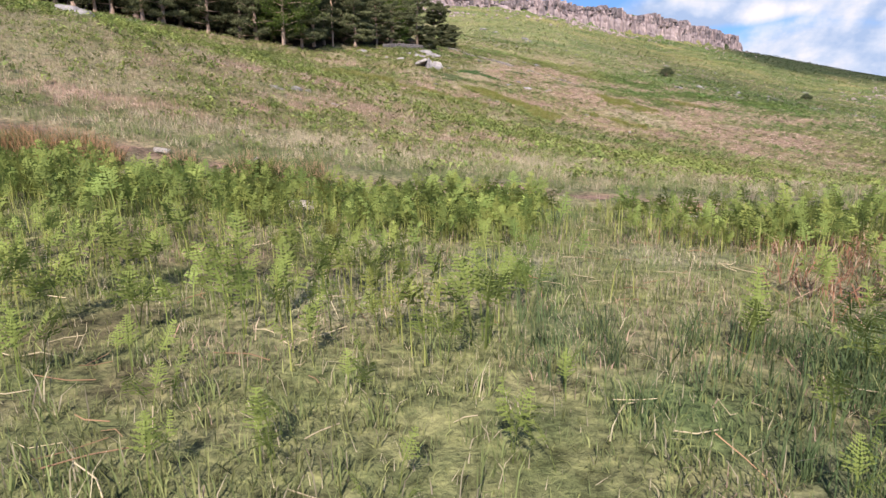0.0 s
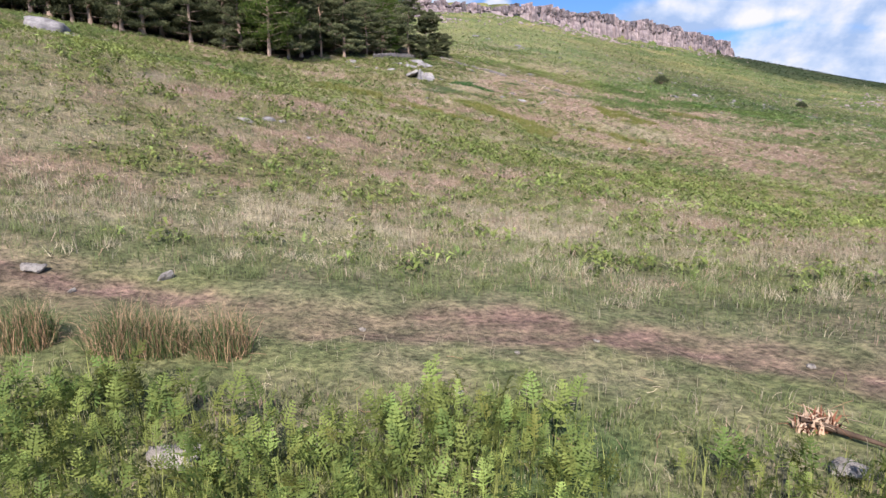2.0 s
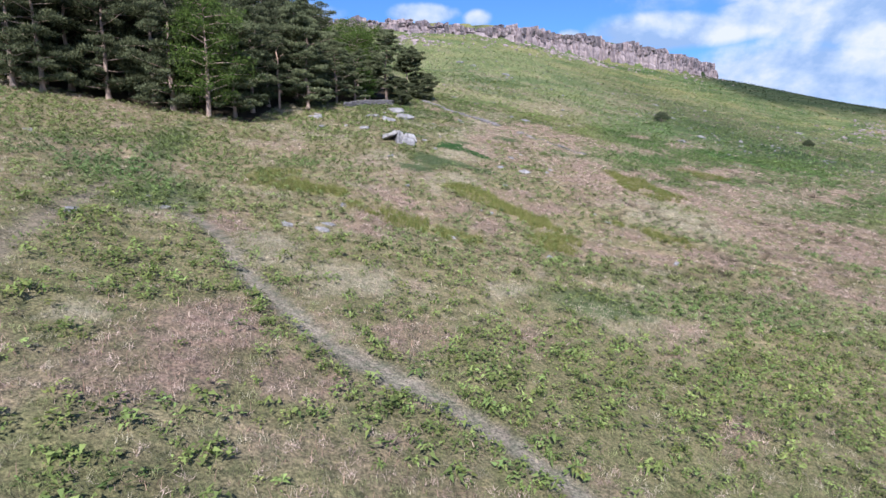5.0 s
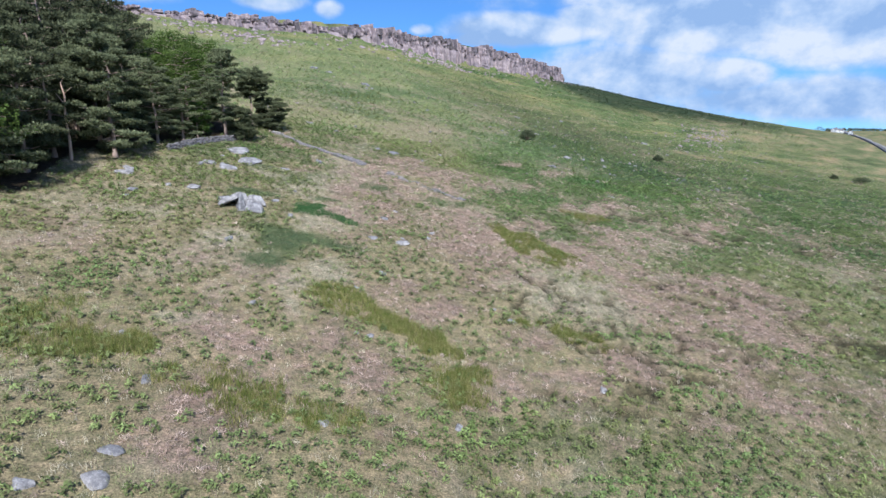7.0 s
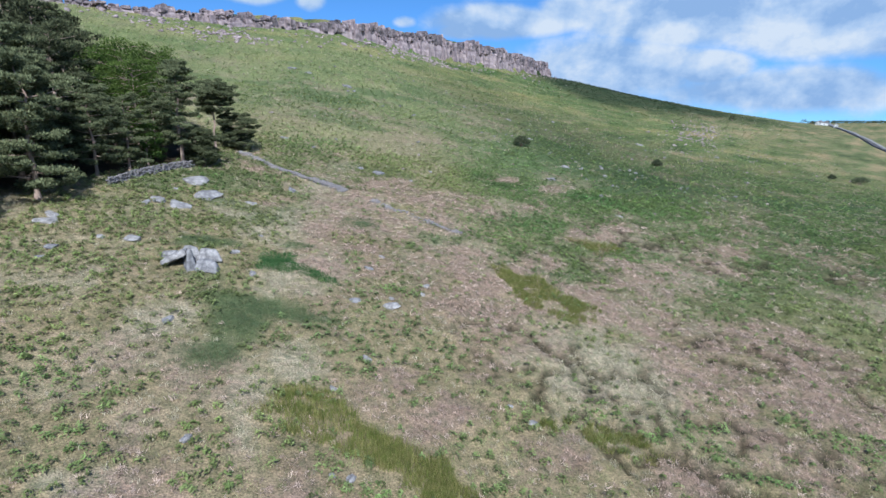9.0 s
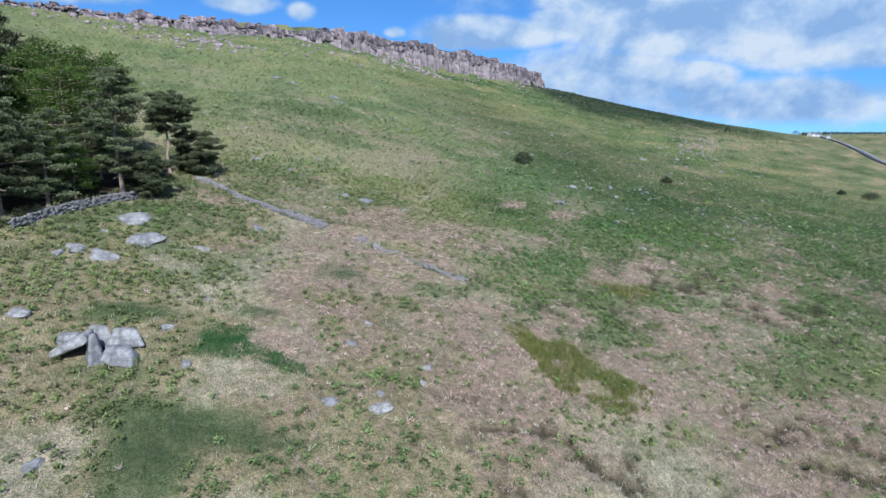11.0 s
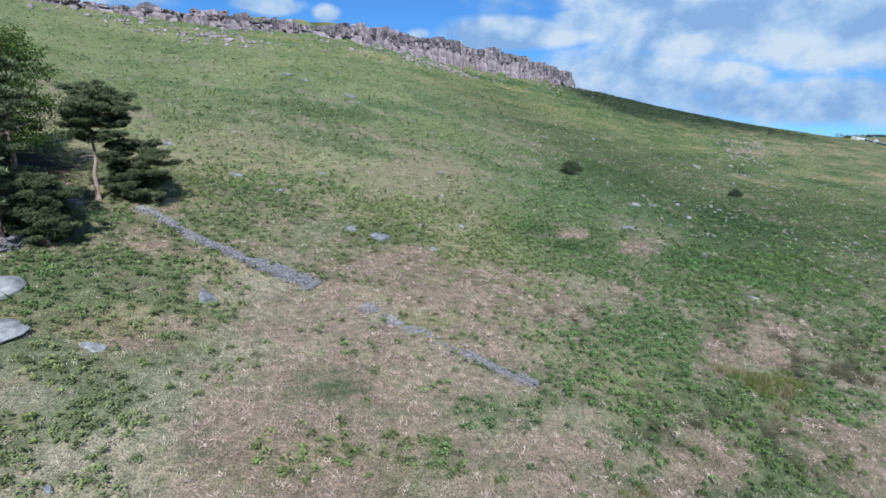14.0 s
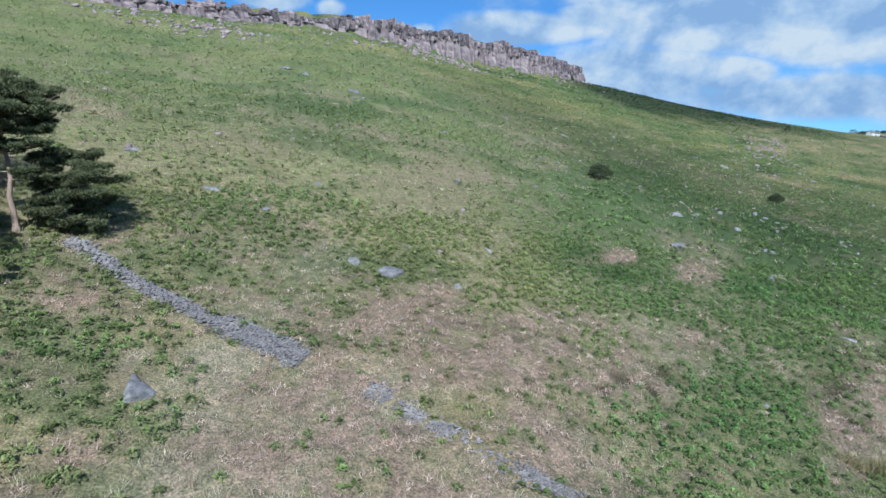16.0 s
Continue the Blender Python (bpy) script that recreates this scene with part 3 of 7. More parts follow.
BRACKEN_PATCHES = FERN_MAP + [(-41, 91, 14, 5, 0), (-21, 85, 9, 3, 100), (-27.5, 80, 11, 3.5, 105), (-20, 68, 6, 2.5, 100), (-58, 92, 22, 6, 0), (-42, 84, 10, 6, 0), (-10, 117, 9, 7, 0), (-13, 106, 7, 4, 0), (-5, 127, 6, 5, 0), (85, 150, 18, 7, 25), (35.4, 80.1, 4, 1.6, -35), (48.1, 82.1, 5, 2, -35), (29.3, 84.9, 3.5, 1.4, -40)]


LAWNS = [(0, 91.5, 2.6, 1.8, 10), (4, 99.5, 3.6, 2.0, 0), (1.6, 97.4, 2.2, 3.8, 0), (6.4, 98.3, 2.2, 1.2, -10), (15.5, 122, 3, 1.8, 30), (-1, 112, 3, 0.9, 0), (7.3, 113, 1.8, 0.8, 0), (5.0, 108.2, 2.1, 2.2, -10), (8.2, 106, 2.4, 0.9, -40), (11.6, 80.6, 3.6, 1.6, -45), (8.2, 84.6, 3, 1.4, -35)]


def wood_front(x):
    """The outer edge of the pine wood."""
    return np.where(x > -22, 137 + (x + 5.6) * 1.15, np.where(x > -33, 102.0, 99 + np.maximum(0, -60 - x) * 0.15))


def in_wood(x, y):
    return smooth(y - wood_front(x), -1, 3) * smooth(x, -3, -7) * smooth(y + 0.75 * x, 160, 150) * smooth(y, 196, 186)


def covers(x, y):
    """Shares of dead bracken, straw-coloured grass, lush dark green, bare soil and heather; both dark covers carry
    cloud shadow.
    """
    d = np.hypot(x, y)
    n = fbm(x / 14, y / 14, 41, 4)
    n2 = fbm(x / 4.0, y / 4.0, 47, 3)
    dead = np.maximum(blobs(x, y, DEAD_PATCHES, grow=1.12), 0.5 * smooth(n + 0.7 * n2 + 0.35 * fbm(x / 1.2, y / 1.2, 49, 2), 0.12, 0.6) * smooth(y, 14, 24) * smooth(d, 420, 200))
    dead = np.maximum(dead, 0.5 * smooth(fbm(x / 1.6, y / 1.6, 50, 3), -0.15, 0.3) * smooth(y, 19, 24) * smooth(y, 50, 40) * smooth(x, 8, 2) * smooth(x, -19, -14))
    straw = np.maximum(blobs(x, y, STRAW_PATCHES, seed=33), (0.6 - 0.25 * smooth(d, 130, 240)) * smooth(fbm(x / 15, y / 15, 52, 4) + 0.6 * n2, 0.12, 0.5) * smooth(d, 9, 16))
    lush_shade = np.maximum(np.maximum(blobs(x, y, LUSH_SHADE_PATCHES, seed=36), blobs(x, y, NEAR_LUSH_SHADE, 0.5, 0.8, 38)), 0.8 * smooth(fbm(x / 22, y / 16, 57, 4) + 0.3 * n2, 0.18, 0.5) * smooth(d, 40, 90))
    litter = 0.35 * smooth(fbm(x / 1.1, y / 1.1, 61, 3), 0.1, 0.4) * smooth(d, 30, 10)
    soil = np.maximum(np.maximum(on_track(x, y) * (0.55 + 0.45 * smooth(fbm(x / 1.3, y / 0.6, 63, 3) + 0.5 * smooth(np.abs(x - 2.4), 2.2, 0.8), -0.05, 0.35)), 0.9 * on_trail(x, y)), 0.6 * on_trod(x, y))
    soil = np.maximum(soil, blobs(x, y, [(3.2, 43.3, 0.5, 0.35, -40), (15.1, 55.3, 0.8, 0.5, 0)], 0.2))
    crest = 27 + 53 / (1 + np.exp(np.clip((x - 640) / 150, -30, 30)))
    # cloud shadow below the east crest, put into the cover as dark heather
    heather_shade = smooth(land(x, y) - crest + 5 * n, -50, -30) * smooth(x, 225, 285) * smooth(y, 395, 440) * smooth(x, 760, 480)
    heather_shade = np.maximum(heather_shade, smooth(y - edge_line(x), 6, 20) * smooth(x, 900, 500))
    wood = in_wood(x, y)
    dead, straw, lush_shade = dead * (1 - wood), straw * (1 - wood), lush_shade * (1 - wood)
    ferny = blobs(x, y, BRACKEN_PATCHES, 0.5, 4.0, 44)
    broken = 0.45 + 0.55 * smooth(fbm(x / 1.9, y / 1.9, 48, 3), -0.35, 0.2)
    dead, straw = dead * broken, straw * (0.35 + 0.65 * broken) * (1 - 0.45 * smooth(d, 150, 220))
    dead, straw = dead * (1 - 0.55 * ferny), straw * (1 - 0.5 * ferny)
    return np.maximum(dead, litter), straw, lush_shade * (1 - dead), soil, heather_shade


C_GRASS, C_DEAD, C_STRAW = np.array((0.205, 0.195, 0.098)), np.array((0.385, 0.277, 0.222)), np.array((0.39, 0.342, 0.25))
C_LUSH_SHADE, C_SOIL, C_HEATHER_SHADE = np.array((0.105, 0.145, 0.062)), np.array((0.225, 0.155, 0.128)), np.array((0.04, 0.052, 0.027))
C_MOOR, C_PEAT = np.array((0.205, 0.17, 0.11)), np.array((0.05, 0.042, 0.024))
C_NEEDLES_SHADE, C_TROD = np.array((0.05, 0.038, 0.026)), np.array((0.215, 0.19, 0.15))


def darker_east(x, y):
    """Where bracken and ground east of the fallen wall run darker and deeper green."""
    return smooth(x - 0.35 * (y - 120) + 5 * vnoise(x / 9, y / 9, 12), 20, 42) * smooth(y, 95, 118) * smooth(y, 260, 190)


def under_ferns(x, y):
    """Bare brown litter between the young bracken west of the start."""
    return smooth(fbm(x / 0.55, y / 0.55, 64, 3), 0.08, 0.3) * smooth(x, 0.2, -0.9) * smooth(x, -8, -6) * smooth(y, 1.6, 2.4) * smooth(y, 7.2, 6.2)


def ground_colour(x, y):
    dead, straw, lush_shade, soil, heather_shade = (c[:, None] for c in covers(x, y))
    v = fbm(x / 2.2, y / 2.2, 71, 3)[:, None]
    d = np.hypot(x, y)[:, None]
    tan = 1.35 * smooth(d, 35, 70) * smooth(d, 230, 150)
    c = (C_GRASS + np.array((0.085, 0.05, 0.045)) * tan * smooth(x, 60, 25)[:, None]) * (1 + 0.25 * v) * (1 - (0.22, 0.08, 0.15) * smooth(np.hypot(x, y), 110, 220)[:, None])
    sward = (smooth(x - 0.3 * (y - 120), 60, 0) * smooth(y, 112, 150))[:, None]
    c = c * (1 + 0.15 * sward) + np.array((0.022, 0.02, 0.006)) * sward
    c = c * (1 - np.array((0.24, 0.1, 0.16)) * darker_east(x, y)[:, None])
    far = smooth(np.hypot(x, y), 230, 420)[:, None]
    streaks = fbm((x + 0.6 * y) / 60, (y - 0.6 * x) / 16, 75, 4)[:, None]
    c = c * (1 - 0.22 * far) + far * np.array((0.075, 0.045, 0.02)) * smooth(streaks, -0.15, 0.4) - far * np.array((0.05, 0.035, 0.025)) * smooth(-streaks, 0.1, 0.5)
    pale = C_STRAW + (np.array((0.30, 0.245, 0.155)) - C_STRAW) * smooth(d, 130, 180)
    c = c * (1 - 0.8 * straw) + pale * 0.8 * straw
    c = c * (1 - 0.85 * lush_shade) + C_LUSH_SHADE * 0.85 * lush_shade
    leafy = 0.7 * meadow(x, y)[:, None] * (1 - 0.5 * straw)
    c = c * (1 - leafy) + np.array((0.135, 0.15, 0.075)) * (1 + 0.4 * v) * leafy
    c = c * (1 - 0.85 * dead) + C_DEAD * (1 + 0.2 * v) * 0.85 * dead
    gaps = under_ferns(x, y)[:, None]
    c = c * (1 - 0.75 * gaps) + np.array((0.16, 0.115, 0.08)) * 0.75 * gaps
    moor = (smooth(x - 0.25 * y, 140, 300) * smooth(x, 1500, 900) * (0.55 + 0.45 * smooth(streaks[:, 0], -0.3, 0.3)))[:, None]
    c = c * (1 - 0.75 * moor) + C_MOOR * 0.75 * moor
    split = cracks(x, y)[:, None]
    c = c * (1 - 0.85 * split) + C_PEAT * 0.85 * split
    c = c * (1 - soil) + C_SOIL * (1 + 0.3 * v) * soil
    c = c * (1 - heather_shade) + C_HEATHER_SHADE * heather_shade
    # bare litter between the clumps of growth, the gaps' shade put into its colour
    # the second term darkens the whole slope past x 60
    between = np.maximum(0.45 * smooth(d, 13, 20) * smooth(d, 230, 130), 1.3 * smooth(x, 60, 110)[:, None] * smooth(d, 460, 260))
    c = c * (1 - 0.3 * between * (1 - soil) * (1 - 0.6 * straw))
    # shadows among the dead heaps, painted into the ground under them
    c = c * (1 - 0.12 * dead * smooth(d, 20, 40) * smooth(d, 200, 130))
    c = c * (1 - np.array((0.2, 0.1, 0.14)) * smooth(d, 17, 11) * (1 - soil))
    c = c * (0.86 - 0.10 * smooth(d, 7, 12) * smooth(d, 420, 200) + 0.06 * smooth(d, 250, 420))
    worn = np.maximum(on_trail(x, y), 0.5 * on_trod(x, y))[:, None]
    c = c * (1 - worn) + C_TROD * (1 + 0.2 * v) * worn
    # brown needle floor, darkened further so its colour holds the wood's shade
    wood = in_wood(x, y)[:, None]
    return c * (1 - wood) + C_NEEDLES_SHADE * wood


def fill_mesh(name, verts, tris, mat, tint=None, smooth_shade=False):
    """A mesh of triangles from arrays, with an optional colour a vertex."""
    me = bpy.data.meshes.new(name)
    verts, tris = np.asarray(verts, np.float32), np.asarray(tris, np.int32)
    me.vertices.add(len(verts))
    me.vertices.foreach_set("co", verts.ravel())
    me.loops.add(tris.size)
    me.loops.foreach_set("vertex_index", tris.ravel())
    me.polygons.add(len(tris))
    me.polygons.foreach_set("loop_start", np.arange(0, tris.size, 3, dtype=np.int32))
    if smooth_shade:
        me.polygons.foreach_set("use_smooth", np.ones(len(tris), bool))
    if tint is not None:
        a = me.attributes.new("tint", "FLOAT_COLOR", "POINT")
        a.data.foreach_set("color", np.c_[tint, np.ones(len(tint))].astype(np.float32).ravel())
    me.materials.append(mat)
    me.update()
    me.validate()
    return me


def steps(spans, grow, far):
    """Places along an axis: even steps within each span, then ever longer ones."""
    out = [0.0]
    for end, s in spans:
        while out[-1] < end:
            out.append(out[-1] + s)
    while out[-1] < far:
        s *= grow
        out.append(out[-1] + s)
    return out


def build_ground():
    gx = np.array([-q for q in steps(((9, 0.24), (34, 0.6)), 1.05, 4300)[:0:-1]] + steps(((9, 0.24), (20, 0.42), (78, 0.66)), 1.05, 4300))
    gy = np.array([-q for q in steps(((3, 0.4),), 1.12, 2500)[:0:-1]] + steps(((16, 0.24), (40, 0.5), (140, 0.68)), 1.035, 4300))
    x, y = (q.ravel() for q in np.meshgrid(gx, gy, indexing="ij"))
    z = land(x, y)
    nx, ny = len(gx), len(gy)
    i, j = (q.ravel() for q in np.meshgrid(np.arange(nx - 1), np.arange(ny - 1), indexing="ij"))
    a = i * ny + j
    tris = np.concatenate([np.c_[a, a + ny, a + ny + 1], np.c_[a, a + ny + 1, a + 1]])
    me = fill_mesh("ground", np.c_[x, y, z], tris, MAT_GROUND, ground_colour(x, y), True)
    return tagged(new("ground", me), "open moorland hillside of rough grass, bracken and a worn dirt path", "ground", kind="structure")


ground = build_ground()


def put_z(x, y):
    return float(land(np.array([x]), np.array([y]))[0])


def part(name, me, parent, label=""):
    """Links a mesh as one object under a thing or a part."""
    ob = new(name, me)
    ob.parent = parent
    if label:
        ob["label"] = label
    return ob


def mesh_from(name, bm, mat, smooth_shade=False):
    me = bpy.data.meshes.new(name)
    bm.normal_update()
    bm.to_mesh(me)
    bm.free()
    if smooth_shade:
        for p in me.polygons:
            p.use_smooth = True
    me.materials.append(mat)
    return me


def empty(name, x, y, z, turn=0.0, size=1.0):
    ob = new(name)
    ob.empty_display_size = 0.3
    ob.matrix_basis = pose(x, y, z, 0, 0, turn) @ Matrix.Scale(size, 4)
    return ob

# ---------------------------------------------------------------- the rock edge
def block_mesh(w, d, h, seed, rounded, mat):
    """One bed of a gritstone column: a squarish block with broken, weathered faces and rounded arrises."""
    bm = bmesh.new()
    bmesh.ops.create_cube(bm, size=1.0)
    bmesh.ops.subdivide_edges(bm, edges=bm.edges[:], cuts=3, use_grid_fill=True)
    off = Vector((seed * 3.1, seed * 1.3, seed * 0.7))
    for v in bm.verts:
        q = v.co.copy()
        out = sum(abs(c) > 0.49 for c in q)
        if out > 1:
            q *= 1 - 0.05 * (out - 1)
        if rounded and q.z > 0.2:
            q.x *= 1 - 0.35 * (q.z - 0.2)
            q.y *= 1 - 0.2 * (q.z - 0.2)
        q = Vector((q.x * w, q.y * d, q.z * h))
        j = noise.noise_vector(q * 0.33 + off)
        k = noise.noise_vector(q * 1.1 + off)
        v.co = q + Vector((j.x * 0.5 + k.x * 0.3, j.y * 1.4 + k.y * 0.6, j.z * 0.5 + k.z * 0.3))
    return mesh_from("block", bm, mat)


def build_edge():
    """Buttresses of pale lower beds under dark, broken caps, between open joints and chimneys, along the crest of the slope."""
    rng = random.Random(4)
    edge = empty("rock_edge", 80, edge_line(80), put_z(80, edge_line(80)))
    tagged(edge, "long weathered gritstone edge of jointed grey-brown buttresses", "cliff", kind="structure")
    inv = edge.matrix_basis.inverted()
    x, n, chimney = -178.0, 0, False
    while x < 311:
        turn = math.degrees(math.atan(0.42 + 0.0021 * x))
        along = math.cos(math.radians(turn))
        w = rng.uniform(0.7, 1.6) if chimney else rng.choice((3.0, 4.5, 6.0, 8.0, 10.0, 13.0)) * rng.uniform(0.8, 1.2) * (0.75 if x > 240 else 1)
        foot = edge_foot(x) - 2.5
        swell = 2.6 * vnoise(np.array([x / 17.0]), np.array([3.0]), 8)[0]
        h = max(edge_top(x) + 0.2 + swell - foot, 3.0)
        if x > 288:
            h *= 0.55 + 0.45 * (311 - x) / 23
        recess = rng.uniform(3.0, 4.6) if chimney else rng.uniform(-1.6, 1.6)
        if chimney:
            h *= rng.uniform(0.55, 0.85)
        low = 1.0 if chimney else rng.uniform(0.5, 0.72)
        beds = [(0.0, low * rng.uniform(0.4, 0.6)), (0.0, low)] if w > 5 and rng.random() < 0.6 else [(0.0, low)]
        pieces = []
        for k, (lo, hi) in enumerate(beds):
            pieces.append((0.0, w * rng.uniform(1.0, 1.08), lo, hi, recess + rng.uniform(-0.4, 0.4) - (0.9 if len(beds) == 2 and k == 0 else 0), False))
        if not chimney:
            # the upper tier breaks into narrower blocks of uneven height, some standing out, some set back
            u = -w / 2
            while u < w / 2 - 0.8:
                bw = min(rng.uniform(1.8, 5.2), w / 2 - u)
                top = 1.0 + rng.choice((-0.28, -0.14, -0.06, 0.0, 0.05, 0.12)) * min(1, 9 / h)
                lift = low - 0.06
                if bw > 2.4 and rng.random() < 0.55:
                    split = rng.uniform(0.35, 0.65) * (top - lift) + lift
                    pieces.append((u + bw / 2, bw * 1.02, lift, split, recess + rng.uniform(-0.7, 0.7), False))
                    pieces.append((u + bw / 2 + rng.uniform(-0.3, 0.3), bw * rng.uniform(0.8, 1.12), split - 0.01, top, recess + rng.uniform(-1.0, 0.8), rng.random() < 0.75))
                else:
                    pieces.append((u + bw / 2, bw * 1.02, lift, top, recess + rng.uniform(-0.8, 0.9), rng.random() < 0.5))
                u += bw
        for du, bw, lo, hi, step, cap in pieces:
            bh = (hi - lo) * h + (2.0 if lo == 0 else 0.2)
            n += 1
            # set-back chimneys get the dark cap stone too, putting their shade into colour
            ob = part("block", block_mesh(bw, 9.0, bh, n, hi > 0.9 and rng.random() < 0.6, MAT_CLIFF_CAP_AND_SHADE if chimney or cap else MAT_CLIFF), edge)
            cx = x + (w / 2 + du) * along
            ob.matrix_basis = inv @ pose(cx, edge_line(cx) + 3.2 + step, foot + hi * h - bh / 2, rng.uniform(-3, 3), rng.uniform(-4, 4), turn + rng.uniform(-16, 16))
        x += along * w * rng.uniform(0.96, 1.03)
        chimney = not chimney and rng.random() < 0.4
    return edge


rock_edge = build_edge()


def soften(bm, edge, times):
    """Wears a hull of few faces down to a rounded block."""
    bmesh.ops.triangulate(bm, faces=bm.faces[:])
    for _ in range(3):
        bmesh.ops.subdivide_edges(bm, edges=[e for e in bm.edges if e.calc_length() > edge], cuts=1)
        bmesh.ops.triangulate(bm, faces=bm.faces[:])
    for _ in range(times):
        bmesh.ops.smooth_vert(bm, verts=bm.verts[:], factor=0.5, use_axis_x=True, use_axis_y=True, use_axis_z=True)


def rock_arrays(seed, flat=0.7, fine=True):
    """A unit boulder: the hull of a few points, its edges chipped and its faces slightly uneven. Returns vertices and triangles."""
    rng = random.Random(seed)
    bm = bmesh.new()
    for _ in range(15 if fine else 11):
        a, e = rng.uniform(0, 6.283), math.asin(rng.uniform(-0.8, 0.95))
        r = rng.uniform(0.8, 1.1)
        q = Vector((math.cos(a) * math.cos(e), math.sin(a) * math.cos(e), math.sin(e)))
        q *= r / (abs(q.x) ** 4 + abs(q.y) ** 4 + abs(q.z) ** 4) ** 0.25
        bm.verts.new((q.x * 0.9, q.y * 0.9, q.z * flat))
    got = bmesh.ops.convex_hull(bm, input=bm.verts[:])
    bmesh.ops.delete(bm, geom=[v for v in bm.verts if not v.link_faces], context="VERTS")
    if fine:
        soften(bm, 0.22, 3)
        off = Vector((seed * 1.7, seed * 0.9, 0))
        for v in bm.verts:
            v.co += noise.noise_vector(v.co * 1.6 + off) * 0.11 + noise.noise_vector(v.co * 4.5 + off) * 0.045
    bmesh.ops.triangulate(bm, faces=bm.faces[:])
    bm.normal_update()
    bm.verts.index_update()
    vs = np.array([v.co[:] for v in bm.verts])
    ts = np.array([[v.index for v in f.verts] for f in bm.faces])
    bm.free()
    return vs, ts


ROCKS = [rock_arrays(s, f) for s, f in ((1, 0.55), (2, 0.7), (3, 0.5), (4, 0.8), (5, 0.6), (6, 0.65))]
SMALL_ROCKS = [rock_arrays(s, f, False) for s, f in ((11, 0.6), (12, 0.7), (13, 0.5), (14, 0.8), (15, 0.65))]
ROCK_MESHES = []
for vs, ts in ROCKS:
    ROCK_MESHES.append(fill_mesh("boulder", vs, ts, MAT_BOULDER, None, True))


def boulder(x, y, w, kind=0, tall=0.55, turn=0.0, deep=0.8, sink=0.68, tilt=0.0, label="pale grey gritstone boulder half sunk in bracken"):
    """A boulder bedded in the slope: it lies with the ground and its lower half is buried."""
    ob = new("boulder", ROCK_MESHES[kind % 6])
    z = put_z(x, y)
    gx, gy = (put_z(x + 0.8, y) - put_z(x - 0.8, y)) / 1.6, (put_z(x, y + 0.8) - put_z(x, y - 0.8)) / 1.6
    lie = Vector((0, 0, 1)).rotation_difference(Vector((-gx * 0.8, -gy * 0.8, 1)).normalized()).to_matrix().to_4x4()
    ob.matrix_basis = Matrix.Translation((x, y, z + w * 0.5 * tall * (0.6 - sink))) @ lie @ pose(0, 0, 0, tilt, 0, turn) @ Matrix.Diagonal((w / 2 * 1.15, w / 2 * deep, w / 2 * tall, 1))
    return tagged(ob, label, "boulder", "boulders on the hillside")


# x, y, width
BOULDERS_LOW = [
    (-3.8, 130.4, 3.9), (-2.0, 125, 3.5), (-6.9, 122, 2.5), (-4.8, 120.8, 3.0), (-15.2, 113.4, 2.1), (-13.5, 108.1, 1.6), (-10.3, 110.9, 1.1),
    (-7.7, 110.6, 1.8), (-13.7, 106.1, 0.8), (-3.4, 96.3, 1.4), (10.6, 92.3, 1.0), (21.1, 85.5, 1.1), (7.5, 80.6, 0.9), (-0.9, 83.2, 0.9),
    (7.6, 88.6, 0.7), (20, 87.2, 0.7), (1.1, 109.9, 1.2), (2.7, 105.4, 1.1), (16.2, 112.3, 0.9), (14.1, 109.2, 1.1), (19.4, 106.3, 1.0),
    (8.3, 131.5, 2.3), (3.7, 114.4, 0.6), (-5.5, 126.7, 0.8), (-8.4, 77.5, 0.9), (-6.2, 72.5, 0.9), (-6.5, 66.5, 1.3), (3.1, 69.1, 0.9),
    (24.3, 75, 1.0), (6.5, 80.8, 0.6), (11.3, 101.8, 1.4), (14.5, 101.0, 1.7), (14.9, 102.6, 0.9), (18.4, 104.3, 0.7), (2.8, 124.9, 1.5),
]
BOULDERS_HIGH = [
    (23.2, 147.8, 3.0), (20.6, 149.3, 1.7), (13.8, 158.4, 1.1), (9, 162, 1.7), (0.2, 171.6, 1.8), (28.8, 147.2, 1.1), (35.5, 257.5, 4.0),
    (81.9, 187.1, 3.4), (67.7, 168.6, 3.2), (88.4, 190.9, 2.0), (69.2, 144.5, 1.7), (88.7, 222.1, 2.0), (132.3, 286.7, 2.6), (96.7, 256.2, 3.2),
    (167.6, 271, 3.8), (218, 278, 3.4), (19.7, 171, 1.3), (35.3, 157.1, 1.0), (19.5, 284.7, 4.2), (24.5, 279.2, 4.0),
    (10.9, 69.6, 0.8), (-6.6, 64.3, 1.5), (-9.1, 64, 1.0), (-8.6, 76.4, 0.7), (-19.4, 56.9, 1.4), (-24.6, 55.9, 1.4), (-16.1, 61.3, 0.8), (-18.4, 64.4, 0.6),
    (-8, 120.6, 1.6), (-15.2, 115, 1.7), (-8.9, 31.6, 0.9), (-8.3, 33.6, 1.0), (-7.7, 33.9, 0.6), (-5.8, 31.6, 0.6), (-35.4, 78.9, 0.9), (-48.1, 93.4, 1.6),
    (-46.8, 77, 7.6), (-43.4, 76.2, 2.0), (169.6, 211.6, 2.2), (112.8, 169.4, 1.6), (166.1, 198.5, 2.0), (47.7, 133.5, 0.6),
]
# pale stones on and beside the footpath
PATH_STONES = [(-1.95, 7.95, 0.46), (-4.16, 12.56, 0.3), (0.43, 9.34, 0.13), (-0.84, 11.19, 0.11), (4.98, 10.44, 0.15), (3.64, 7.93, 0.34), (-5.9, 12.15, 0.36), (-5.1, 11.7, 0.14), (2.4, 11.1, 0.1), (1.2, 10.4, 0.09)]
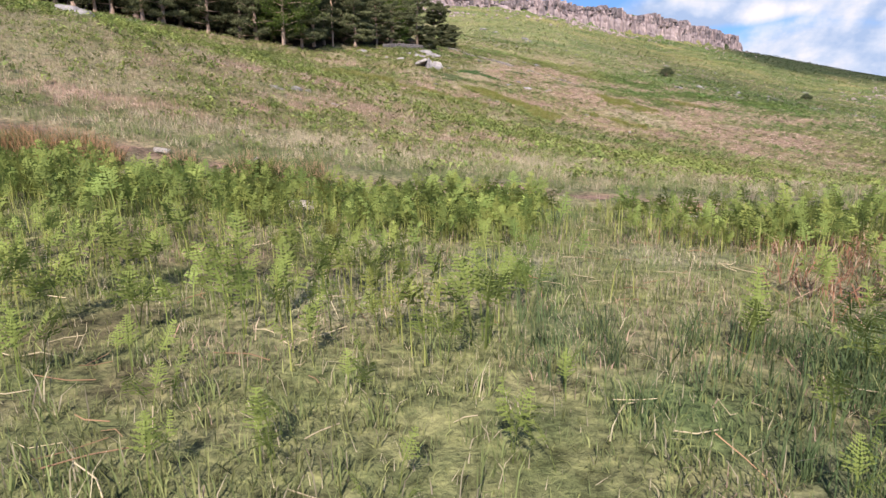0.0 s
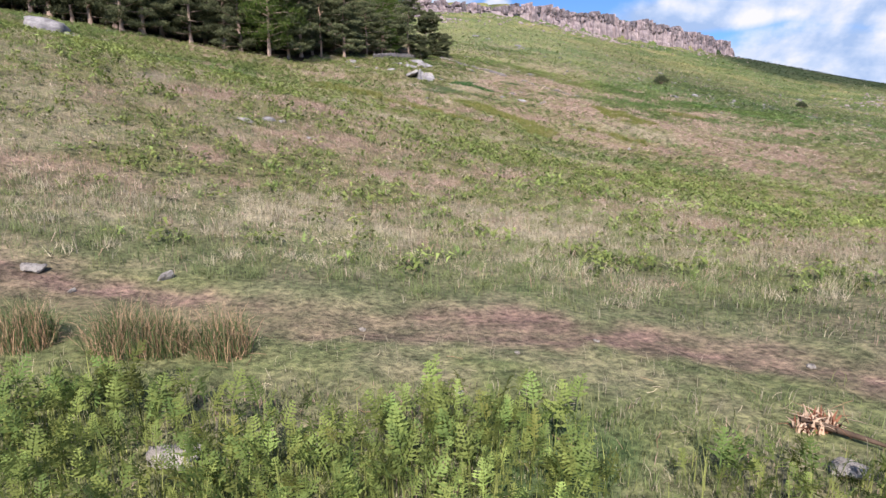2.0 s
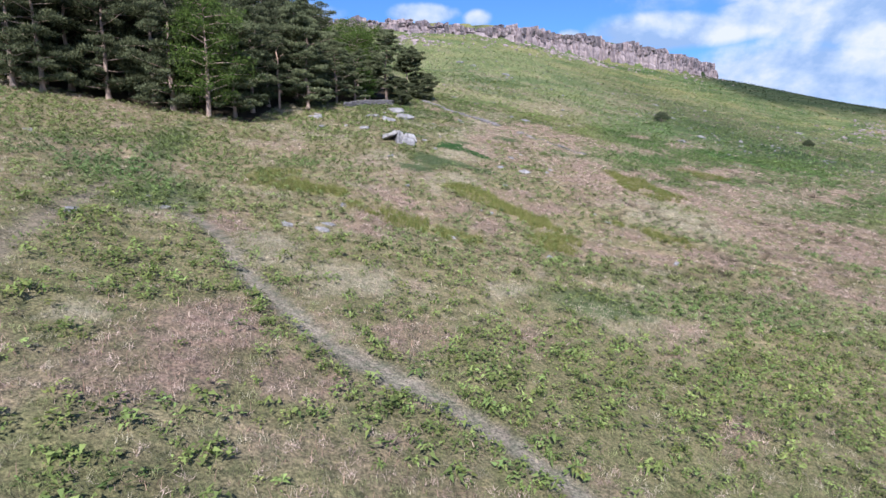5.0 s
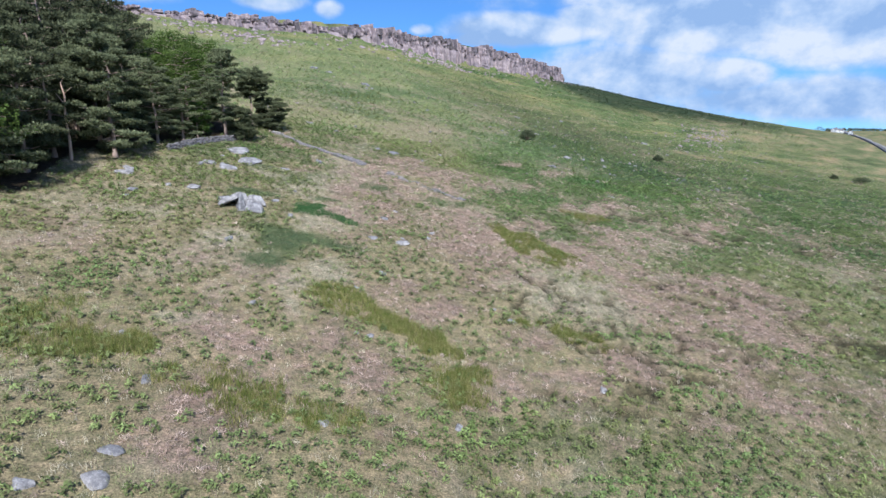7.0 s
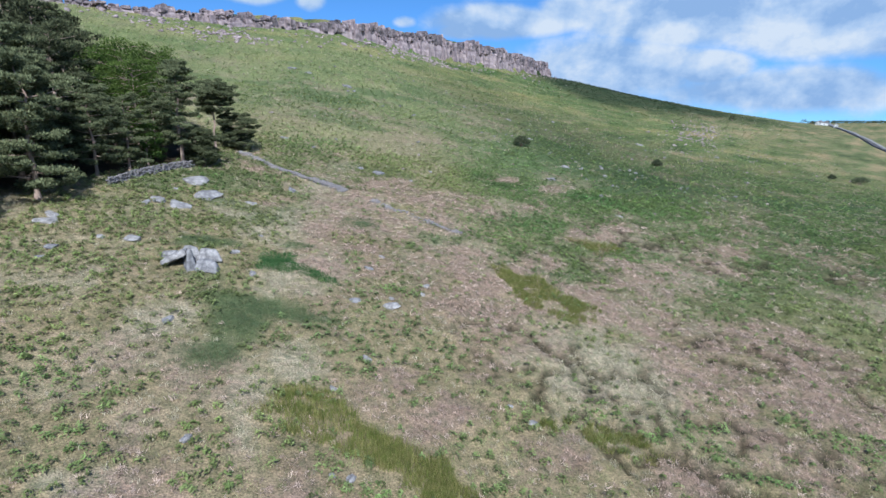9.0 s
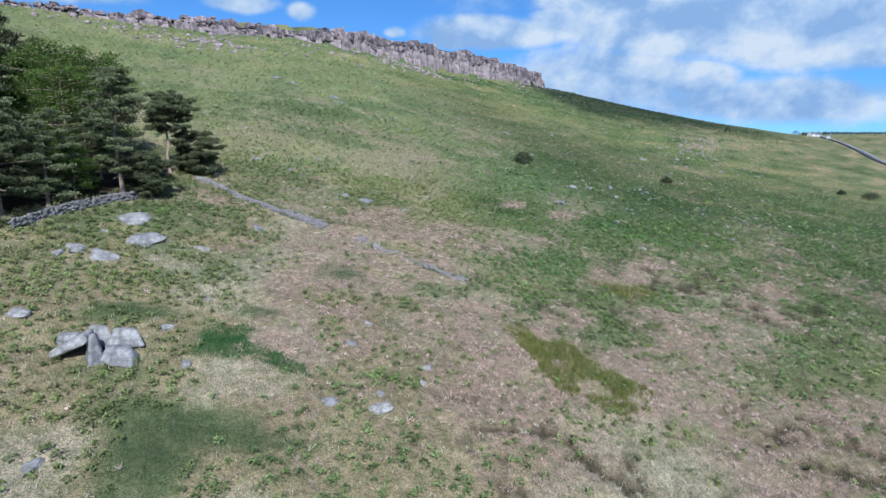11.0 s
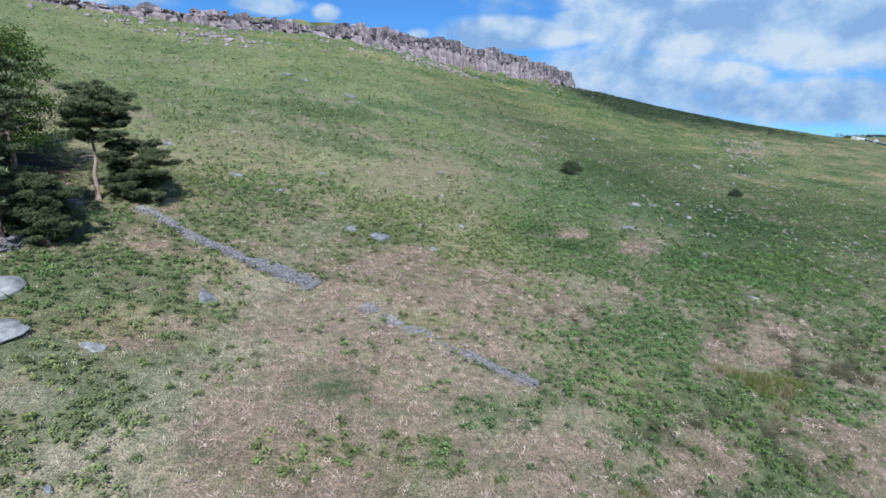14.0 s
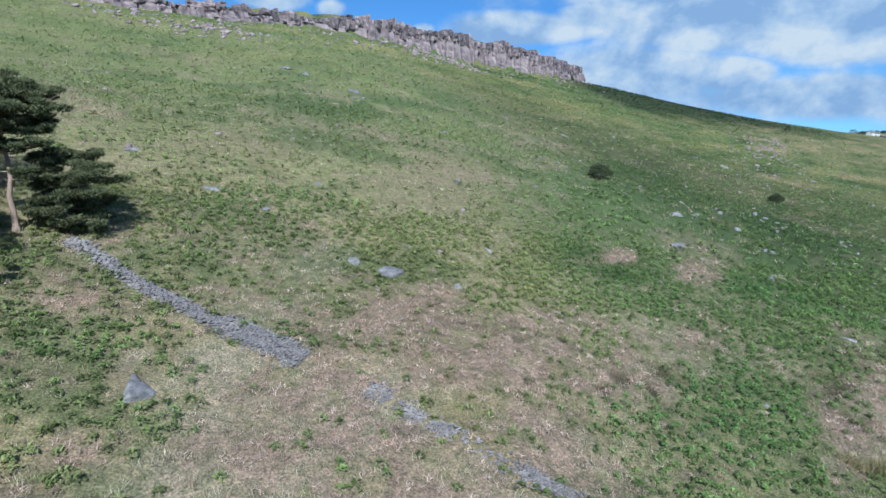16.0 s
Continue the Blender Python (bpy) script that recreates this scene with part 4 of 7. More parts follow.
for k, (x, y, w) in enumerate(PATH_STONES):
    stone = boulder(x, y, w, k + 2, 0.9, k * 61 % 360, sink=0.35, label="pale lichened gritstone stone beside the dirt path")
    vs, ts = ROCKS[(k + 2) % 6]
    stone.data = fill_mesh("stone", vs, ts, MAT_PALE_STONE, None, True)
for k, (x, y, w) in enumerate(BOULDERS_LOW + BOULDERS_HIGH):
    boulder(x, y, w, k, 0.5 + 0.2 * (k * 7 % 5) / 4 + (0.15 if w < 1.3 else 0), k * 47 % 360)


# the split boulder: a tilted slab over a dark hollow, an upright wedge and three blocks close against each other
def angular(seed, dx, dy, dz, taper, skew):
    """A block broken on joints and worn round, with an uneven top."""
    pr8 = random.Random(seed)
    bm = bmesh.new()
    for sx, sy, sz in ((a, b, c) for a in (-1, 1) for b in (-1, 1) for c in (-1, 1)):
        q = Vector((sx * pr8.uniform(0.72, 1.05), sy * pr8.uniform(0.72, 1.05), sz * pr8.uniform(0.7, 1.05)))
        k = 1 - taper * max(q.z, 0)
        bm.verts.new((q.x * dx / 2 * k + skew * max(q.z, 0) * dx, q.y * dy / 2 * k, q.z * dz / 2))
    bmesh.ops.convex_hull(bm, input=bm.verts[:])
    bmesh.ops.delete(bm, geom=[v for v in bm.verts if not v.link_faces], context="VERTS")
    soften(bm, 0.2, 2)
    off = Vector((seed * 2.3, seed, 0))
    for v in bm.verts:
        v.co += noise.noise_vector(v.co * 0.9 + off) * 0.12 + noise.noise_vector(v.co * 3.5 + off) * 0.045
    return mesh_from("boulder", bm, MAT_BOULDER, True)


for label, x, y, up, dims, turn, tilt_x, tilt_y in (
    ("long tilted gritstone slab over a dark hollow", -3.75, 106.4, 0.5, (2.4, 2.3, 0.6, 0.1, 0.0), 8, -10, -24),
    ("upright wedge of pale grey gritstone", -2.4, 105.9, 0.5, (1.25, 2.1, 2.2, 0.75, -0.1), 18, 10, 4),
    ("broad pale grey gritstone block", -1.1, 105.9, 0.12, (2.2, 2.2, 1.4, 0.55, 0.0), -12, -18, 8),
    ("rounded grey gritstone block behind other boulders", -1.15, 107.6, 0.3, (2.3, 1.9, 1.3, 0.5, 0.0), 10, -16, 4),
    ("grey gritstone block wedged between other boulders", -2.6, 107.5, 0.4, (1.5, 1.7, 1.4, 0.5, 0.0), 28, -8, 8),
    ("low gritstone block under a tilted slab", -4.2, 107.7, 0.0, (1.7, 1.3, 0.8, 0.3, 0.0), -10, 0, 0),
):
    ob = new("boulder", angular(len(label), dims[0] * 1.15, dims[1] * 1.15, dims[2] * 1.1, *dims[3:]))
    ob.matrix_basis = pose(x, y, put_z(x, y) + up, tilt_x, tilt_y, turn)
    tagged(ob, label, "boulder", "boulders on the hillside")


def scatter_rocks(name, spots, label, mat):
    """Many small stones in one mesh."""
    vs, ts, n = [], [], 0
    rng = random.Random(len(spots))
    for x, y, w in spots:
        v, t = SMALL_ROCKS[rng.randrange(5)]
        a = rng.uniform(0, 6.28)
        c, s = math.cos(a), math.sin(a)
        p = np.c_[(v[:, 0] * c - v[:, 1] * s) * w * 0.55, (v[:, 0] * s + v[:, 1] * c) * w * 0.5, v[:, 2] * w * 0.5]
        vs.append(p + (x, y, put_z(x, y) + w * 0.05))
        ts.append(t + n)
        n += len(v)
    return tagged(new(name, fill_mesh(name, np.concatenate(vs), np.concatenate(ts), mat)), label, "stones", kind="stuff")


rng = random.Random(21)
spots = []
for _ in range(650):
    x = rng.uniform(-120, 310)
    y = edge_line(x) - abs(rng.gauss(0, 1)) * 21 - 1
    keep = fbm(np.array([x / 18]), np.array([y / 30]), 91, 2)[0]
    if keep > -0.05 or rng.random() < 0.25:
        spots.append((x, y, rng.uniform(0.7, 1.9) if rng.random() < 0.9 else rng.uniform(2, 3.6)))
for _ in range(130):
    x, y = rng.gauss(105, 14), rng.gauss(425, 9)
    spots.append((x, y, rng.uniform(0.8, 2.8)))
for _ in range(120):
    x, y = rng.gauss(-5, 16), rng.gauss(352, 8)
    spots.append((x, y, rng.uniform(0.8, 2.6)))
for _ in range(240):
    x = rng.gauss(300, 40)
    spots.append((x, 385 + 0.9 * (x - 300) + rng.gauss(0, 13), rng.uniform(0.6, 2.4)))
for _ in range(90):
    x = rng.gauss(230, 45)
    spots.append((x, 285 + 0.5 * (x - 230) + rng.gauss(0, 20), rng.uniform(0.5, 1.5)))
for _ in range(70):
    spots.append((rng.uniform(-20, 160), rng.uniform(150, 330), rng.uniform(0.4, 1.1)))
scatter_rocks("scree", spots, "loose grey stones strewn over the slope under the rock edge", MAT_CLIFF)
spots = [(rng.uniform(25, 190), rng.uniform(155, 310), rng.uniform(0.5, 1.5)) for _ in range(60)]
spots += [(70 + 62 * q + rng.gauss(0, 4), 215 - 40 * q + rng.gauss(0, 5), rng.uniform(0.5, 1.5)) for q in (rng.random() for _ in range(30))]
scatter_rocks("field_stones", spots, "pale grey stones lying in the green slope", MAT_BOULDER)

# ---------------------------------------------------------------- trees
def tube(points, radii, sides=7):
    """A tapered tube along points: vertices and triangles."""
    pts = [Vector(p) for p in points]
    vs, ts = [], []
    for k, p in enumerate(pts):
        ahead = (pts[min(k + 1, len(pts) - 1)] - pts[max(k - 1, 0)]).normalized()
        a = ahead.orthogonal().normalized()
        b = ahead.cross(a)
        for s in range(sides):
            t = 2 * math.pi * s / sides
            vs.append(p + (a * math.cos(t) + b * math.sin(t)) * radii[k])
    for k in range(len(pts) - 1):
        for s in range(sides):
            i, j = k * sides + s, k * sides + (s + 1) % sides
            ts += [(i, j, j + sides), (i, j + sides, i + sides)]
    return np.array([v[:] for v in vs]), np.array(ts)


def tufts(centres, radii, flat, count, length, width, rng, dark, light, up=0.5):
    """Foliage: short pointed sprays scattered through flattened balls; shading put into the tint pales them towards
    their tops.
    """
    c = np.repeat(np.array(centres), count, 0)
    r = np.repeat(np.array(radii), count)
    n = len(c)
    d = rng.normal(size=(n, 3))
    d /= np.linalg.norm(d, axis=1)[:, None]
    q = rng.random(n) ** 0.45
    off = d * q[:, None] * r[:, None]
    off[:, 2] = off[:, 2] * flat + 0.12 * r * (1 - q)
    base = c + off
    way = d * 0.8 + rng.normal(size=(n, 3)) * 0.5
    way[:, 2] += up
    way /= np.linalg.norm(way, axis=1)[:, None]
    side = np.cross(way, rng.normal(size=(n, 3)))
    side /= np.linalg.norm(side, axis=1)[:, None]
    ln = length * (0.6 + 0.8 * rng.random(n))[:, None]
    wd = width * (0.6 + 0.8 * rng.random(n))[:, None]
    vs = np.stack([base - side * wd * 0.5, base + side * wd * 0.5, base + way * ln], 1).reshape(-1, 3)
    ts = np.arange(n * 3).reshape(-1, 3)
    # light above and shade below each ball, painted into the tint by height
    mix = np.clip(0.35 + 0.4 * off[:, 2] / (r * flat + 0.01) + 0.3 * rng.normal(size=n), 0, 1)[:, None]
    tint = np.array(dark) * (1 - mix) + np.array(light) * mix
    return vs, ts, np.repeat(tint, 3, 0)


def pine(seed, h, crown_from, spread, lean=0.0, one_sided=0.0, bare_low=4, sprays=125, spray=0.24, limbs_a_metre=2.0, broad=0.24, tone=1.05):
    """A Scots pine: bent bare trunk, crooked limbs and flat dark pads of needles."""
    rng, pr = np.random.default_rng(seed), random.Random(seed)
    bend = [(pr.uniform(-0.25, 0.25), pr.uniform(-0.25, 0.25)) for _ in range(9)]

    def at(q):
        k = min(int(q * 8), 7)
        f = q * 8 - k
        bx, by = (bend[k][i] * (1 - f) + bend[k + 1][i] * f for i in (0, 1))
        return Vector((bx * q * 2 + lean * q * h, by * q * 2, q * h))

    levels = [0, 0.02, 0.06, 0.14, 0.25, 0.37, 0.5, 0.62, 0.75, 0.87, 0.97]
    base_r = 0.017 * h + 0.04
    tv, tt = tube([at(q) - Vector((0, 0, 0.5 if q == 0 else 0)) for q in levels], [base_r * (1.35 if q < 0.03 else 1) * (1 - 0.86 * q) for q in levels], 9)
    trunk = fill_mesh("trunk", tv, tt, MAT_BARK, None, True)
    limbs, centres, radii = [], [], []
    count = int(h * limbs_a_metre)
    for k in range(count):
        q = crown_from + (0.97 - crown_from) * (k + pr.random()) / count
        a = k * 2.4 + pr.uniform(-0.5, 0.5)
        prof = math.sin(math.pi * (0.16 + 0.74 * (q - crown_from) / (1 - crown_from))) ** 0.6
        reach = spread * prof * pr.uniform(0.65, 1.15) * (1 + one_sided * math.cos(a))
        p0 = at(q)
        droop = pr.uniform(-0.12, 0.22) if q > 0.5 else pr.uniform(-0.25, 0.1)
        pts = [p0]
        for s in (0.35, 0.7, 1.0):
            pts.append(p0 + Vector((math.cos(a) * reach * s, math.sin(a) * reach * s, droop * reach * s + 0.12 * reach * s * s)) + Vector((pr.uniform(-1, 1), pr.uniform(-1, 1), pr.uniform(-1, 1))) * 0.12)
        r0 = base_r * 0.32 * (1.1 - 0.6 * q)
        limbs.append(tube(pts, [r0, r0 * 0.7, r0 * 0.45, r0 * 0.2], 5))
        for s, size in ((1.0, 0.30), (0.72, 0.32), (0.45, 0.26)):
            if s < 0.6 and pr.random() < 0.35:
                continue
            i = 3 if s == 1 else 2 if s > 0.6 else 1
            centres.append(pts[i] + Vector((pr.uniform(-0.4, 0.4), pr.uniform(-0.4, 0.4), pr.uniform(-0.25, 0.5))))
            radii.append(max(0.42, 0.74 * size * spread * pr.uniform(0.75, 1.2)))
            sidew = Vector((-math.sin(a), math.cos(a), 0)) * reach * 0.3 * pr.choice((-1, 1))
            centres.append(pts[i] + sidew + Vector((0, 0, 0.1)))
            radii.append(max(0.36, 0.62 * size * spread * pr.uniform(0.7, 1.1)))
    for _ in range(4):
        centres.append(at(0.97) + Vector((pr.uniform(-0.6, 0.6), pr.uniform(-0.6, 0.6), pr.uniform(-0.5, 0.4))))
        radii.append(pr.uniform(0.5, 0.8))
    stubs = []
    for _ in range(bare_low):
        q = pr.uniform(0.12, max(crown_from, 0.2))
        a = pr.uniform(0, 6.28)
        p = at(q)
        stubs.append(tube([p, p + Vector((math.cos(a) * 0.7, math.sin(a) * 0.7, 0.05)), p + Vector((math.cos(a) * 1.4, math.sin(a) * 1.3, -0.15))], [0.05, 0.035, 0.012], 4))
    limb = [fill_mesh("limb", v, t, MAT_BARK, None, True) for v, t in limbs + stubs]
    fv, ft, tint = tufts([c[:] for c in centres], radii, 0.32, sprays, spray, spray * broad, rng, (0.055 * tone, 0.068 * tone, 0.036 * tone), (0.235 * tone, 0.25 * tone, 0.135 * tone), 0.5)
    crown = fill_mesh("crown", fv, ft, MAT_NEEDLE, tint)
    return trunk, limb, crown


def broadleaf(seed, h, spread, dark, light, dense=1.0):
    rng, pr = np.random.default_rng(seed), random.Random(seed)
    tv, tt = tube([(0, 0, -0.4), (0.05, 0, h * 0.2), (0.15, 0.1, h * 0.5), (0.1, 0.2, h * 0.9)], [0.024 * h, 0.018 * h, 0.012 * h, 0.002 * h], 8)
    trunk = fill_mesh("trunk", tv, tt, MAT_BARK, None, True)
    limb, centres, radii = [], [], []
    for k in range(int(34 * dense)):
        q = 0.16 + 0.8 * k / (34 * dense)
        a = k * 2.4
        reach = spread * math.sin(math.pi * (0.12 + 0.8 * q)) ** 0.6 * pr.uniform(0.6, 1.1)
        p = Vector((0.1, 0.1 * q, q * h))
        e = p + Vector((math.cos(a) * reach, math.sin(a) * reach, reach * pr.uniform(-0.1, 0.35)))
        m = p.lerp(e, 0.5) + Vector((0, 0, 0.2))
        limb.append(fill_mesh("limb", *tube([p, m, e], [0.006 * h, 0.004 * h, 0.001 * h], 5), MAT_BARK, None, True))
        for s in (0.5, 0.8, 1.0):
            centres.append((p.lerp(e, s) + Vector((pr.uniform(-0.5, 0.5), pr.uniform(-0.5, 0.5), pr.uniform(-0.2, 0.3))))[:])
            radii.append(spread * pr.uniform(0.2, 0.34))
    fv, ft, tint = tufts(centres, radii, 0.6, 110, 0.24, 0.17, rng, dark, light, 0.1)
    return trunk, limb, fill_mesh("crown", fv, ft, MAT_LEAF, tint)


def tree(meshes, name, x, y, turn, size, label, category):
    ob = empty(name, x, y, put_z(x, y) - 0.05, turn, size)
    tagged(ob, label, category, "trees of the wood")
    part("trunk", meshes[0], ob)
    for me in meshes[1]:
        part("limb", me, ob)
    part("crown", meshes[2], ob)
    return ob


PINES = [pine(1, 15.5, 0.14, 4.7, 0.0, 0.0, 3, 185, 0.28, 2.1, 0.42), pine(2, 14.5, 0.06, 3.9, 0.02, 0.2, 4, 185, 0.28, 2.1, 0.42), pine(3, 16.0, 0.16, 3.7, -0.02, 0.0, 5, 185, 0.28, 2.1, 0.42),
         pine(4, 13.5, 0.05, 4.2, 0.01, 0.0, 3, 185, 0.28, 2.1, 0.42), pine(5, 15.0, 0.12, 3.9, 0.0, 0.3, 4, 185, 0.28, 2.1, 0.42)]
# mid and inner pines take darker needles: the wood's shade put into their tint
MID_PINES = [pine(41, 15.0, 0.05, 4.2, 0.0, 0.0, 0, 150, 0.33, 1.8, 0.3, 0.74), pine(42, 15.5, 0.03, 4.4, 0.01, 0.1, 0, 150, 0.33, 1.8, 0.3, 0.74)]
INNER_PINES = [pine(31, 15.0, 0.04, 4.7, 0.0, 0.0, 0, 46, 0.5, 1.2, 0.42, 0.46), pine(32, 14.0, 0.02, 5.0, 0.01, 0.1, 0, 46, 0.5, 1.2, 0.42, 0.46), pine(33, 16.5, 0.08, 4.4, 0.0, 0.0, 0, 46, 0.5, 1.2, 0.42, 0.46)]
EDGE_PINE = pine(9, 9.8, 0.52, 2.5, 0.01, 0.25, 2, 330, 0.2, 4.2, 0.34, 0.9)
LOW_PINE = pine(12, 5.2, 0.03, 2.8, 0.03, 0.2, 0, 380, 0.19, 6.0, 0.34, 0.75)
BEECH = broadleaf(21, 14.0, 5.2, (0.045, 0.075, 0.018), (0.15, 0.205, 0.05))
ROWAN = broadleaf(22, 9.5, 3.2, (0.04, 0.075, 0.015), (0.13, 0.19, 0.05), 0.8)
BIRCH = broadleaf(23, 9.0, 2.8, (0.075, 0.06, 0.045), (0.15, 0.13, 0.08), 0.6)

PINE_LABEL = "tall dark Scots pine"
# x, y, kind, size, turn
FRONT_PINES = [
    (-5.6, 137.2, 2, 0.84, 20), (-17.3, 119.0, 3, 1.0, 140), (-11.1, 131.5, 1, 0.62, 60), (-19.8, 123.5, 2, 1.0, 10), (-31.4, 101.5, 1, 1.05, 200),
    (-39.2, 101.0, 2, 1.05, 90), (-44.5, 96.5, 0, 1.0, 250), (-47.5, 96.0, 4, 1.05, 30), (-53.0, 105.0, 2, 1.1, 310), (-24.5, 104.5, 3, 0.95, 75),
    (-14.0, 128.5, 0, 0.68, 280), (-8.5, 142.0, 4, 0.5, 120), (-26.0, 112.0, 1, 0.95, 330), (-35.0, 104.5, 4, 1.1, 45), (-18.0, 121.8, 4, 0.9, 190),
]
for x, y, k, s, turn in FRONT_PINES:
    tree(PINES[k] if x > -25 else MID_PINES[k % 2], "scots_pine", x, y, turn, s, PINE_LABEL + " at the wood's edge", "pine tree")
tree(EDGE_PINE, "scots_pine", -2.0, 148.0, 0, 1.0, "slender Scots pine with a high crown beside the broken wall", "pine tree")
tree(LOW_PINE, "scots_pine", 0.9, 148.9, -20, 1.0, "low spreading dark pine beside the broken wall", "pine tree")
# the front pine's lower boughs, added as a separate small tree
tree(LOW_PINE, "scots_pine", -3.0, 137.9, 110, 0.92, "lower boughs of the tall pine, built as a low pine", "pine tree")
tree(BEECH, "beech", -26.6, 100.5, 0, 1.05, "bright green leafy beech among dark pines", "tree")
tree(BEECH, "beech", -9.3, 151.5, 130, 0.95, "bright green leafy beech behind the pines", "tree")
tree(BEECH, "beech", -11.5, 142.5, 220, 0.85, "bright green leafy beech behind the pines", "tree")
tree(ROWAN, "rowan", -9.5, 134.5, 40, 0.6, "small pale green rowan by the wood wall", "tree")
tree(ROWAN, "rowan", -18.0, 156.0, 200, 1.2, "light green rowan rising behind the pines", "tree")
tree(BEECH, "beech", -13.6, 148.0, 60, 1.0, "bright green leafy beech behind the pines", "tree")
tree(BIRCH, "birch", -13.0, 160.0, 0, 1.25, "thin half-bare birch with brown twigs", "tree")
tree(BIRCH, "birch", -21.0, 170.0, 90, 1.15, "thin half-bare birch with brown twigs", "tree")
tree(BIRCH, "birch", -29.0, 178.0, 200, 1.1, "thin half-bare birch with brown twigs", "tree")
pr = random.Random(77)
placed = [(x, y) for x, y, *_ in FRONT_PINES] + [(-26.6, 100.5), (-12.5, 150), (-18, 156), (-2, 148)]
# a thick outer rank where the wood meets the open slope
for k in range(46):
    x = -34 - (k % 26) * 3.4 - (1.7 if k > 25 else 0) + pr.uniform(-1, 1)
    y = float(wood_front(np.float64(x))) + pr.uniform(1.5, 3.5) + (5 if k > 25 else 0)
    if min((x - a) ** 2 + (y - b) ** 2 for a, b in placed) < 6:
        continue
    placed.append((x, y))
    tree(INNER_PINES[k % 3], "scots_pine", x, y, pr.uniform(0, 360), pr.uniform(1.0, 1.2), PINE_LABEL + " at the wood's edge", "pine tree")
tries = 0
while len(placed) < 228 and tries < 30000:
    tries += 1
    x, y = pr.uniform(-128, -7), pr.uniform(99, 185)
    front = float(wood_front(np.float64(x)))
    back = 160 - (x + 8) * 0.75 if x > -70 else 140
    if (x > -22 and y > 139) or y < front + 2 or y > min(back, 188) or min((x - a) ** 2 + (y - b) ** 2 for a, b in placed) < 10.5:
        continue
    placed.append((x, y))
    tree(MID_PINES[pr.randrange(2)] if x > -30 and y < front + 22 else INNER_PINES[pr.randrange(3)], "scots_pine", x, y, pr.uniform(0, 360), pr.uniform(0.8, 1.1) * (0.55 if x > -19 else 1.0), PINE_LABEL + " inside the wood", "pine tree")

# a dead stem at the wood's edge
sv, st = tube([(0, 0, -0.3), (0.05, 0, 2.5), (-0.1, 0.05, 5), (0.1, 0, 7.2), (-0.15, 0, 8.6), (0.2, 0.1, 9.3)], [0.2, 0.16, 0.13, 0.1, 0.07, 0.02], 8)
snag = empty("dead_tree", -21.2, 116.2, put_z(-21.2, 116.2), 0)
tagged(snag, "bare bleached dead tree trunk against the dark wood", "dead tree")
part("trunk", fill_mesh("trunk", sv, st, MAT_DEADWOOD, None, True), snag)
for p, e in (((-0.1, 0.05, 6.4), (-0.9, 0, 7.6)), ((0.1, 0, 7.4), (0.9, 0.2, 8.2)), ((0.05, 0, 4.2), (0.8, -0.2, 4.6))):
    v, t = tube([p, Vector(p).lerp(Vector(e), 0.5) + Vector((0, 0, 0.1)), e], [0.06, 0.04, 0.01], 5)
    part("broken_limb", fill_mesh("broken_limb", v, t, MAT_DEADWOOD, None, True), snag)


def bush(x, y, w, h, seed, dark, light, label):
    rng, pr2 = np.random.default_rng(seed), random.Random(seed)
    cs, rs, sv = [], [], []
    for k in range(22):
        a, q = k * 2.4, math.sqrt((k + 0.5) / 22)
        e = (math.cos(a) * q * w * 0.4, math.sin(a) * q * w * 0.34, h * (0.85 - 0.55 * q * q) * pr2.uniform(0.8, 1.15))
        sv.append(tube([(0, 0, -0.2), (e[0] * 0.4, e[1] * 0.4, e[2] * 0.6), e], [0.05, 0.035, 0.012], 4))
        cs.append(e)
        rs.append(w * pr2.uniform(0.12, 0.2))
    ob = empty("hawthorn_bush", x, y, put_z(x, y))
    tagged(ob, label, "bush", "bushes on the slope")
    for v, t in sv:
        part("stem", fill_mesh("stem", v, t, MAT_BARK), ob)
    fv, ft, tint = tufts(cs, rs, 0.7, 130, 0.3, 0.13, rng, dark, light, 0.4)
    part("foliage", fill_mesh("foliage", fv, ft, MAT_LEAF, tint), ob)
    return ob


DK, LT = (0.05, 0.065, 0.035), (0.14, 0.155, 0.09)
bush(78.2, 206.5, 5.6, 3.0, 1, DK, LT, "rounded dark grey-green hawthorn bush on open slope")
bush(133.5, 215.5, 4.0, 2.0, 2, DK, LT, "low dark green bush on open slope")
bush(273, 246, 9.0, 3.2, 3, DK, LT, "spreading dark thorn bush on the lower slope")
bush(264, 253, 4.0, 2.5, 4, DK, LT, "small dark thorn bush on the lower slope")
bush(475, 532, 7.0, 6.0, 5, DK, LT, "single dark thorn tree far along the slope")

# ---------------------------------------------------------------- dry stone walls
def stone_mesh(seed):
    pr3 = random.Random(seed)
    bm = bmesh.new()
    bmesh.ops.create_cube(bm, size=1.0)
    for v in bm.verts:
        v.co = Vector((v.co.x * pr3.uniform(0.75, 1.1), v.co.y * pr3.uniform(0.75, 1.1), v.co.z * pr3.uniform(0.7, 1.1)))
    bmesh.ops.bevel(bm, geom=bm.edges[:], offset=0.12, segments=1, affect="EDGES")
    return mesh_from("stone", bm, MAT_WALLSTONE)


STONES = [stone_mesh(s) for s in range(7)]


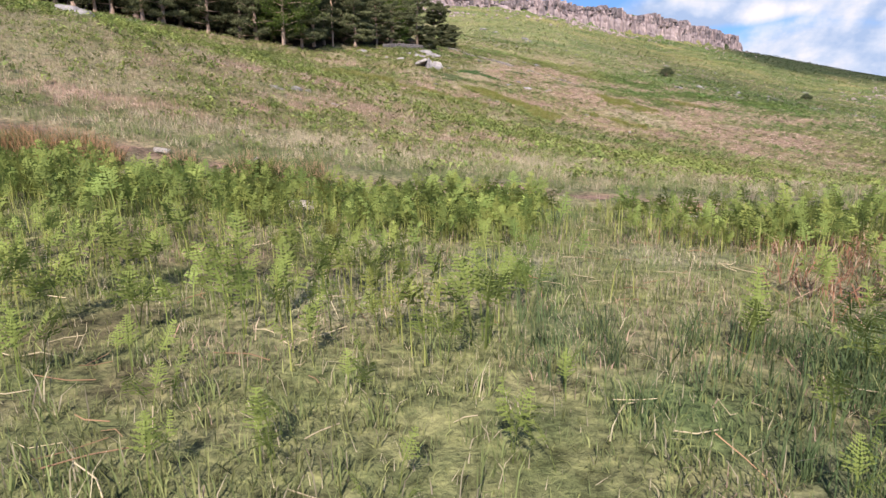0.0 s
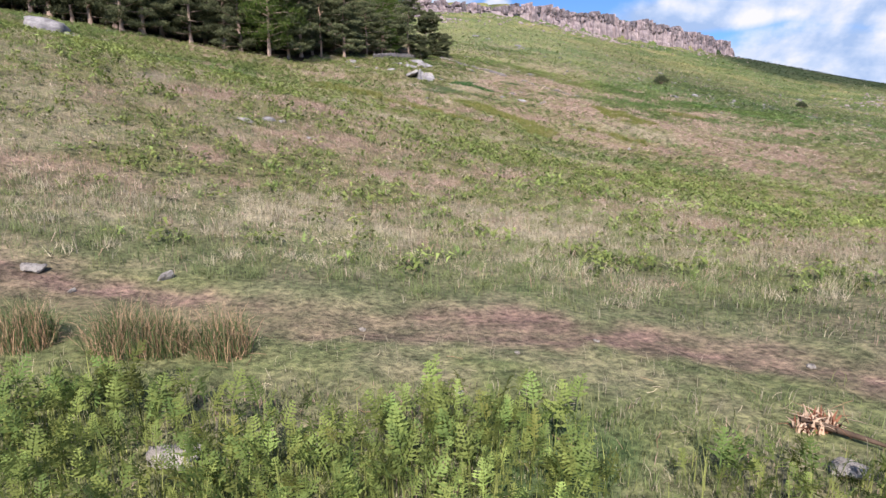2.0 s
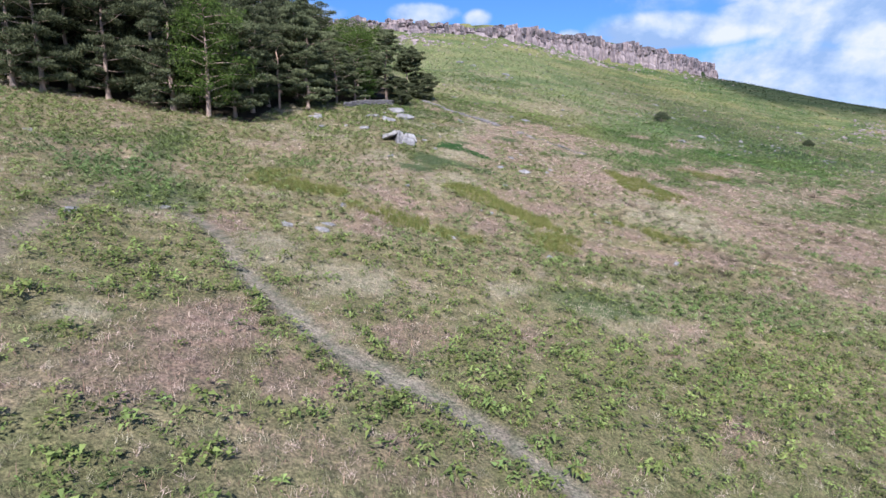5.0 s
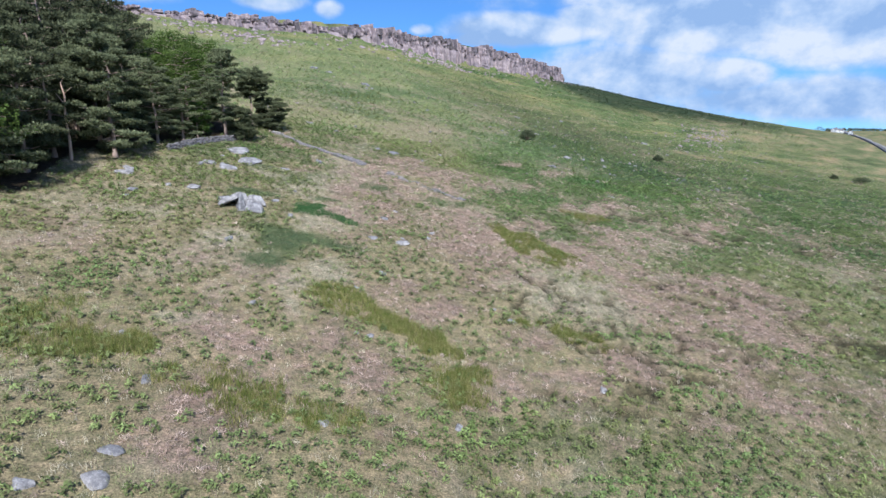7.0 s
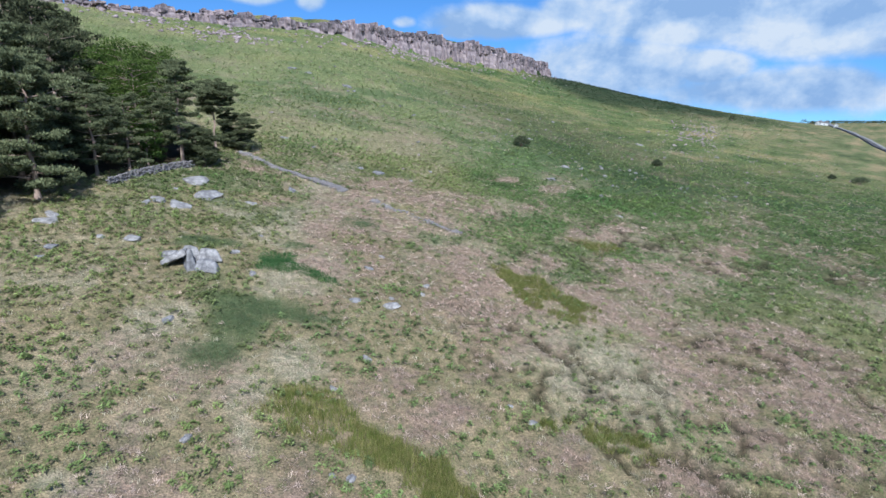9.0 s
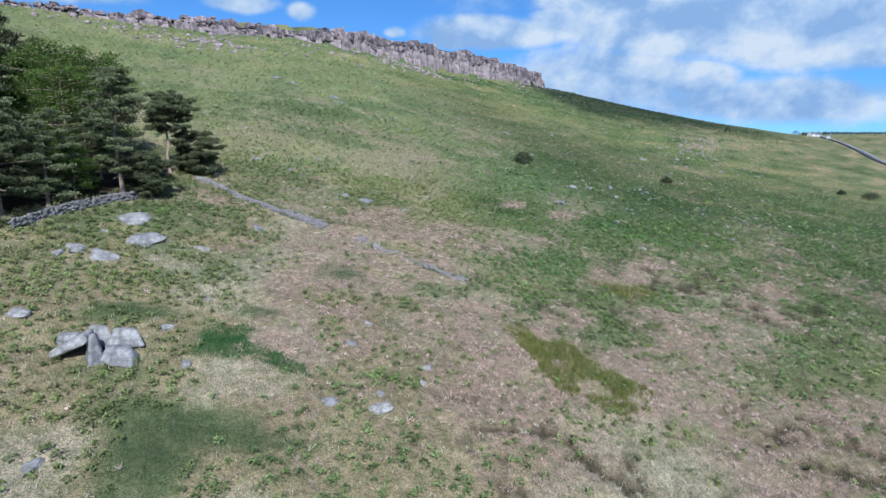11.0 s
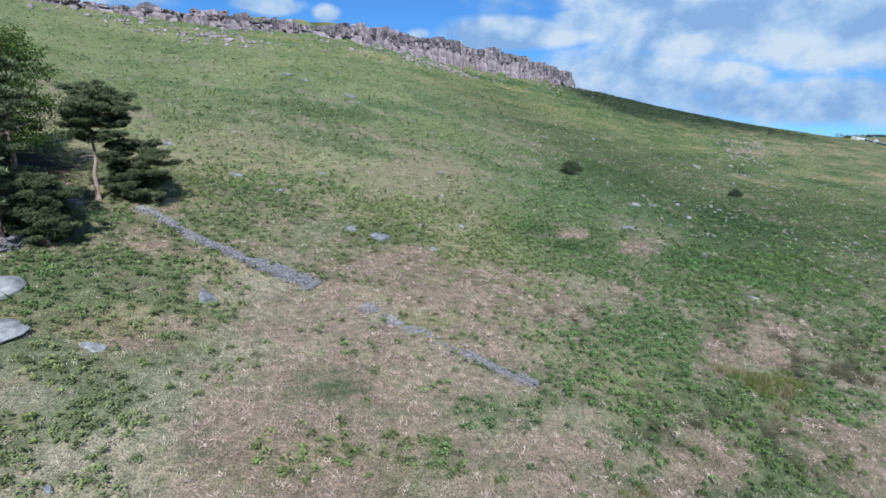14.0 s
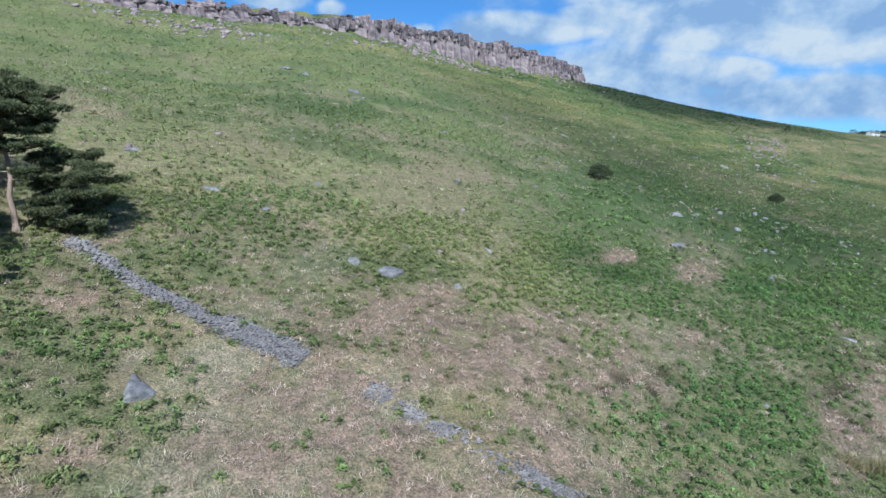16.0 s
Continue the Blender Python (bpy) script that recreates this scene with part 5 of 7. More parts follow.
def wall_spots(line, courses, width, size, seed, ruin):
    """Poses of the stones of a wall along a line of points; ruin 0: standing, 1: fallen to a spread heap."""
    pr4 = random.Random(seed)
    out = []
    for (x0, y0), (x1, y1) in zip(line, line[1:]):
        ln = math.hypot(x1 - x0, y1 - y0)
        a = math.degrees(math.atan2(y1 - y0, x1 - x0))
        ux, uy = (x1 - x0) / ln, (y1 - y0) / ln
        for c in range(courses):
            rows = max(1, round(width * (1 - 0.16 * c) / size / 0.8))
            for r in range(rows):
                s = pr4.uniform(0, size)
                while s < ln:
                    w = size * pr4.uniform(0.75, 1.5)
                    if pr4.random() > 0.35 * ruin * (c / max(courses - 1, 1)) and (ruin < 0.75 or vnoise(np.array([x0 + ux * s]), np.array([y0 * 0.7]), 23)[0] > 2.4 * ruin - 2.2 or pr4.random() < 0.25):
                        o = ((r + 0.5) / rows - 0.5) * width * (1 - 0.16 * c) + pr4.gauss(0, 0.06 + 0.2 * ruin)
                        x, y = x0 + ux * (s + w / 2) - uy * o, y0 + uy * (s + w / 2) + ux * o
                        spin = pr4.gauss(0, 6 + 30 * ruin)
                        out.append((x, y, c * size * 0.5 + size * 0.2, a + spin, pr4.gauss(0, 3 + 14 * ruin), w, size * pr4.uniform(0.8, 1.2), size * pr4.uniform(0.45, 0.65), pr4.randrange(7)))
                    s += w * 0.86
    return out


WALL_LINES = []


def wall(name, line, courses, width, size, seed, ruin, label, singles):
    WALL_LINES.append(line)
    x, y = line[0]
    base = empty(name, x, y, put_z(x, y))
    tagged(base, label, "dry stone wall", kind="structure")
    inv = base.matrix_basis.inverted()
    rest_v, rest_t, n = [], [], 0
    spots = wall_spots(line, courses, width, size, seed, ruin)
    spots.sort(key=lambda q: -q[2] - 0.02 * q[0])
    for k, (sx, sy, sz, turn, tip, a, b, c, kind) in enumerate(spots):
        m = inv @ pose(sx, sy, put_z(sx, sy) + sz, tip, tip * 0.6, turn) @ Matrix.Diagonal((a, b, c, 1))
        if k < singles:
            part("stone", STONES[kind], base).matrix_basis = m
        else:
            me = STONES[kind]
            rest_v += [(m @ v.co)[:] for v in me.vertices]
            for p in me.polygons:
                vs = list(p.vertices)
                rest_t += [(vs[0] + n, vs[i] + n, vs[i + 1] + n) for i in range(1, len(vs) - 1)]
            n += len(me.vertices)
    if rest_v:
        tagged(part("wall_core", fill_mesh("wall_core", rest_v, rest_t, MAT_WALLSTONE), base), kind="stuff")
    return base


wall("broken_wall_upper", [(1.2, 147.0), (3.2, 145.2), (5.1, 142.9), (8.0, 140.4), (11.0, 137.8)], 3, 0.95, 0.17, 1, 0.6, "half-fallen grey dry stone wall running down the slope", 300)
wall("broken_wall_middle", [(11.0, 137.8), (13.5, 136.2), (15.6, 134.8)], 3, 2.1, 0.16, 2, 0.74, "collapsed dry stone wall spread into a rubble bank", 300)
wall("broken_wall_lower", [(18.9, 132.7), (20.3, 131.5), (21.8, 130.2), (23.1, 128.8), (24.5, 127.5), (25.8, 126.4), (27.5, 125.2), (29.5, 123.5)], 2, 0.95, 0.15, 3, 0.9, "low line of tumbled wall stones in the grass", 300)
wall("wood_wall", [(-12.4, 125.1), (-10.6, 128.4), (-8.6, 131.0), (-7.0, 133.8), (-4.8, 136.0), (-3.4, 140.5), (-3.0, 146.0)], 6, 0.55, 0.28, 4, 0.2, "grey dry stone wall along the edge of the wood", 300)

# ---------------------------------------------------------------- grass and bracken
PR = np.random.default_rng(5)


def scatter(x0, x1, y0, y1, count):
    return PR.uniform(x0, x1, count), PR.uniform(y0, y1, count)


def reach(y):
    """How far to either side of the way plants are worth growing."""
    right = np.where(y < 60, 0.85 * y + 4, 55 + 1.45 * (y - 60))
    left = np.where(y < 106, np.minimum(0.8 * y + 3, 80), 10 + 0.36 * np.maximum(y - 90, 0))
    return -left, np.minimum(right, 0.9 * y + 60)


def fan(y0, y1, count, bias=1.0):
    """Places over a strip that widens with distance, thinning out with it."""
    y = y0 + (y1 - y0) * PR.random(count) ** bias
    a, b = reach(y)
    return a + (b - a) * PR.random(count), y


def blades(x, y, h, w, tint, lean=0.35, z=None, plain=False):
    """Single blades: curved, of three triangles, or plain, of one."""
    n = len(x)
    z = land(x, y) - 0.02 if z is None else z
    a, l = PR.uniform(0, 6.283, n), np.abs(PR.normal(0, lean, n)) * h
    f = PR.uniform(0, 6.283, n)
    dx, dy, sx, sy = np.cos(a), np.sin(a), np.cos(f) * w / 2, np.sin(f) * w / 2
    mid = np.c_[x + dx * l * 0.3, y + dy * l * 0.3, z + h * 0.6]
    tip = np.c_[x + dx * l, y + dy * l, z + h * np.sqrt(np.maximum(1 - (l / h) ** 2 * 0.5, 0.3))]
    side = np.c_[sx, sy, 0 * sx]
    base = np.c_[x, y, z]
    c = tint * (0.8 + 0.4 * PR.random((n, 1)))
    if plain:
        return np.stack([base - side, base + side, tip], 1).reshape(-1, 3), np.arange(n * 3).reshape(-1, 3), np.repeat(c, 3, 0)
    vs = np.stack([base - side, base + side, mid + side * 0.8, mid - side * 0.8, tip], 1).reshape(-1, 3)
    k = np.arange(n)[:, None] * 5
    ts = np.concatenate([k + (0, 1, 2), k + (0, 2, 3), k + (3, 2, 4)])
    return vs, ts, np.repeat(c, 5, 0)


def join(chunks):
    vs, ts, cs, n = [], [], [], 0
    for v, t, c in chunks:
        vs.append(v)
        ts.append(t + n)
        cs.append(c)
        n += len(v)
    return np.concatenate(vs), np.concatenate(ts), np.concatenate(cs)


def plant_colour(x, y, green, vary=0.25):
    """The colour of growth at a place: green, paling to straw or dead brown by what grows there."""
    dead, straw, lush_shade, soil, heather_shade = (c[:, None] for c in covers(x, y))
    c = np.array(green) * (1 + vary * PR.normal(0, 1, (len(x), 1)))
    pick = PR.random((len(x), 1))
    c = np.where(pick < 0.55 * straw, C_STRAW * 1.1, c)
    c = np.where(pick > 1 - 0.55 * lush_shade, C_LUSH_SHADE * 1.1, c)
    c = np.where(PR.random((len(x), 1)) < 0.75 * dead, C_DEAD * 1.1, c)
    return np.clip(np.where(PR.random((len(x), 1)) < heather_shade, C_HEATHER_SHADE, c), 0.012, 0.6)


def bed(x0, y0, rx, ry, turn, count):
    r, a = 1.15 * PR.random(count) ** 0.64, PR.uniform(0, 6.283, count)
    r = r * (0.8 + 0.35 * vnoise(np.cos(a) * 2 + x0, np.sin(a) * 2 + y0, 3))
    u, v = r * np.cos(a) * rx, r * np.sin(a) * ry
    c, s = math.cos(radians(turn)), math.sin(radians(turn))
    return x0 + u * c - v * s, y0 + u * s + v * c


def bare(x, y):
    return np.maximum(0.8 * under_ferns(x, y) * (np.hypot(x, y) < 12), np.maximum(np.maximum(on_track(x, y), on_trail(x, y)), 0.6 * on_trod(x, y)))


GREEN_GRASS, GREEN_FERN = (0.195, 0.21, 0.09), (0.172, 0.215, 0.063)


# --- turf close to the start of the flight
def near_turf():
    x, y = fan(0.5, 10.5, 64000, 0.75)
    keep = PR.random(len(x)) > np.maximum(0.85 * bare(x, y), by_track(x, y))
    x, y = x[keep], y[keep]
    t = fbm(x / 0.5, y / 0.5, 101, 2)
    h = np.clip(0.08 + 0.07 * t + PR.normal(0, 0.025, len(x)), 0.025, 0.3)
    a = blades(x, y, h, 0.004 + 0.005 * PR.random(len(x)), plant_colour(x, y, GREEN_GRASS), 0.75)
    # a thatch of pale withered blades low in the sward
    x, y = fan(0.6, 8.5, 52000, 0.7)
    keep = PR.random(len(x)) > bare(x, y)
    x, y = x[keep], y[keep]
    t = fbm(x / 0.7, y / 0.7, 106, 3)[:, None]
    col = np.where(PR.random((len(x), 1)) < 0.36 + 0.6 * t, C_STRAW * 1.1, np.array((0.185, 0.22, 0.10)))
    thatch = blades(x, y, PR.uniform(0.03, 0.11, len(x)), np.full(len(x), 0.006), col, 0.7, None, True)
    # cropped turf on both sides of the path
    x, y = scatter(-15, 16, 5, 14.5, 90000)
    keep = PR.random(len(x)) < by_track(x, y) * (1 - 0.9 * covers(x, y)[3])
    x, y = x[keep], y[keep]
    t = fbm(x / 1.1, y / 0.7, 107, 3)[:, None]
    col = np.array((0.125, 0.165, 0.075)) + np.array((0.11, 0.075, 0.07)) * np.clip(0.35 + 0.9 * t, 0, 1)
    crop = blades(x, y, PR.uniform(0.02, 0.055, len(x)), np.full(len(x), 0.008), col, 0.4, None, True)
    # seeding stems and pale dead blades
    x, y = fan(0.5, 12, 5000, 0.7)
    keep = (PR.random(len(x)) > bare(x, y)) & (fbm(x / 0.9, y / 0.9, 104, 2) > -0.1)
    x, y = x[keep], y[keep]
    b = blades(x, y, PR.uniform(0.08, 0.26, len(x)), np.full(len(x), 0.005), np.tile(C_STRAW, (len(x), 1)), 0.6)
    # taller tufts, green with a few dead blades
    x, y = fan(0.9, 9.5, 1500, 0.8)
    keep = PR.random(len(x)) > bare(x, y)
    x, y = x[keep], y[keep]
    n = len(x)
    r = np.repeat(np.arange(n), 14)
    hh = PR.uniform(0.10, 0.22, n)[r] * PR.uniform(0.6, 1.15, len(r))
    col = np.where(PR.random((len(r), 1)) < 0.75, np.array((0.2, 0.24, 0.1)), C_STRAW) * PR.uniform(0.75, 1.25, n)[r][:, None]
    c = blades(x[r] + PR.normal(0, 0.05, len(r)), y[r] + PR.normal(0, 0.05, len(r)), hh, np.full(len(r), 0.007), col, 0.55)
    # rank dark green grass in the damp hollow
    x, y = (np.concatenate(q) for q in zip(bed(2.3, 2.0, 1.1, 0.8, 0, 70), bed(3.0, 2.7, 1.2, 0.9, 20, 95), bed(2.0, 3.0, 0.8, 0.7, 0, 30), bed(0.75, 3.2, 0.7, 0.8, 0, 18), bed(4.2, 3.4, 1.2, 0.8, 0, 60)))
    n = len(x)
    r = np.repeat(np.arange(n), 20)
    col = np.where(PR.random((len(r), 1)) < 0.8, np.array((0.105, 0.15, 0.07)), np.array((0.2, 0.22, 0.1))) * PR.uniform(0.75, 1.25, n)[r][:, None]
    rank = blades(x[r] + PR.normal(0, 0.05, len(r)), y[r] + PR.normal(0, 0.05, len(r)), PR.uniform(0.14, 0.34, len(r)), np.full(len(r), 0.006), col, 0.55)
    # red-brown litter of last year's fronds under the bracken
    x, y = scatter(2.5, 5.6, 3.4, 6.9, 5200)
    keep = covers(x, y)[0] > PR.uniform(0.25, 0.8, len(x))
    x, y = x[keep], y[keep]
    col = np.where(PR.random((len(x), 1)) < 0.6, np.array((0.30, 0.15, 0.10)), np.array((0.42, 0.30, 0.22)))
    e = blades(x, y, PR.uniform(0.08, 0.3, len(x)), np.full(len(x), 0.010), col, 1.4)
    return join([a, thatch, crop, b, c, rank, e])


def stuff(name, arrays, mat, label, category):
    vs, ts, cs = arrays
    return tagged(new(name, fill_mesh(name, vs, ts, mat, cs)), label, category, kind="stuff")


stuff("turf", near_turf(), MAT_LEAF, "short mixed green and straw-coloured moorland grass", "grass")


# --- tufts up the slope, coarser with distance
def tussocks(x, y, blades_each, h, w, spread, colour, lean=0.5, plain=True):
    n = len(x)
    r = np.repeat(np.arange(n), blades_each)
    hh = np.repeat(h, blades_each) * PR.uniform(0.6, 1.15, len(r))
    sp = np.repeat(spread, blades_each)
    bx, by = x[r] + PR.normal(0, 1, len(r)) * sp, y[r] + PR.normal(0, 1, len(r)) * sp
    z = np.repeat(land(x, y), blades_each) - 0.03
    return blades(bx, by, hh, np.repeat(w, blades_each), colour[r], lean, z, plain)


def slope_grass():
    out = []
    for y0, y1, count, each, h, w, sp in ((8.5, 30, 15000, 5, 0.24, 0.011, 0.10), (28, 62, 20000, 4, 0.28, 0.024, 0.16), (60, 175, 36000, 4, 0.48, 0.032, 0.2)):
        x, y = fan(y0, y1, count, 0.8 if y0 < 50 else 1.0)
        keep = (in_wood(x, y) < 0.5) & (PR.random(len(x)) > blobs(x, y, LAWNS, 0.3, 2.0, 39)) & (PR.random(len(x)) > np.maximum(1.3 * bare(x, y), 0.97 * by_track(x, y)))
        x, y = x[keep], y[keep]
        n = len(x)
        straw = covers(x, y)[1]
        tone = plant_colour(x, y, GREEN_GRASS if y0 < 50 else (0.285, 0.265, 0.145))
        if y0 < 20:
            fresh = (PR.random(n) < 0.75 * meadow(x, y) * (1 - 0.5 * straw))[:, None]
            tone = np.where(fresh, np.array((0.14, 0.178, 0.08)) * PR.uniform(0.7, 1.3, (n, 1)), tone * 0.86)
        out.append(tussocks(x, y, each, h * (0.65 + 0.25 * straw) * PR.uniform(0.6, 1.3, n), np.full(n, w), np.full(n, sp), tone, 0.6, y0 > 20))
    return join(out)


stuff("slope_grass", slope_grass(), MAT_LEAF, "rough tussocky hill grass, green mixed with straw", "grass")


# --- bracken
def frond_mesh_arrays(seed, pairs, rough=2, bare_to=0.5):
    """A bracken frond of unit length: a bare upright stalk, then a three-cornered blade of paired leaflets, bowing over."""
    rng5 = random.Random(seed)
    lean, bow, roll = rng5.uniform(0.02, 0.18), rng5.uniform(0.3, 1.05), rng5.uniform(-0.5, 0.5)
    pts, ways, n = [Vector((0, 0, 0))], [], 24
    for k in range(n):
        q = k / n
        th = lean + bow * max(0, (q - bare_to + 0.1) / (1.1 - bare_to)) ** 1.3
        ways.append(Vector((math.sin(th), 0, math.cos(th))))
        pts.append(pts[-1] + ways[-1] / n)

    def spine(q):
        k = min(int(q * n), n - 1)
        return pts[k].lerp(pts[k + 1], q * n - k), ways[k]

    vs, ts = [], []

    def tri(*p):
        k = len(vs)
        vs.extend(p)
        ts.extend([(k, k + 1, k + 2)] if len(p) == 3 else [(k, k + 1, k + 2), (k, k + 2, k + 3)])

    w = 0.011
    for a, b in ((0, 0.5), (0.5, 0.98)) if rough else ((0, 0.8),):
        p, q = spine(a)[0], spine(b)[0]
        tri(p + Vector((0, -w, 0)), p + Vector((0, w, 0)), q + Vector((0, w * 0.5, 0)), q + Vector((0, -w * 0.5, 0)))
    for k in range(pairs):
        f = (k + 0.2) / pairs
        p, way = spine(bare_to + (1 - bare_to) * f)
        ln = (0.185 * (1 - f) ** 0.85 * (0.8 if k == 0 else 1.0) + 0.025) * rng5.uniform(0.8, 1.15)
        thick = (1 - bare_to) / pairs * 0.5
        up = Vector((-way.z, 0, way.x))
        for side in (-1, 1):
            out = Vector((0, side, 0)) * 0.92 + way * rng5.uniform(0.1, 0.65) - up * (roll * side + rng5.uniform(-0.35, 0.5))
            out.normalize()
            lobes = 3 if rough == 2 else 2 if rough == 1 else 1
            for m in range(lobes):
                a, b = m / lobes, (m + 1.15) / lobes
                wide = thick * (1 - 0.55 * m / lobes) * rng5.uniform(0.8, 1.15)
                p0, p1 = p + out * ln * a, p + out * ln * min(b, 1.05) - up * 0.12 * ln * b * b
                mid = p0.lerp(p1, 0.45)
                if rough:
                    tri(p0, mid - way * wide, p1, mid + way * wide)
                else:
                    tri(p0 - way * wide, p1, p0 + way * wide)
    return np.array([v[:] for v in vs]), np.array(ts)


FRONDS = [frond_mesh_arrays(s, 11, 2, 0.55) for s in range(6)]
FRONDS_BAND = [frond_mesh_arrays(s + 20, 9, 1, 0.58) for s in range(8)]
FRONDS_MID = [frond_mesh_arrays(s, 5, 0, 0.35) for s in range(6)]
FRONDS_FAR = [frond_mesh_arrays(s, 3, 0, 0.25) for s in range(4)]


def fern_arrays(x, y, h, fronds, kinds, colour, spread=0.3, apart=0.06):
    """Bracken plants: several fronds from each place, turned all ways."""
    out, n = [], len(x)
    z = land(x, y) - 0.03
    for f in range(fronds):
        pick = PR.integers(0, len(kinds), n)
        for k, (v, t) in enumerate(kinds):
            i = np.nonzero(pick == k)[0]
            if not len(i):
                continue
            a, tip = PR.uniform(0, 6.283, len(i)), np.abs(PR.normal(0, 0.25, len(i))) * spread * 2
            s = h[i] * PR.uniform(0.6, 1.1, len(i))
            c, sn, ct, stp = np.cos(a)[:, None], np.sin(a)[:, None], np.cos(tip)[:, None], np.sin(tip)[:, None]
            vx, vz = v[None, :, 0] * ct + v[None, :, 2] * stp, v[None, :, 2] * ct - v[None, :, 0] * stp
            vy = v[None, :, 1]
            ox, oy = PR.normal(0, apart, (len(i), 1)), PR.normal(0, apart, (len(i), 1))
            p = np.stack([(vx * c - vy * sn) * s[:, None] + x[i, None] + ox, (vx * sn + vy * c) * s[:, None] + y[i, None] + oy, vz * s[:, None] + z[i, None]], -1).reshape(-1, 3)
            tt = (t[None] + (np.arange(len(i)) * len(v))[:, None, None]).reshape(-1, 3)
            # fronds brighten towards the top: light put into their colour
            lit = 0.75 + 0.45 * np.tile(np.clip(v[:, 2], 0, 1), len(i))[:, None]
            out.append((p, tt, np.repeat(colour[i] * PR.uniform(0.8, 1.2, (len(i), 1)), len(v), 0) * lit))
    return join(out)


def fern_colour(n, green=GREEN_FERN):
    return np.array(green) * np.clip(1 + 0.2 * PR.normal(0, 1, (n, 1)), 0.5, 1.6) * np.array((1, 1, 1)) + PR.normal(0, 0.012, (n, 1)) * np.array((1, 0.2, 0))


def band_ferns():
    """The thick stand along the near side of the path, with the gap where the trod goes through."""
    x, y = scatter(-13, 1.6, 6.4, 8.7, 760)
    x1, y1 = scatter(2.2, 9, 6.0, 7.9, 200)
    x, y = np.concatenate([x, x1]), np.concatenate([y, y1])
    x2, y2 = scatter(-9, -1.2, 2.6, 7.0, 200)
    x3, y3 = scatter(3.4, 11, 3.0, 7.4, 210)
    x4, y4 = scatter(-1.2, 0.9, 3.4, 7.0, 30)
    x, y = np.concatenate([x, x2, x3, x4]), np.concatenate([y, y2, y3, y4])
    gap = (x > 1.15 + 0.12 * (y - 7)) & (x < 2.3 + 0.25 * (y - 7)) & (y > 5)
    front = y > np.minimum(track_y(x) - 1.9, 8.6) + 0.25 * np.sin(x * 2)
    thin = (fbm(x / 0.8, y / 0.8, 120, 2) < -0.25) & (y < 7.4)
    keep = ~gap & ~front & ~thin & (np.hypot(x + 1.95, y - 7.8) > 0.42)
    x, y = x[keep], y[keep]
    h = np.where(y > 6.6, 0.58, 0.5) * PR.uniform(0.65, 1.2, len(x))
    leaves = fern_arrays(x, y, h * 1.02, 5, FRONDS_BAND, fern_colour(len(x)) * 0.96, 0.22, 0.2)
    # bare upright stalks, not yet unrolled
    k = PR.integers(0, len(x), 6000)
    sx, sy = x[k] + PR.normal(0, 0.3, 6000), y[k] + PR.normal(0, 0.3, 6000)
    stalks = blades(sx, sy, PR.uniform(0.15, 0.5, 6000), np.full(6000, 0.010), np.tile(np.array((0.31, 0.33, 0.11)), (6000, 1)), 0.12)
    return join([leaves, stalks])


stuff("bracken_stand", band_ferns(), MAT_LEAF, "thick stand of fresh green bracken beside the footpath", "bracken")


def green_share(x, y):
    dead, straw, lush_shade, soil, heather_shade = covers(x, y)
    patch = smooth(fbm(x / 6, y / 6, 131, 3), -0.25, 0.25)
    return np.clip((0.25 + 0.75 * patch) * (1 - 0.72 * dead) * (1 - 0.6 * straw) * (1 - 0.5 * lush_shade) * (1 - soil) * (1 - heather_shade), 0, 1)


def jittered(y0, y1, gap):
    """One place to each cell of a rough grid over the strip from y0 to y1."""
    rows = np.arange(y0, y1, gap)
    xs, ys = [], []
    for r in rows:
        lo, hi = reach(np.array(r))
        lo, hi = float(lo), float(hi)
        soft = 16.0 if r < 165 else 30.0
        q = np.arange(lo - soft, hi + soft, gap)
        out = np.maximum(lo - q, q - hi) / soft
        q = q[PR.random(len(q)) > 1.1 * np.maximum(out, 0)]
        xs.append(q)
        ys.append(np.full(len(q), r))
    x, y = np.concatenate(xs), np.concatenate(ys)
    return x + PR.uniform(-0.6, 0.6, len(x)) * gap, y + PR.uniform(-0.6, 0.6, len(x)) * gap


def leafy_mounds(x, y, each, radius, height, leaf, colour):
    """Low mounds of drooping pointed leaves: a bracken clump seen from a little way off."""
    n = len(x) * each
    r = np.repeat(np.arange(len(x)), each)
    a, u = PR.uniform(0, 6.283, n), PR.random(n) ** 0.6
    rad, hgt = radius[r], height[r]
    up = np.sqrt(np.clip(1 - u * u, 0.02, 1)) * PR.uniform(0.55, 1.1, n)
    c = np.c_[x[r] + np.cos(a) * u * rad, y[r] + np.sin(a) * u * rad, land(x, y)[r] + hgt * up]
    b = a + PR.normal(0, 0.8, n)
    way = np.c_[np.cos(b), np.sin(b), PR.normal(-0.1, 0.4, n)]
    side = np.c_[-np.sin(b), np.cos(b), PR.normal(0, 0.3, n)]
    ln = (leaf[r] * PR.uniform(0.6, 1.35, n))[:, None]
    vs = np.stack([c - way * ln * 0.4 - side * ln * 0.28, c - way * ln * 0.4 + side * ln * 0.28, c + way * ln * 0.6], 1).reshape(-1, 3)
    # low leaves darker: the mound's own shade put into their colour
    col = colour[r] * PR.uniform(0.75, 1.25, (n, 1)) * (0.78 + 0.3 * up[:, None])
    return vs, np.arange(n * 3).reshape(-1, 3), np.repeat(col, 3, 0)


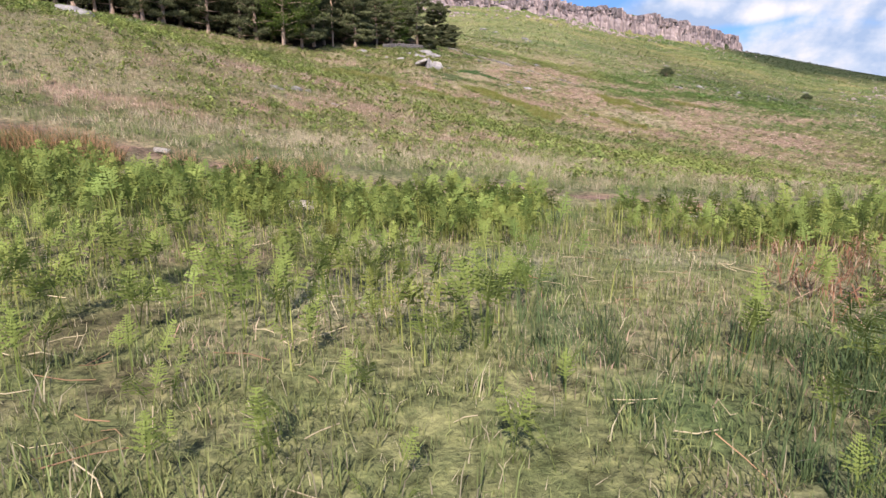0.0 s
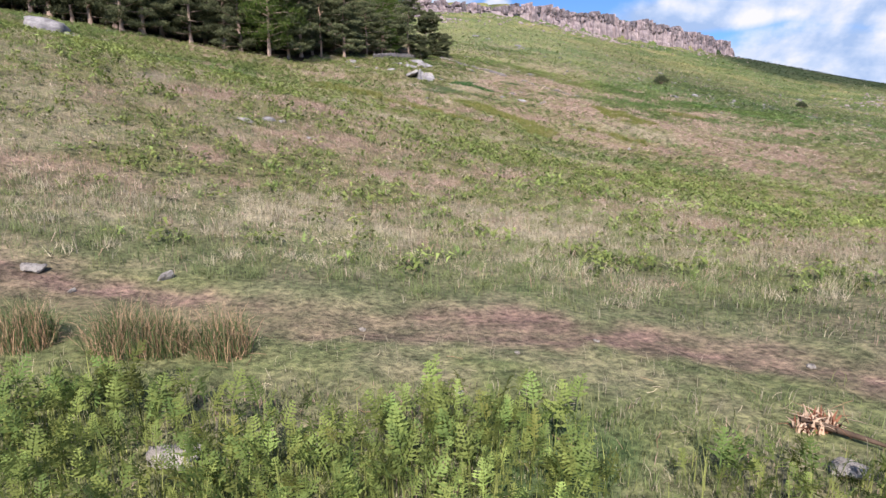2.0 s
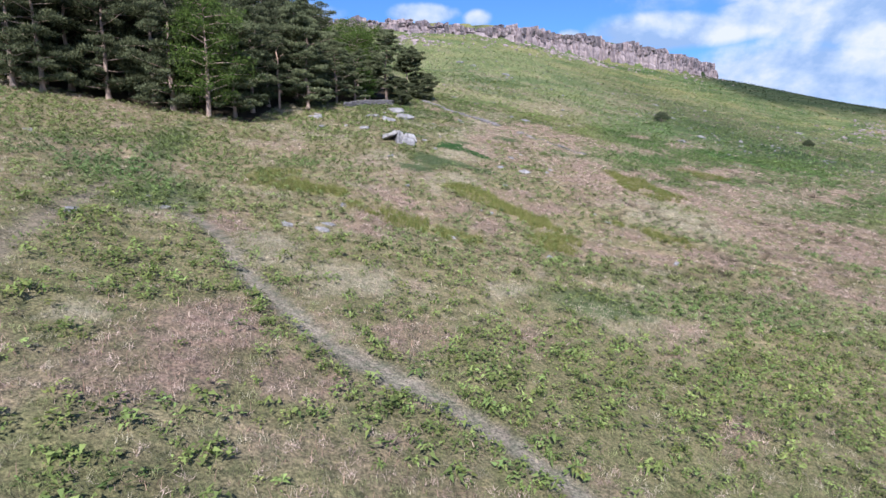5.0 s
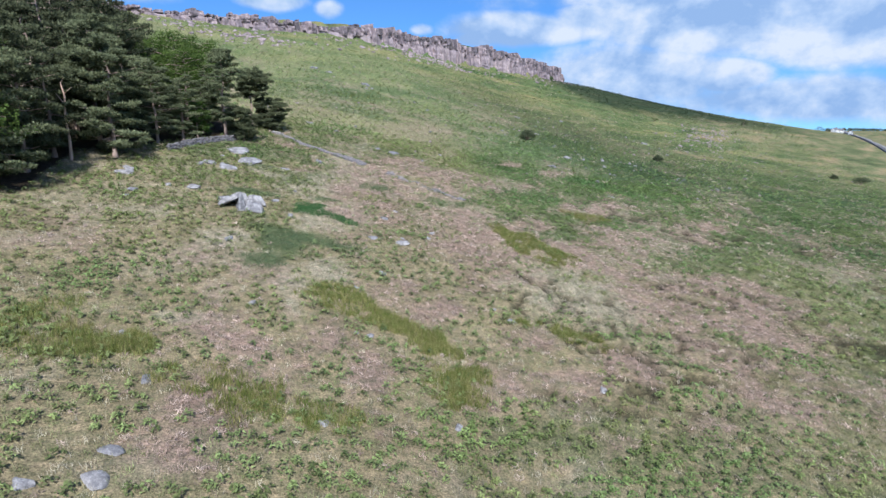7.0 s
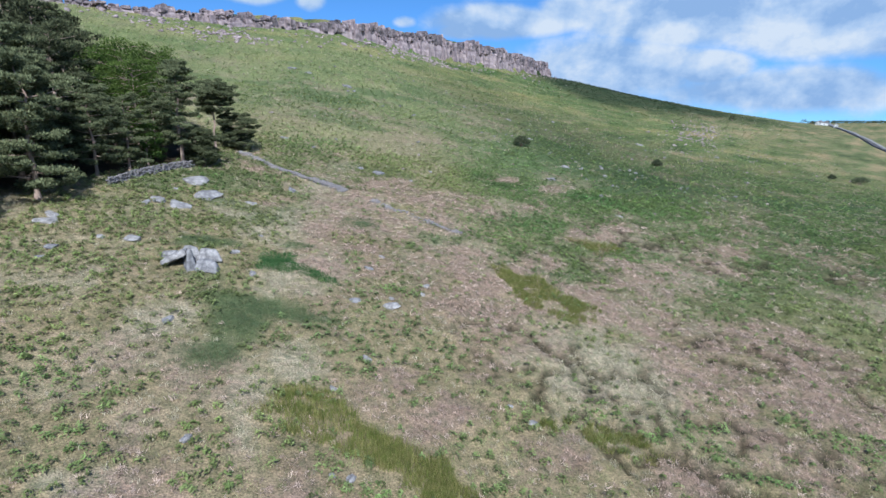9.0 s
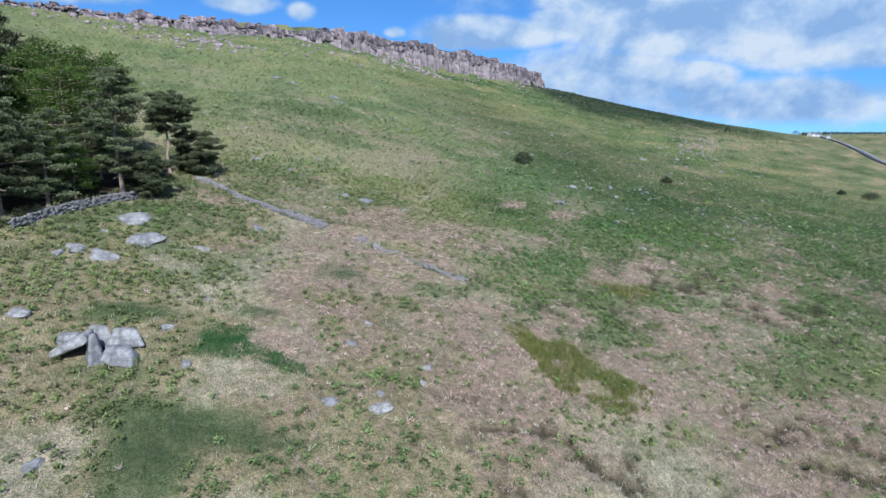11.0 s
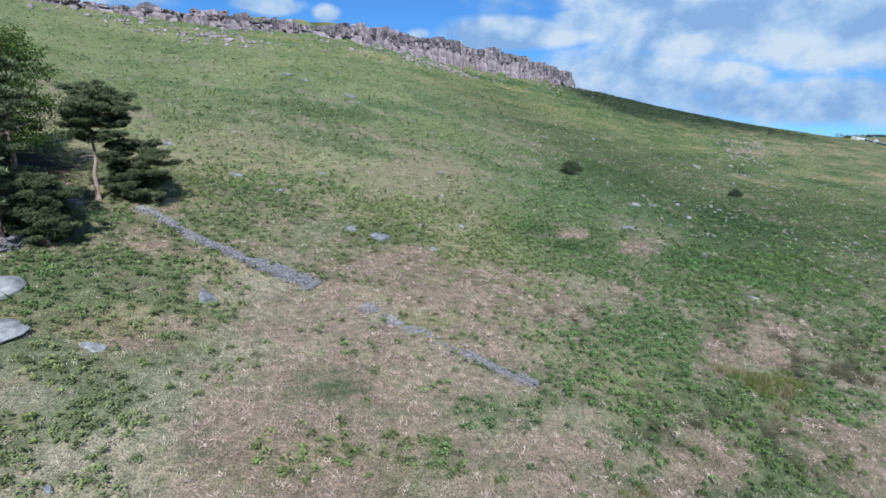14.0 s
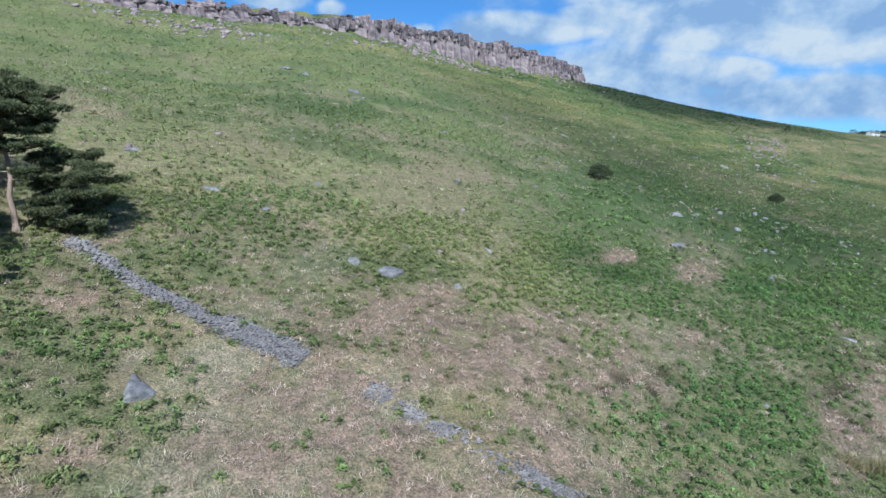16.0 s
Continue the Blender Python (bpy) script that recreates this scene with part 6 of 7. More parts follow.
def straw_mounds(x, y, each, radius, height, length, width, colour, upright):
    """Tumbled stalks heaped in a low mound, or a tussock of standing blades."""
    n = len(x) * each
    r = np.repeat(np.arange(len(x)), each)
    a, u = PR.uniform(0, 6.283, n), PR.random(n) ** 0.5
    z = land(x, y)[r] + height[r] * np.clip(1 - u * u, 0, 1) * PR.uniform(0.2, 1, n) * (1 - upright)
    c = np.c_[x[r] + np.cos(a) * u * radius[r], y[r] + np.sin(a) * u * radius[r], z]
    b, e = PR.uniform(0, 6.283, n), np.abs(PR.normal(0.25 + 0.75 * upright, 0.25, n))
    way = np.c_[np.cos(b) * np.cos(e), np.sin(b) * np.cos(e), np.sin(e)] * (length[r] * PR.uniform(0.5, 1.2, n))[:, None]
    side = np.c_[-np.sin(b), np.cos(b), PR.normal(0, 0.4, n)] * (width[r] * 0.5)[:, None]
    vs = np.stack([c - side, c + side, c + way], 1).reshape(-1, 3)
    col = colour[r] * PR.uniform(0.6, 1.25, (n, 1))
    return vs, np.arange(n * 3).reshape(-1, 3), np.repeat(col, 3, 0)


def near_stone(x, y):
    """Places taken up by walls and boulders."""
    taken = np.zeros(len(x), bool)
    for line in WALL_LINES:
        for (x0, y0), (x1, y1) in zip(line, line[1:]):
            ux, uy = x1 - x0, y1 - y0
            q = np.clip(((x - x0) * ux + (y - y0) * uy) / (ux * ux + uy * uy), 0, 1)
            taken |= np.hypot(x - x0 - q * ux, y - y0 - q * uy) < 0.5 + 0.25 * np.sin(x * 1.7) * np.cos(y * 1.3)
    for bx, by, w in BOULDERS_LOW + BOULDERS_HIGH + [(-2.4, 106.8, 4.6)]:
        taken |= np.hypot(x - bx, y - by) < w * 0.42
    return taken


def growth():
    """What covers the slope: clumps of bracken, heaps of last year's stalks and pale tussocks, each where it grows."""
    green, dry = [], []
    for y0, y1, gap, grow in ((14.2, 30, 0.42, 0.5), (30, 62, 0.55, 0.75), (62, 100, 0.64, 0.92), (100, 165, 0.6, 0.9), (165, 235, 1.3, 1.45), (235, 420, 2.6, 2.6), (420, 760, 5.5, 5.0)):
        x, y = jittered(y0, y1, gap)
        far_side = (x > 62) & (y < 200)
        keep = ~(far_side & (PR.random(len(x)) < 0.5)) & (y < edge_line(x) - 4)
        dead, straw, lush_shade, soil, heather_shade = covers(x, y)
        keep &= (PR.random(len(x)) > 1.15 * bare(x, y)) & (in_wood(x, y) < 0.8)
        keep &= ~near_stone(x, y) & (PR.random(len(x)) > cracks(x, y))
        lawn = blobs(x, y, LAWNS, 0.3, 2.0, 39)
        keep &= PR.random(len(x)) > lawn
        x, y, dead, straw, lush_shade, heather_shade = (q[keep] for q in (x, y, dead, straw, lush_shade, heather_shade))
        n = len(x)
        k = grow * np.where((x > 62) & (y < 200), 1.35, 1.0)
        fine = fbm(x / 2.6, y / 2.6, 171, 3)
        share = green_share(x, y)
        verge = smooth(np.abs(trail_y(x) - 1.5 - y), 1.4, 0.7) * (np.abs(x) < 10) * (y < 60)
        ferny = blobs(x, y, BRACKEN_PATCHES, 0.5, 4.0, 44)
        p_green = np.clip(0.31 + 0.2 * share + 0.55 * fine + 0.3 * lush_shade + verge + 0.5 * ferny - 0.62 * dead - 0.3 * straw, 0.05, 0.95)
        p_dead = np.clip(0.1 + 1.15 * dead - 0.4 * straw, 0.04, 1)
        t = PR.random(n)
        is_green = (t < p_green) | (PR.random(n) < heather_shade)
        is_dead = ~is_green & (PR.random(n) < p_dead)
        is_straw = ~is_green & ~is_dead
        i = np.nonzero(is_green)[0]
        if y0 >= 62:
            each = 28 if y0 < 160 else 14 if y0 < 230 else 7
            tone = (np.array((0.19, 0.228, 0.088)) if y0 < 160 else np.array((0.20, 0.24, 0.092))) * (1 - 0.2 * lush_shade[i, None]) + np.array((0.05, 0.02, 0.005)) * fbm(x[i] / 12, y[i] / 12, 175, 2)[:, None]
            sward = smooth(x[i] - 0.3 * (y[i] - 120), 60, 0) * smooth(y[i], 112, 150)
            tone = (tone * 1.1 + np.array((-0.006, 0.012, -0.004)) * ferny[i, None]) * (1 + 0.1 * sward[:, None]) * (1 - np.array((0.2, 0.1, 0.16)) * darker_east(x[i], y[i])[:, None]) * PR.uniform(0.62, 1.38, (len(i), 1)) * (1 - heather_shade[i, None]) + 1.3 * C_HEATHER_SHADE * heather_shade[i, None]
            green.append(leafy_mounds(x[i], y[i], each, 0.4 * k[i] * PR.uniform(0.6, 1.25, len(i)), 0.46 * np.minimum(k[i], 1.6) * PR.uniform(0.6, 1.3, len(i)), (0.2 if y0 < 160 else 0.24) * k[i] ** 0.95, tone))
        else:
            tone = fern_colour(len(i), (0.2, 0.243, 0.078)) * PR.uniform(0.75, 1.25, (len(i), 1))
            few = i[PR.random(len(i)) < 0.45]
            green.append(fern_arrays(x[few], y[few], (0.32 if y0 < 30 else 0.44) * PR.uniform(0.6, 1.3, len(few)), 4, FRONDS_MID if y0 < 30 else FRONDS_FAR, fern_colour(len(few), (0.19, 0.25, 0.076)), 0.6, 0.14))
            size = (0.25 if y0 < 30 else 0.4) * PR.uniform(0.5, 1.4, len(i))
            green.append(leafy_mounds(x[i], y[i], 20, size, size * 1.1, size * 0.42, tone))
        i = np.nonzero(is_dead)[0]
        each = 25 if y0 < 160 else 10 if y0 < 230 else 5
        thin = 0.5 if y0 < 60 else 0.74 if y0 < 160 else 1.1
        tone = np.where(PR.random((len(i), 1)) < 0.5, np.array((0.56, 0.43, 0.36)), np.array((0.43, 0.313, 0.255))) * PR.uniform(0.6, 1.2, (len(i), 1)) * (0.92 if y0 < 60 else 0.97 if y0 < 100 else 1.08 if y0 < 160 else 0.85)
        dry.append(straw_mounds(x[i], y[i], each, 0.3 * k[i], 0.5 * np.minimum(k[i], 1.5) * PR.uniform(0.3, 1.3, len(i)), 0.36 * k[i], 0.042 * thin * k[i] ** 1.3, tone, 0.4))
        i = np.nonzero(is_straw)[0]
        tone = np.where(PR.random((len(i), 1)) < 0.42 + 0.5 * straw[i, None], C_STRAW * 1.05, np.array((0.25, 0.262, 0.12))) * PR.uniform(0.55, 1.4, (len(i), 1))
        dry.append(straw_mounds(x[i], y[i], each, 0.34 * k[i], 0.2 * np.minimum(k[i], 1.5), 0.36 * k[i] ** 0.8, 0.034 * thin * k[i] ** 1.3, tone, 0.8))
    return join(green), join(dry)


GREEN_GROWTH, DRY_GROWTH = growth()
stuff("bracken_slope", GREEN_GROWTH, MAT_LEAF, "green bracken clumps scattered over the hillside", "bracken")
stuff("dead_bracken_heaps", DRY_GROWTH, MAT_DRY, "tumbled pinkish-brown bracken stalks and pale grass tussocks", "dead bracken")


# --- last year's dead bracken: pale broken stalks lying every way over brown litter
def dead_stalks():
    out = []
    for y0, y1, count, ln, w in ((0.9, 10, 1300, 0.30, 0.008), (13, 34, 26000, 0.36, 0.011), (33, 62, 26000, 0.42, 0.02)):
        x, y = fan(y0, y1, count, 0.8)
        keep = (PR.random(len(x)) < 0.12 + 1.2 * covers(x, y)[0]) & (PR.random(len(x)) > np.maximum(bare(x, y), by_track(x, y)))
        x, y = x[keep], y[keep]
        n = len(x)
        col = np.where(PR.random((n, 1)) < 0.35, np.array((0.50, 0.39, 0.31)), np.array((0.33, 0.215, 0.165))) * PR.uniform(0.7, 1.25, (n, 1))
        h = ln * PR.uniform(0.35, 1.0, n)
        out.append(blades(x, y, h, np.full(n, w), col, np.where(PR.random(n) < 0.5, 0.5, 1.6)))
    return join(out)


stuff("dead_bracken", dead_stalks(), MAT_DRY, "broken pinkish-brown dead bracken stalks and litter", "dead bracken")

# --- broken pale stalks lying in the turf near the start
def lying_sticks(count):
    y = 1.2 + 9 * PR.random(count) ** 0.9
    x = PR.uniform(-1, 1, count) * (1.2 + 0.8 * y)
    z = land(x, y) + PR.uniform(0.02, 0.09, count)
    a, p, ln, w = PR.uniform(0, 6.283, count), PR.normal(0, 0.22, count), PR.uniform(0.1, 0.32, count), PR.uniform(0.004, 0.008, count)
    way = np.c_[np.cos(a) * np.cos(p), np.sin(a) * np.cos(p), np.sin(p)] * ln[:, None] / 2
    side, up = np.c_[-np.sin(a), np.cos(a), 0 * a] * w[:, None] / 2, np.c_[0 * a, 0 * a, w / 2]
    c = np.c_[x, y, z]
    kink = c + np.c_[PR.normal(0, 0.02, (count, 2)), PR.normal(0, 0.01, count)]
    ring = [p0 + q for p0 in (c - way, kink, c + way) for q in (side, up, -side, -up)]
    vs = np.stack(ring, 1).reshape(-1, 3)
    k = np.arange(count)[:, None] * 12
    ts = np.concatenate([np.concatenate([k + (r + q, r + (q + 1) % 4, r + 4 + (q + 1) % 4), k + (r + q, r + 4 + (q + 1) % 4, r + 4 + q)]) for r in (0, 4) for q in range(4)])
    col = np.where(PR.random((count, 1)) < 0.5, np.array((0.5, 0.42, 0.29)), np.array((0.30, 0.19, 0.12))) * PR.uniform(0.7, 1.2, (count, 1))
    return vs, ts, np.repeat(col, 12, 0)


stuff("fallen_stalks", lying_sticks(420), MAT_DRY, "pale broken bracken stalks lying in the turf", "dead stalks")


# --- beds of rushes on the slope
def rush_bed():
    beds = [bed(cx, cy, 1.25 * rx, 1.25 * ry, turn, int(160 * rx * ry)) for cx, cy, rx, ry, turn in OLIVE_MAP] + [bed(-10, 76, 4, 2.6, 20, 420), bed(-1, 71, 3.5, 2.2, 0, 360), bed(3.5, 69.5, 3, 1.5, 0, 220), bed(-13.5, 79, 3, 3.5, 0, 320)]
    x, y = (np.concatenate(q) for q in zip(*beds))
    n = len(x)
    col = np.where(PR.random((n, 1)) < 0.6, np.array((0.165, 0.19, 0.052)), np.array((0.30, 0.27, 0.11))) * PR.uniform(0.8, 1.2, (n, 1))
    keep = fbm(x / 1.8, y / 1.8, 151, 3) + PR.normal(0, 0.15, n) > -0.08
    x, y, col = x[keep], y[keep], col[keep]
    n = len(x)
    return tussocks(x, y, 11, PR.uniform(0.35, 0.7, n), np.full(n, 0.035), np.full(n, 0.14), col, 0.35)


stuff("rush_bed", rush_bed(), MAT_LEAF, "olive-green bed of rushes on damp ground", "rushes")


def bilberry_bed():
    x, y = (np.concatenate(q) for q in zip(bed(5.0, 108.2, 2.3, 2.5, -10, 900), bed(8.2, 106.0, 2.6, 1.0, -40, 420)))
    n = len(x)
    col = np.array((0.075, 0.15, 0.055)) * PR.uniform(0.75, 1.25, (n, 1))
    return tussocks(x, y, 9, PR.uniform(0.2, 0.34, n), np.full(n, 0.03), np.full(n, 0.2), col, 0.8)


stuff("bilberry_bed", bilberry_bed(), MAT_LEAF, "dark vivid green bilberry patch in the grass", "bilberry")

# --- puffs of pale moor grass above the path
def grass_puffs():
    x, y = (np.concatenate(q) for q in zip(scatter(-5, 9, 16.5, 26, 380), scatter(-12, 12, 12.8, 17, 420), scatter(-0.9, 0.6, 5.2, 6.8, 8), scatter(-3, 6, 26, 30, 50)))
    n = len(x)
    pale = 0.3 + 0.6 * covers(x, y)[1] - 0.2 * meadow(x, y)
    col = np.where(PR.random((n, 1)) < pale[:, None], C_STRAW, np.array((0.17, 0.2, 0.09))) * PR.uniform(0.75, 1.2, (n, 1))
    return tussocks(x, y, 46, PR.uniform(0.2, 0.36, n), np.full(n, 0.012), PR.uniform(0.08, 0.16, n), col, 0.9)


stuff("grass_puffs", grass_puffs(), MAT_DRY, "rounded pale straw-coloured tussocks of moor grass", "grass tussocks")

# --- close-cropped dark grass on damp flats
def damp_grass():
    x, y = (np.concatenate(q) for q in zip(bed(0, 91.5, 2.8, 1.9, 10, 620), bed(3.8, 99.3, 3.0, 1.8, 0, 650), bed(1.6, 97.6, 2.3, 4.0, 0, 1150), bed(6.4, 98.3, 2.3, 1.2, -10, 330), bed(15.5, 122, 3.2, 1.9, 30, 700), bed(-1, 112, 3.2, 1.0, 0, 360), bed(7.3, 113, 1.9, 0.8, 0, 200), bed(9, 97.8, 2.2, 1.0, 0, 260)))
    n = len(x)
    col = np.where(PR.random((n, 1)) < 0.7, np.array((0.125, 0.17, 0.085)), np.array((0.19, 0.2, 0.11))) * PR.uniform(0.8, 1.2, (n, 1))
    return tussocks(x, y, 8, PR.uniform(0.12, 0.22, n), np.full(n, 0.035), np.full(n, 0.22), col, 0.9)


stuff("damp_grass", damp_grass(), MAT_LEAF, "fine dark grey-green grass on damp flats", "grass")

# --- single bracken plants close to the start of the flight
FROND_MESHES = []
for k, (v, t) in enumerate(FRONDS):
    # near fronds carry the same painted light, darker at the foot
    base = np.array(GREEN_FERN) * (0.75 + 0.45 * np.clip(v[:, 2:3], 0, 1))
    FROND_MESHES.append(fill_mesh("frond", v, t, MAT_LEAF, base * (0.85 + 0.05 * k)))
pr6 = random.Random(8)
# x, y, height, fronds
NEAR_FERNS = [
    (2.4, 1.75, 0.4, 5), (2.9, 2.1, 0.45, 5), (3.3, 2.8, 0.5, 6), (1.9, 1.5, 0.35, 4), (2.2, 2.6, 0.4, 4), (3.9, 3.6, 0.5, 6), (3.6, 2.4, 0.5, 5),
    (-1.9, 3.3, 0.5, 5), (-2.5, 3.5, 0.55, 5), (-2.1, 2.7, 0.45, 4), (-0.6, 2.0, 0.35, 4), (-1.0, 1.9, 0.32, 3), (-0.3, 3.4, 0.5, 4), (-1.5, 3.9, 0.55, 4), (-0.5, 4.1, 0.5, 4),
    (-3.2, 3.9, 0.55, 5), (3.1, 3.3, 0.5, 5), (3.4, 3.9, 0.55, 5), (2.5, 2.5, 0.45, 4), (1.6, 2.2, 0.34, 3), (3.7, 4.6, 0.55, 5), (1.35, 1.8, 0.3, 3), (-1.4, 5.3, 0.5, 4), (-0.2, 5.0, 0.45, 3),
    (0.25, 3.3, 0.62, 6), (0.05, 3.0, 0.45, 4), (-0.35, 2.5, 0.38, 3), (0.55, 3.9, 0.5, 4), (0.3, 2.1, 0.34, 3), (-0.15, 1.75, 0.28, 2), (0.42, 2.0, 0.3, 2),
    (-0.75, 3.0, 0.45, 3), (-1.1, 3.6, 0.5, 4), (-1.7, 4.4, 0.62, 5), (-2.3, 4.2, 0.6, 5), (-2.8, 4.7, 0.62, 5), (-0.9, 4.6, 0.55, 4), (1.85, 3.2, 0.5, 4),
    (2.2, 2.9, 0.45, 3), (2.6, 3.4, 0.55, 4), (2.0, 2.3, 0.42, 3), (-1.3, 2.4, 0.35, 3), (-1.65, 2.8, 0.4, 3), (2.9, 4.2, 0.5, 4), (0.6, 2.7, 0.3, 2),
]
for x, y, h, count in NEAR_FERNS:
    plant = empty("bracken_plant", x, y, put_z(x, y) - 0.03)
    tagged(plant, "young green bracken plant with unrolling fronds in the turf", "bracken", "bracken plants by the start")
    for f in range(count + 1):
        s = h * pr6.uniform(0.75, 1.15)
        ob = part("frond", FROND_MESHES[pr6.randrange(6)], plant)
        ob.matrix_basis = pose(pr6.gauss(0, 0.07), pr6.gauss(0, 0.07), 0, 0, abs(pr6.gauss(0, 11)), pr6.uniform(0, 360)) @ Matrix.Scale(s, 4)

# --- pale rush tussocks along the path
for x, y, s in ((-6.9, 9.9, 1.15), (-6.4, 10.1, 1.25), (-5.8, 9.8, 0.95), (-4.5, 9.9, 0.95), (-3.4, 9.9, 1.1), (-3.0, 10.0, 0.9), (-2.35, 10.1, 1.0), (-7.6, 10.3, 0.9)):
    n = 1000
    r = PR.random(n) ** 0.6 * 0.34 * s
    a = PR.uniform(0, 6.283, n)
    rust = np.array((0.36, 0.21, 0.12)) if x < -5.5 else np.array((0.42, 0.28, 0.18))
    col = np.where(PR.random((n, 1)) < (0.6 if x < -5.5 else 0.42), rust, np.array((0.10, 0.135, 0.055)))
    bx, by = np.cos(a) * r, np.sin(a) * r
    vs, ts, cs = blades(bx, by, PR.uniform(0.25, 0.8, n) * s * (1 - 0.8 * r), np.full(n, 0.007), col, 0.7, np.full(n, -0.04))
    ob = new("rush_tussock", fill_mesh("rush_tussock", vs, ts, MAT_DRY, cs))
    ob.location = (x, y, put_z(x, y))
    tagged(ob, "rust-brown tussock of rushes beside the dirt path", "rush tussock", "rushes by the path")

# --- big brown rush clumps along the wet ditch on the lower slope
for x, y, s in ((48.6, 127.8, 1.3), (49.6, 127.2, 1.6), (50.9, 127.0, 1.7), (51.8, 125.8, 1.5), (52.6, 124.2, 1.6), (50.5, 122.6, 1.3), (53.9, 125.4, 1.2)):
    n = 220
    r = PR.random(n) ** 0.5 * 0.5 * s
    a = PR.uniform(0, 6.283, n)
    col = np.where(PR.random((n, 1)) < 0.6, np.array((0.30, 0.24, 0.14)), np.array((0.17, 0.18, 0.07)))
    vs, ts, cs = blades(np.cos(a) * r, np.sin(a) * r, PR.uniform(0.4, 0.6, n) * s, np.full(n, 0.03), col, 0.5, np.full(n, -0.1))
    ob = new("rush_tussock", fill_mesh("rush_tussock", vs, ts, MAT_DRY, cs))
    ob.location = (x, y, put_z(x, y))
    tagged(ob, "large brown clump of rushes beside a wet ditch", "rush tussock", "rushes by the ditch")

# ---------------------------------------------------------------- far along the moor: road, field wall and farm
MAT_ROAD = rock_material("pale_tarmac", (0.34, 0.33, 0.32), (0.26, 0.25, 0.24), 0.4)
MAT_LIME = rock_material("limewashed_wall", (0.80, 0.79, 0.76), (0.70, 0.69, 0.66), 0.5)
MAT_SLATE = rock_material("stone_slate", (0.20, 0.19, 0.19), (0.12, 0.115, 0.115), 1.0)
MAT_PANE, pane_nodes, pane_links, pane_b = material("dark_window_glass", 0.1, 0.5)
pane_b.inputs["Base Color"].default_value = (0.02, 0.025, 0.03, 1)
MAT_DOOR, door_nodes, door_links, door_b = material("dark_green_paint", 0.5, 0.4)
door_b.inputs["Base Color"].default_value = (0.03, 0.06, 0.04, 1)

ROAD_LINE = [(1010, 860), (885, 740), (773, 641), (711, 579), (652, 521), (596, 466), (540, 408), (480, 345)]


def along_line(line, step):
    out = []
    for (x0, y0), (x1, y1) in zip(line, line[1:]):
        n = max(1, int(math.hypot(x1 - x0, y1 - y0) / step))
        ux, uy = x1 - x0, y1 - y0
        ln = math.hypot(ux, uy)
        out += [(x0 + ux * k / n, y0 + uy * k / n, ux / ln, uy / ln) for k in range(n)]
    return out


def ribbon(name, line, offset, half, low, high, mat):
    """A strip with thickness that follows the ground beside a line."""
    vs, ts = [], []
    pts = along_line(line, 12)
    for k, (x, y, ux, uy) in enumerate(pts):
        for o in (offset - half, offset + half):
            px, py = x + uy * o, y - ux * o
            z = put_z(px, py)
            vs += [(px, py, z - low), (px, py, z + high)]
        if k:
            a, b = 4 * (k - 1), 4 * k
            for p, q in ((0, 1), (1, 3), (3, 2)):
                ts += [(a + p, a + q, b + q), (a + p, b + q, b + p)]
    return fill_mesh(name, vs, ts, mat)


tagged(new("road", ribbon("road", ROAD_LINE, 0, 2.6, 0.4, 0.5, MAT_ROAD)), "narrow pale moorland road far off", "road", kind="structure")
tagged(new("roadside_wall", ribbon("roadside_wall", ROAD_LINE, 7, 0.5, 0.5, 1.5, MAT_WALLSTONE)), "dark dry stone wall beside the moorland road", "dry stone wall", kind="structure")


def box(x0, x1, y0, y1, z0, z1):
    bm = bmesh.new()
    bmesh.ops.create_cube(bm, size=1.0)
    for v in bm.verts:
        v.co = Vector((x0 + (v.co.x + 0.5) * (x1 - x0), y0 + (v.co.y + 0.5) * (y1 - y0), z0 + (v.co.z + 0.5) * (z1 - z0)))
    return bm


def farmhouse(x, y, turn, w, d, h, label):
    ob = empty("farmhouse", x, y, put_z(x, y) - 0.3, turn)
    tagged(ob, label, "house", "farm buildings")
    ridge = h + d * 0.4
    bm = bmesh.new()
    loop = [(-d / 2, 0), (d / 2, 0), (d / 2, h), (0, ridge), (-d / 2, h)]
    ends = [[bm.verts.new((sx * w / 2, py, pz)) for py, pz in loop] for sx in (-1, 1)]
    bm.faces.new(ends[0][::-1])
    bm.faces.new(ends[1])
    for k in range(5):
        m = (k + 1) % 5
        bm.faces.new((ends[0][k], ends[0][m], ends[1][m], ends[1][k]))
    part("wall", mesh_from("wall", bm, MAT_LIME), ob)
    for s in (-1, 1):
        bm = bmesh.new()
        q = [(s * (d / 2 + 0.4), h - 0.3), (0, ridge + 0.02), (0, ridge + 0.27), (s * (d / 2 + 0.4), h - 0.05)]
        e = [[bm.verts.new((sx * (w / 2 + 0.3), py, pz)) for py, pz in q] for sx in (-1, 1)]
        bm.faces.new(e[0])
        bm.faces.new(e[1][::-1])
        for k in range(4):
            m = (k + 1) % 4
            bm.faces.new((e[0][k], e[1][k], e[1][m], e[0][m]))
        part("roof", mesh_from("roof", bm, MAT_SLATE), ob, "grey stone slate roof")
    part("chimney", mesh_from("chimney", box(w / 2 - 1.2, w / 2 - 0.3, -0.45, 0.45, ridge - 0.6, ridge + 1.3), MAT_WALLSTONE), ob)
    for k in (-1, 1):
        for z in (0.9, 3.1):
            part("window", mesh_from("window", box(k * w * 0.3 - 0.5, k * w * 0.3 + 0.5, -d / 2 - 0.06, -d / 2 + 0.05, z, z + 1.1), MAT_PANE), ob)
    part("door", mesh_from("door", box(-0.5, 0.5, -d / 2 - 0.08, -d / 2 + 0.05, 0.1, 2.1), MAT_DOOR), ob)
    return ob


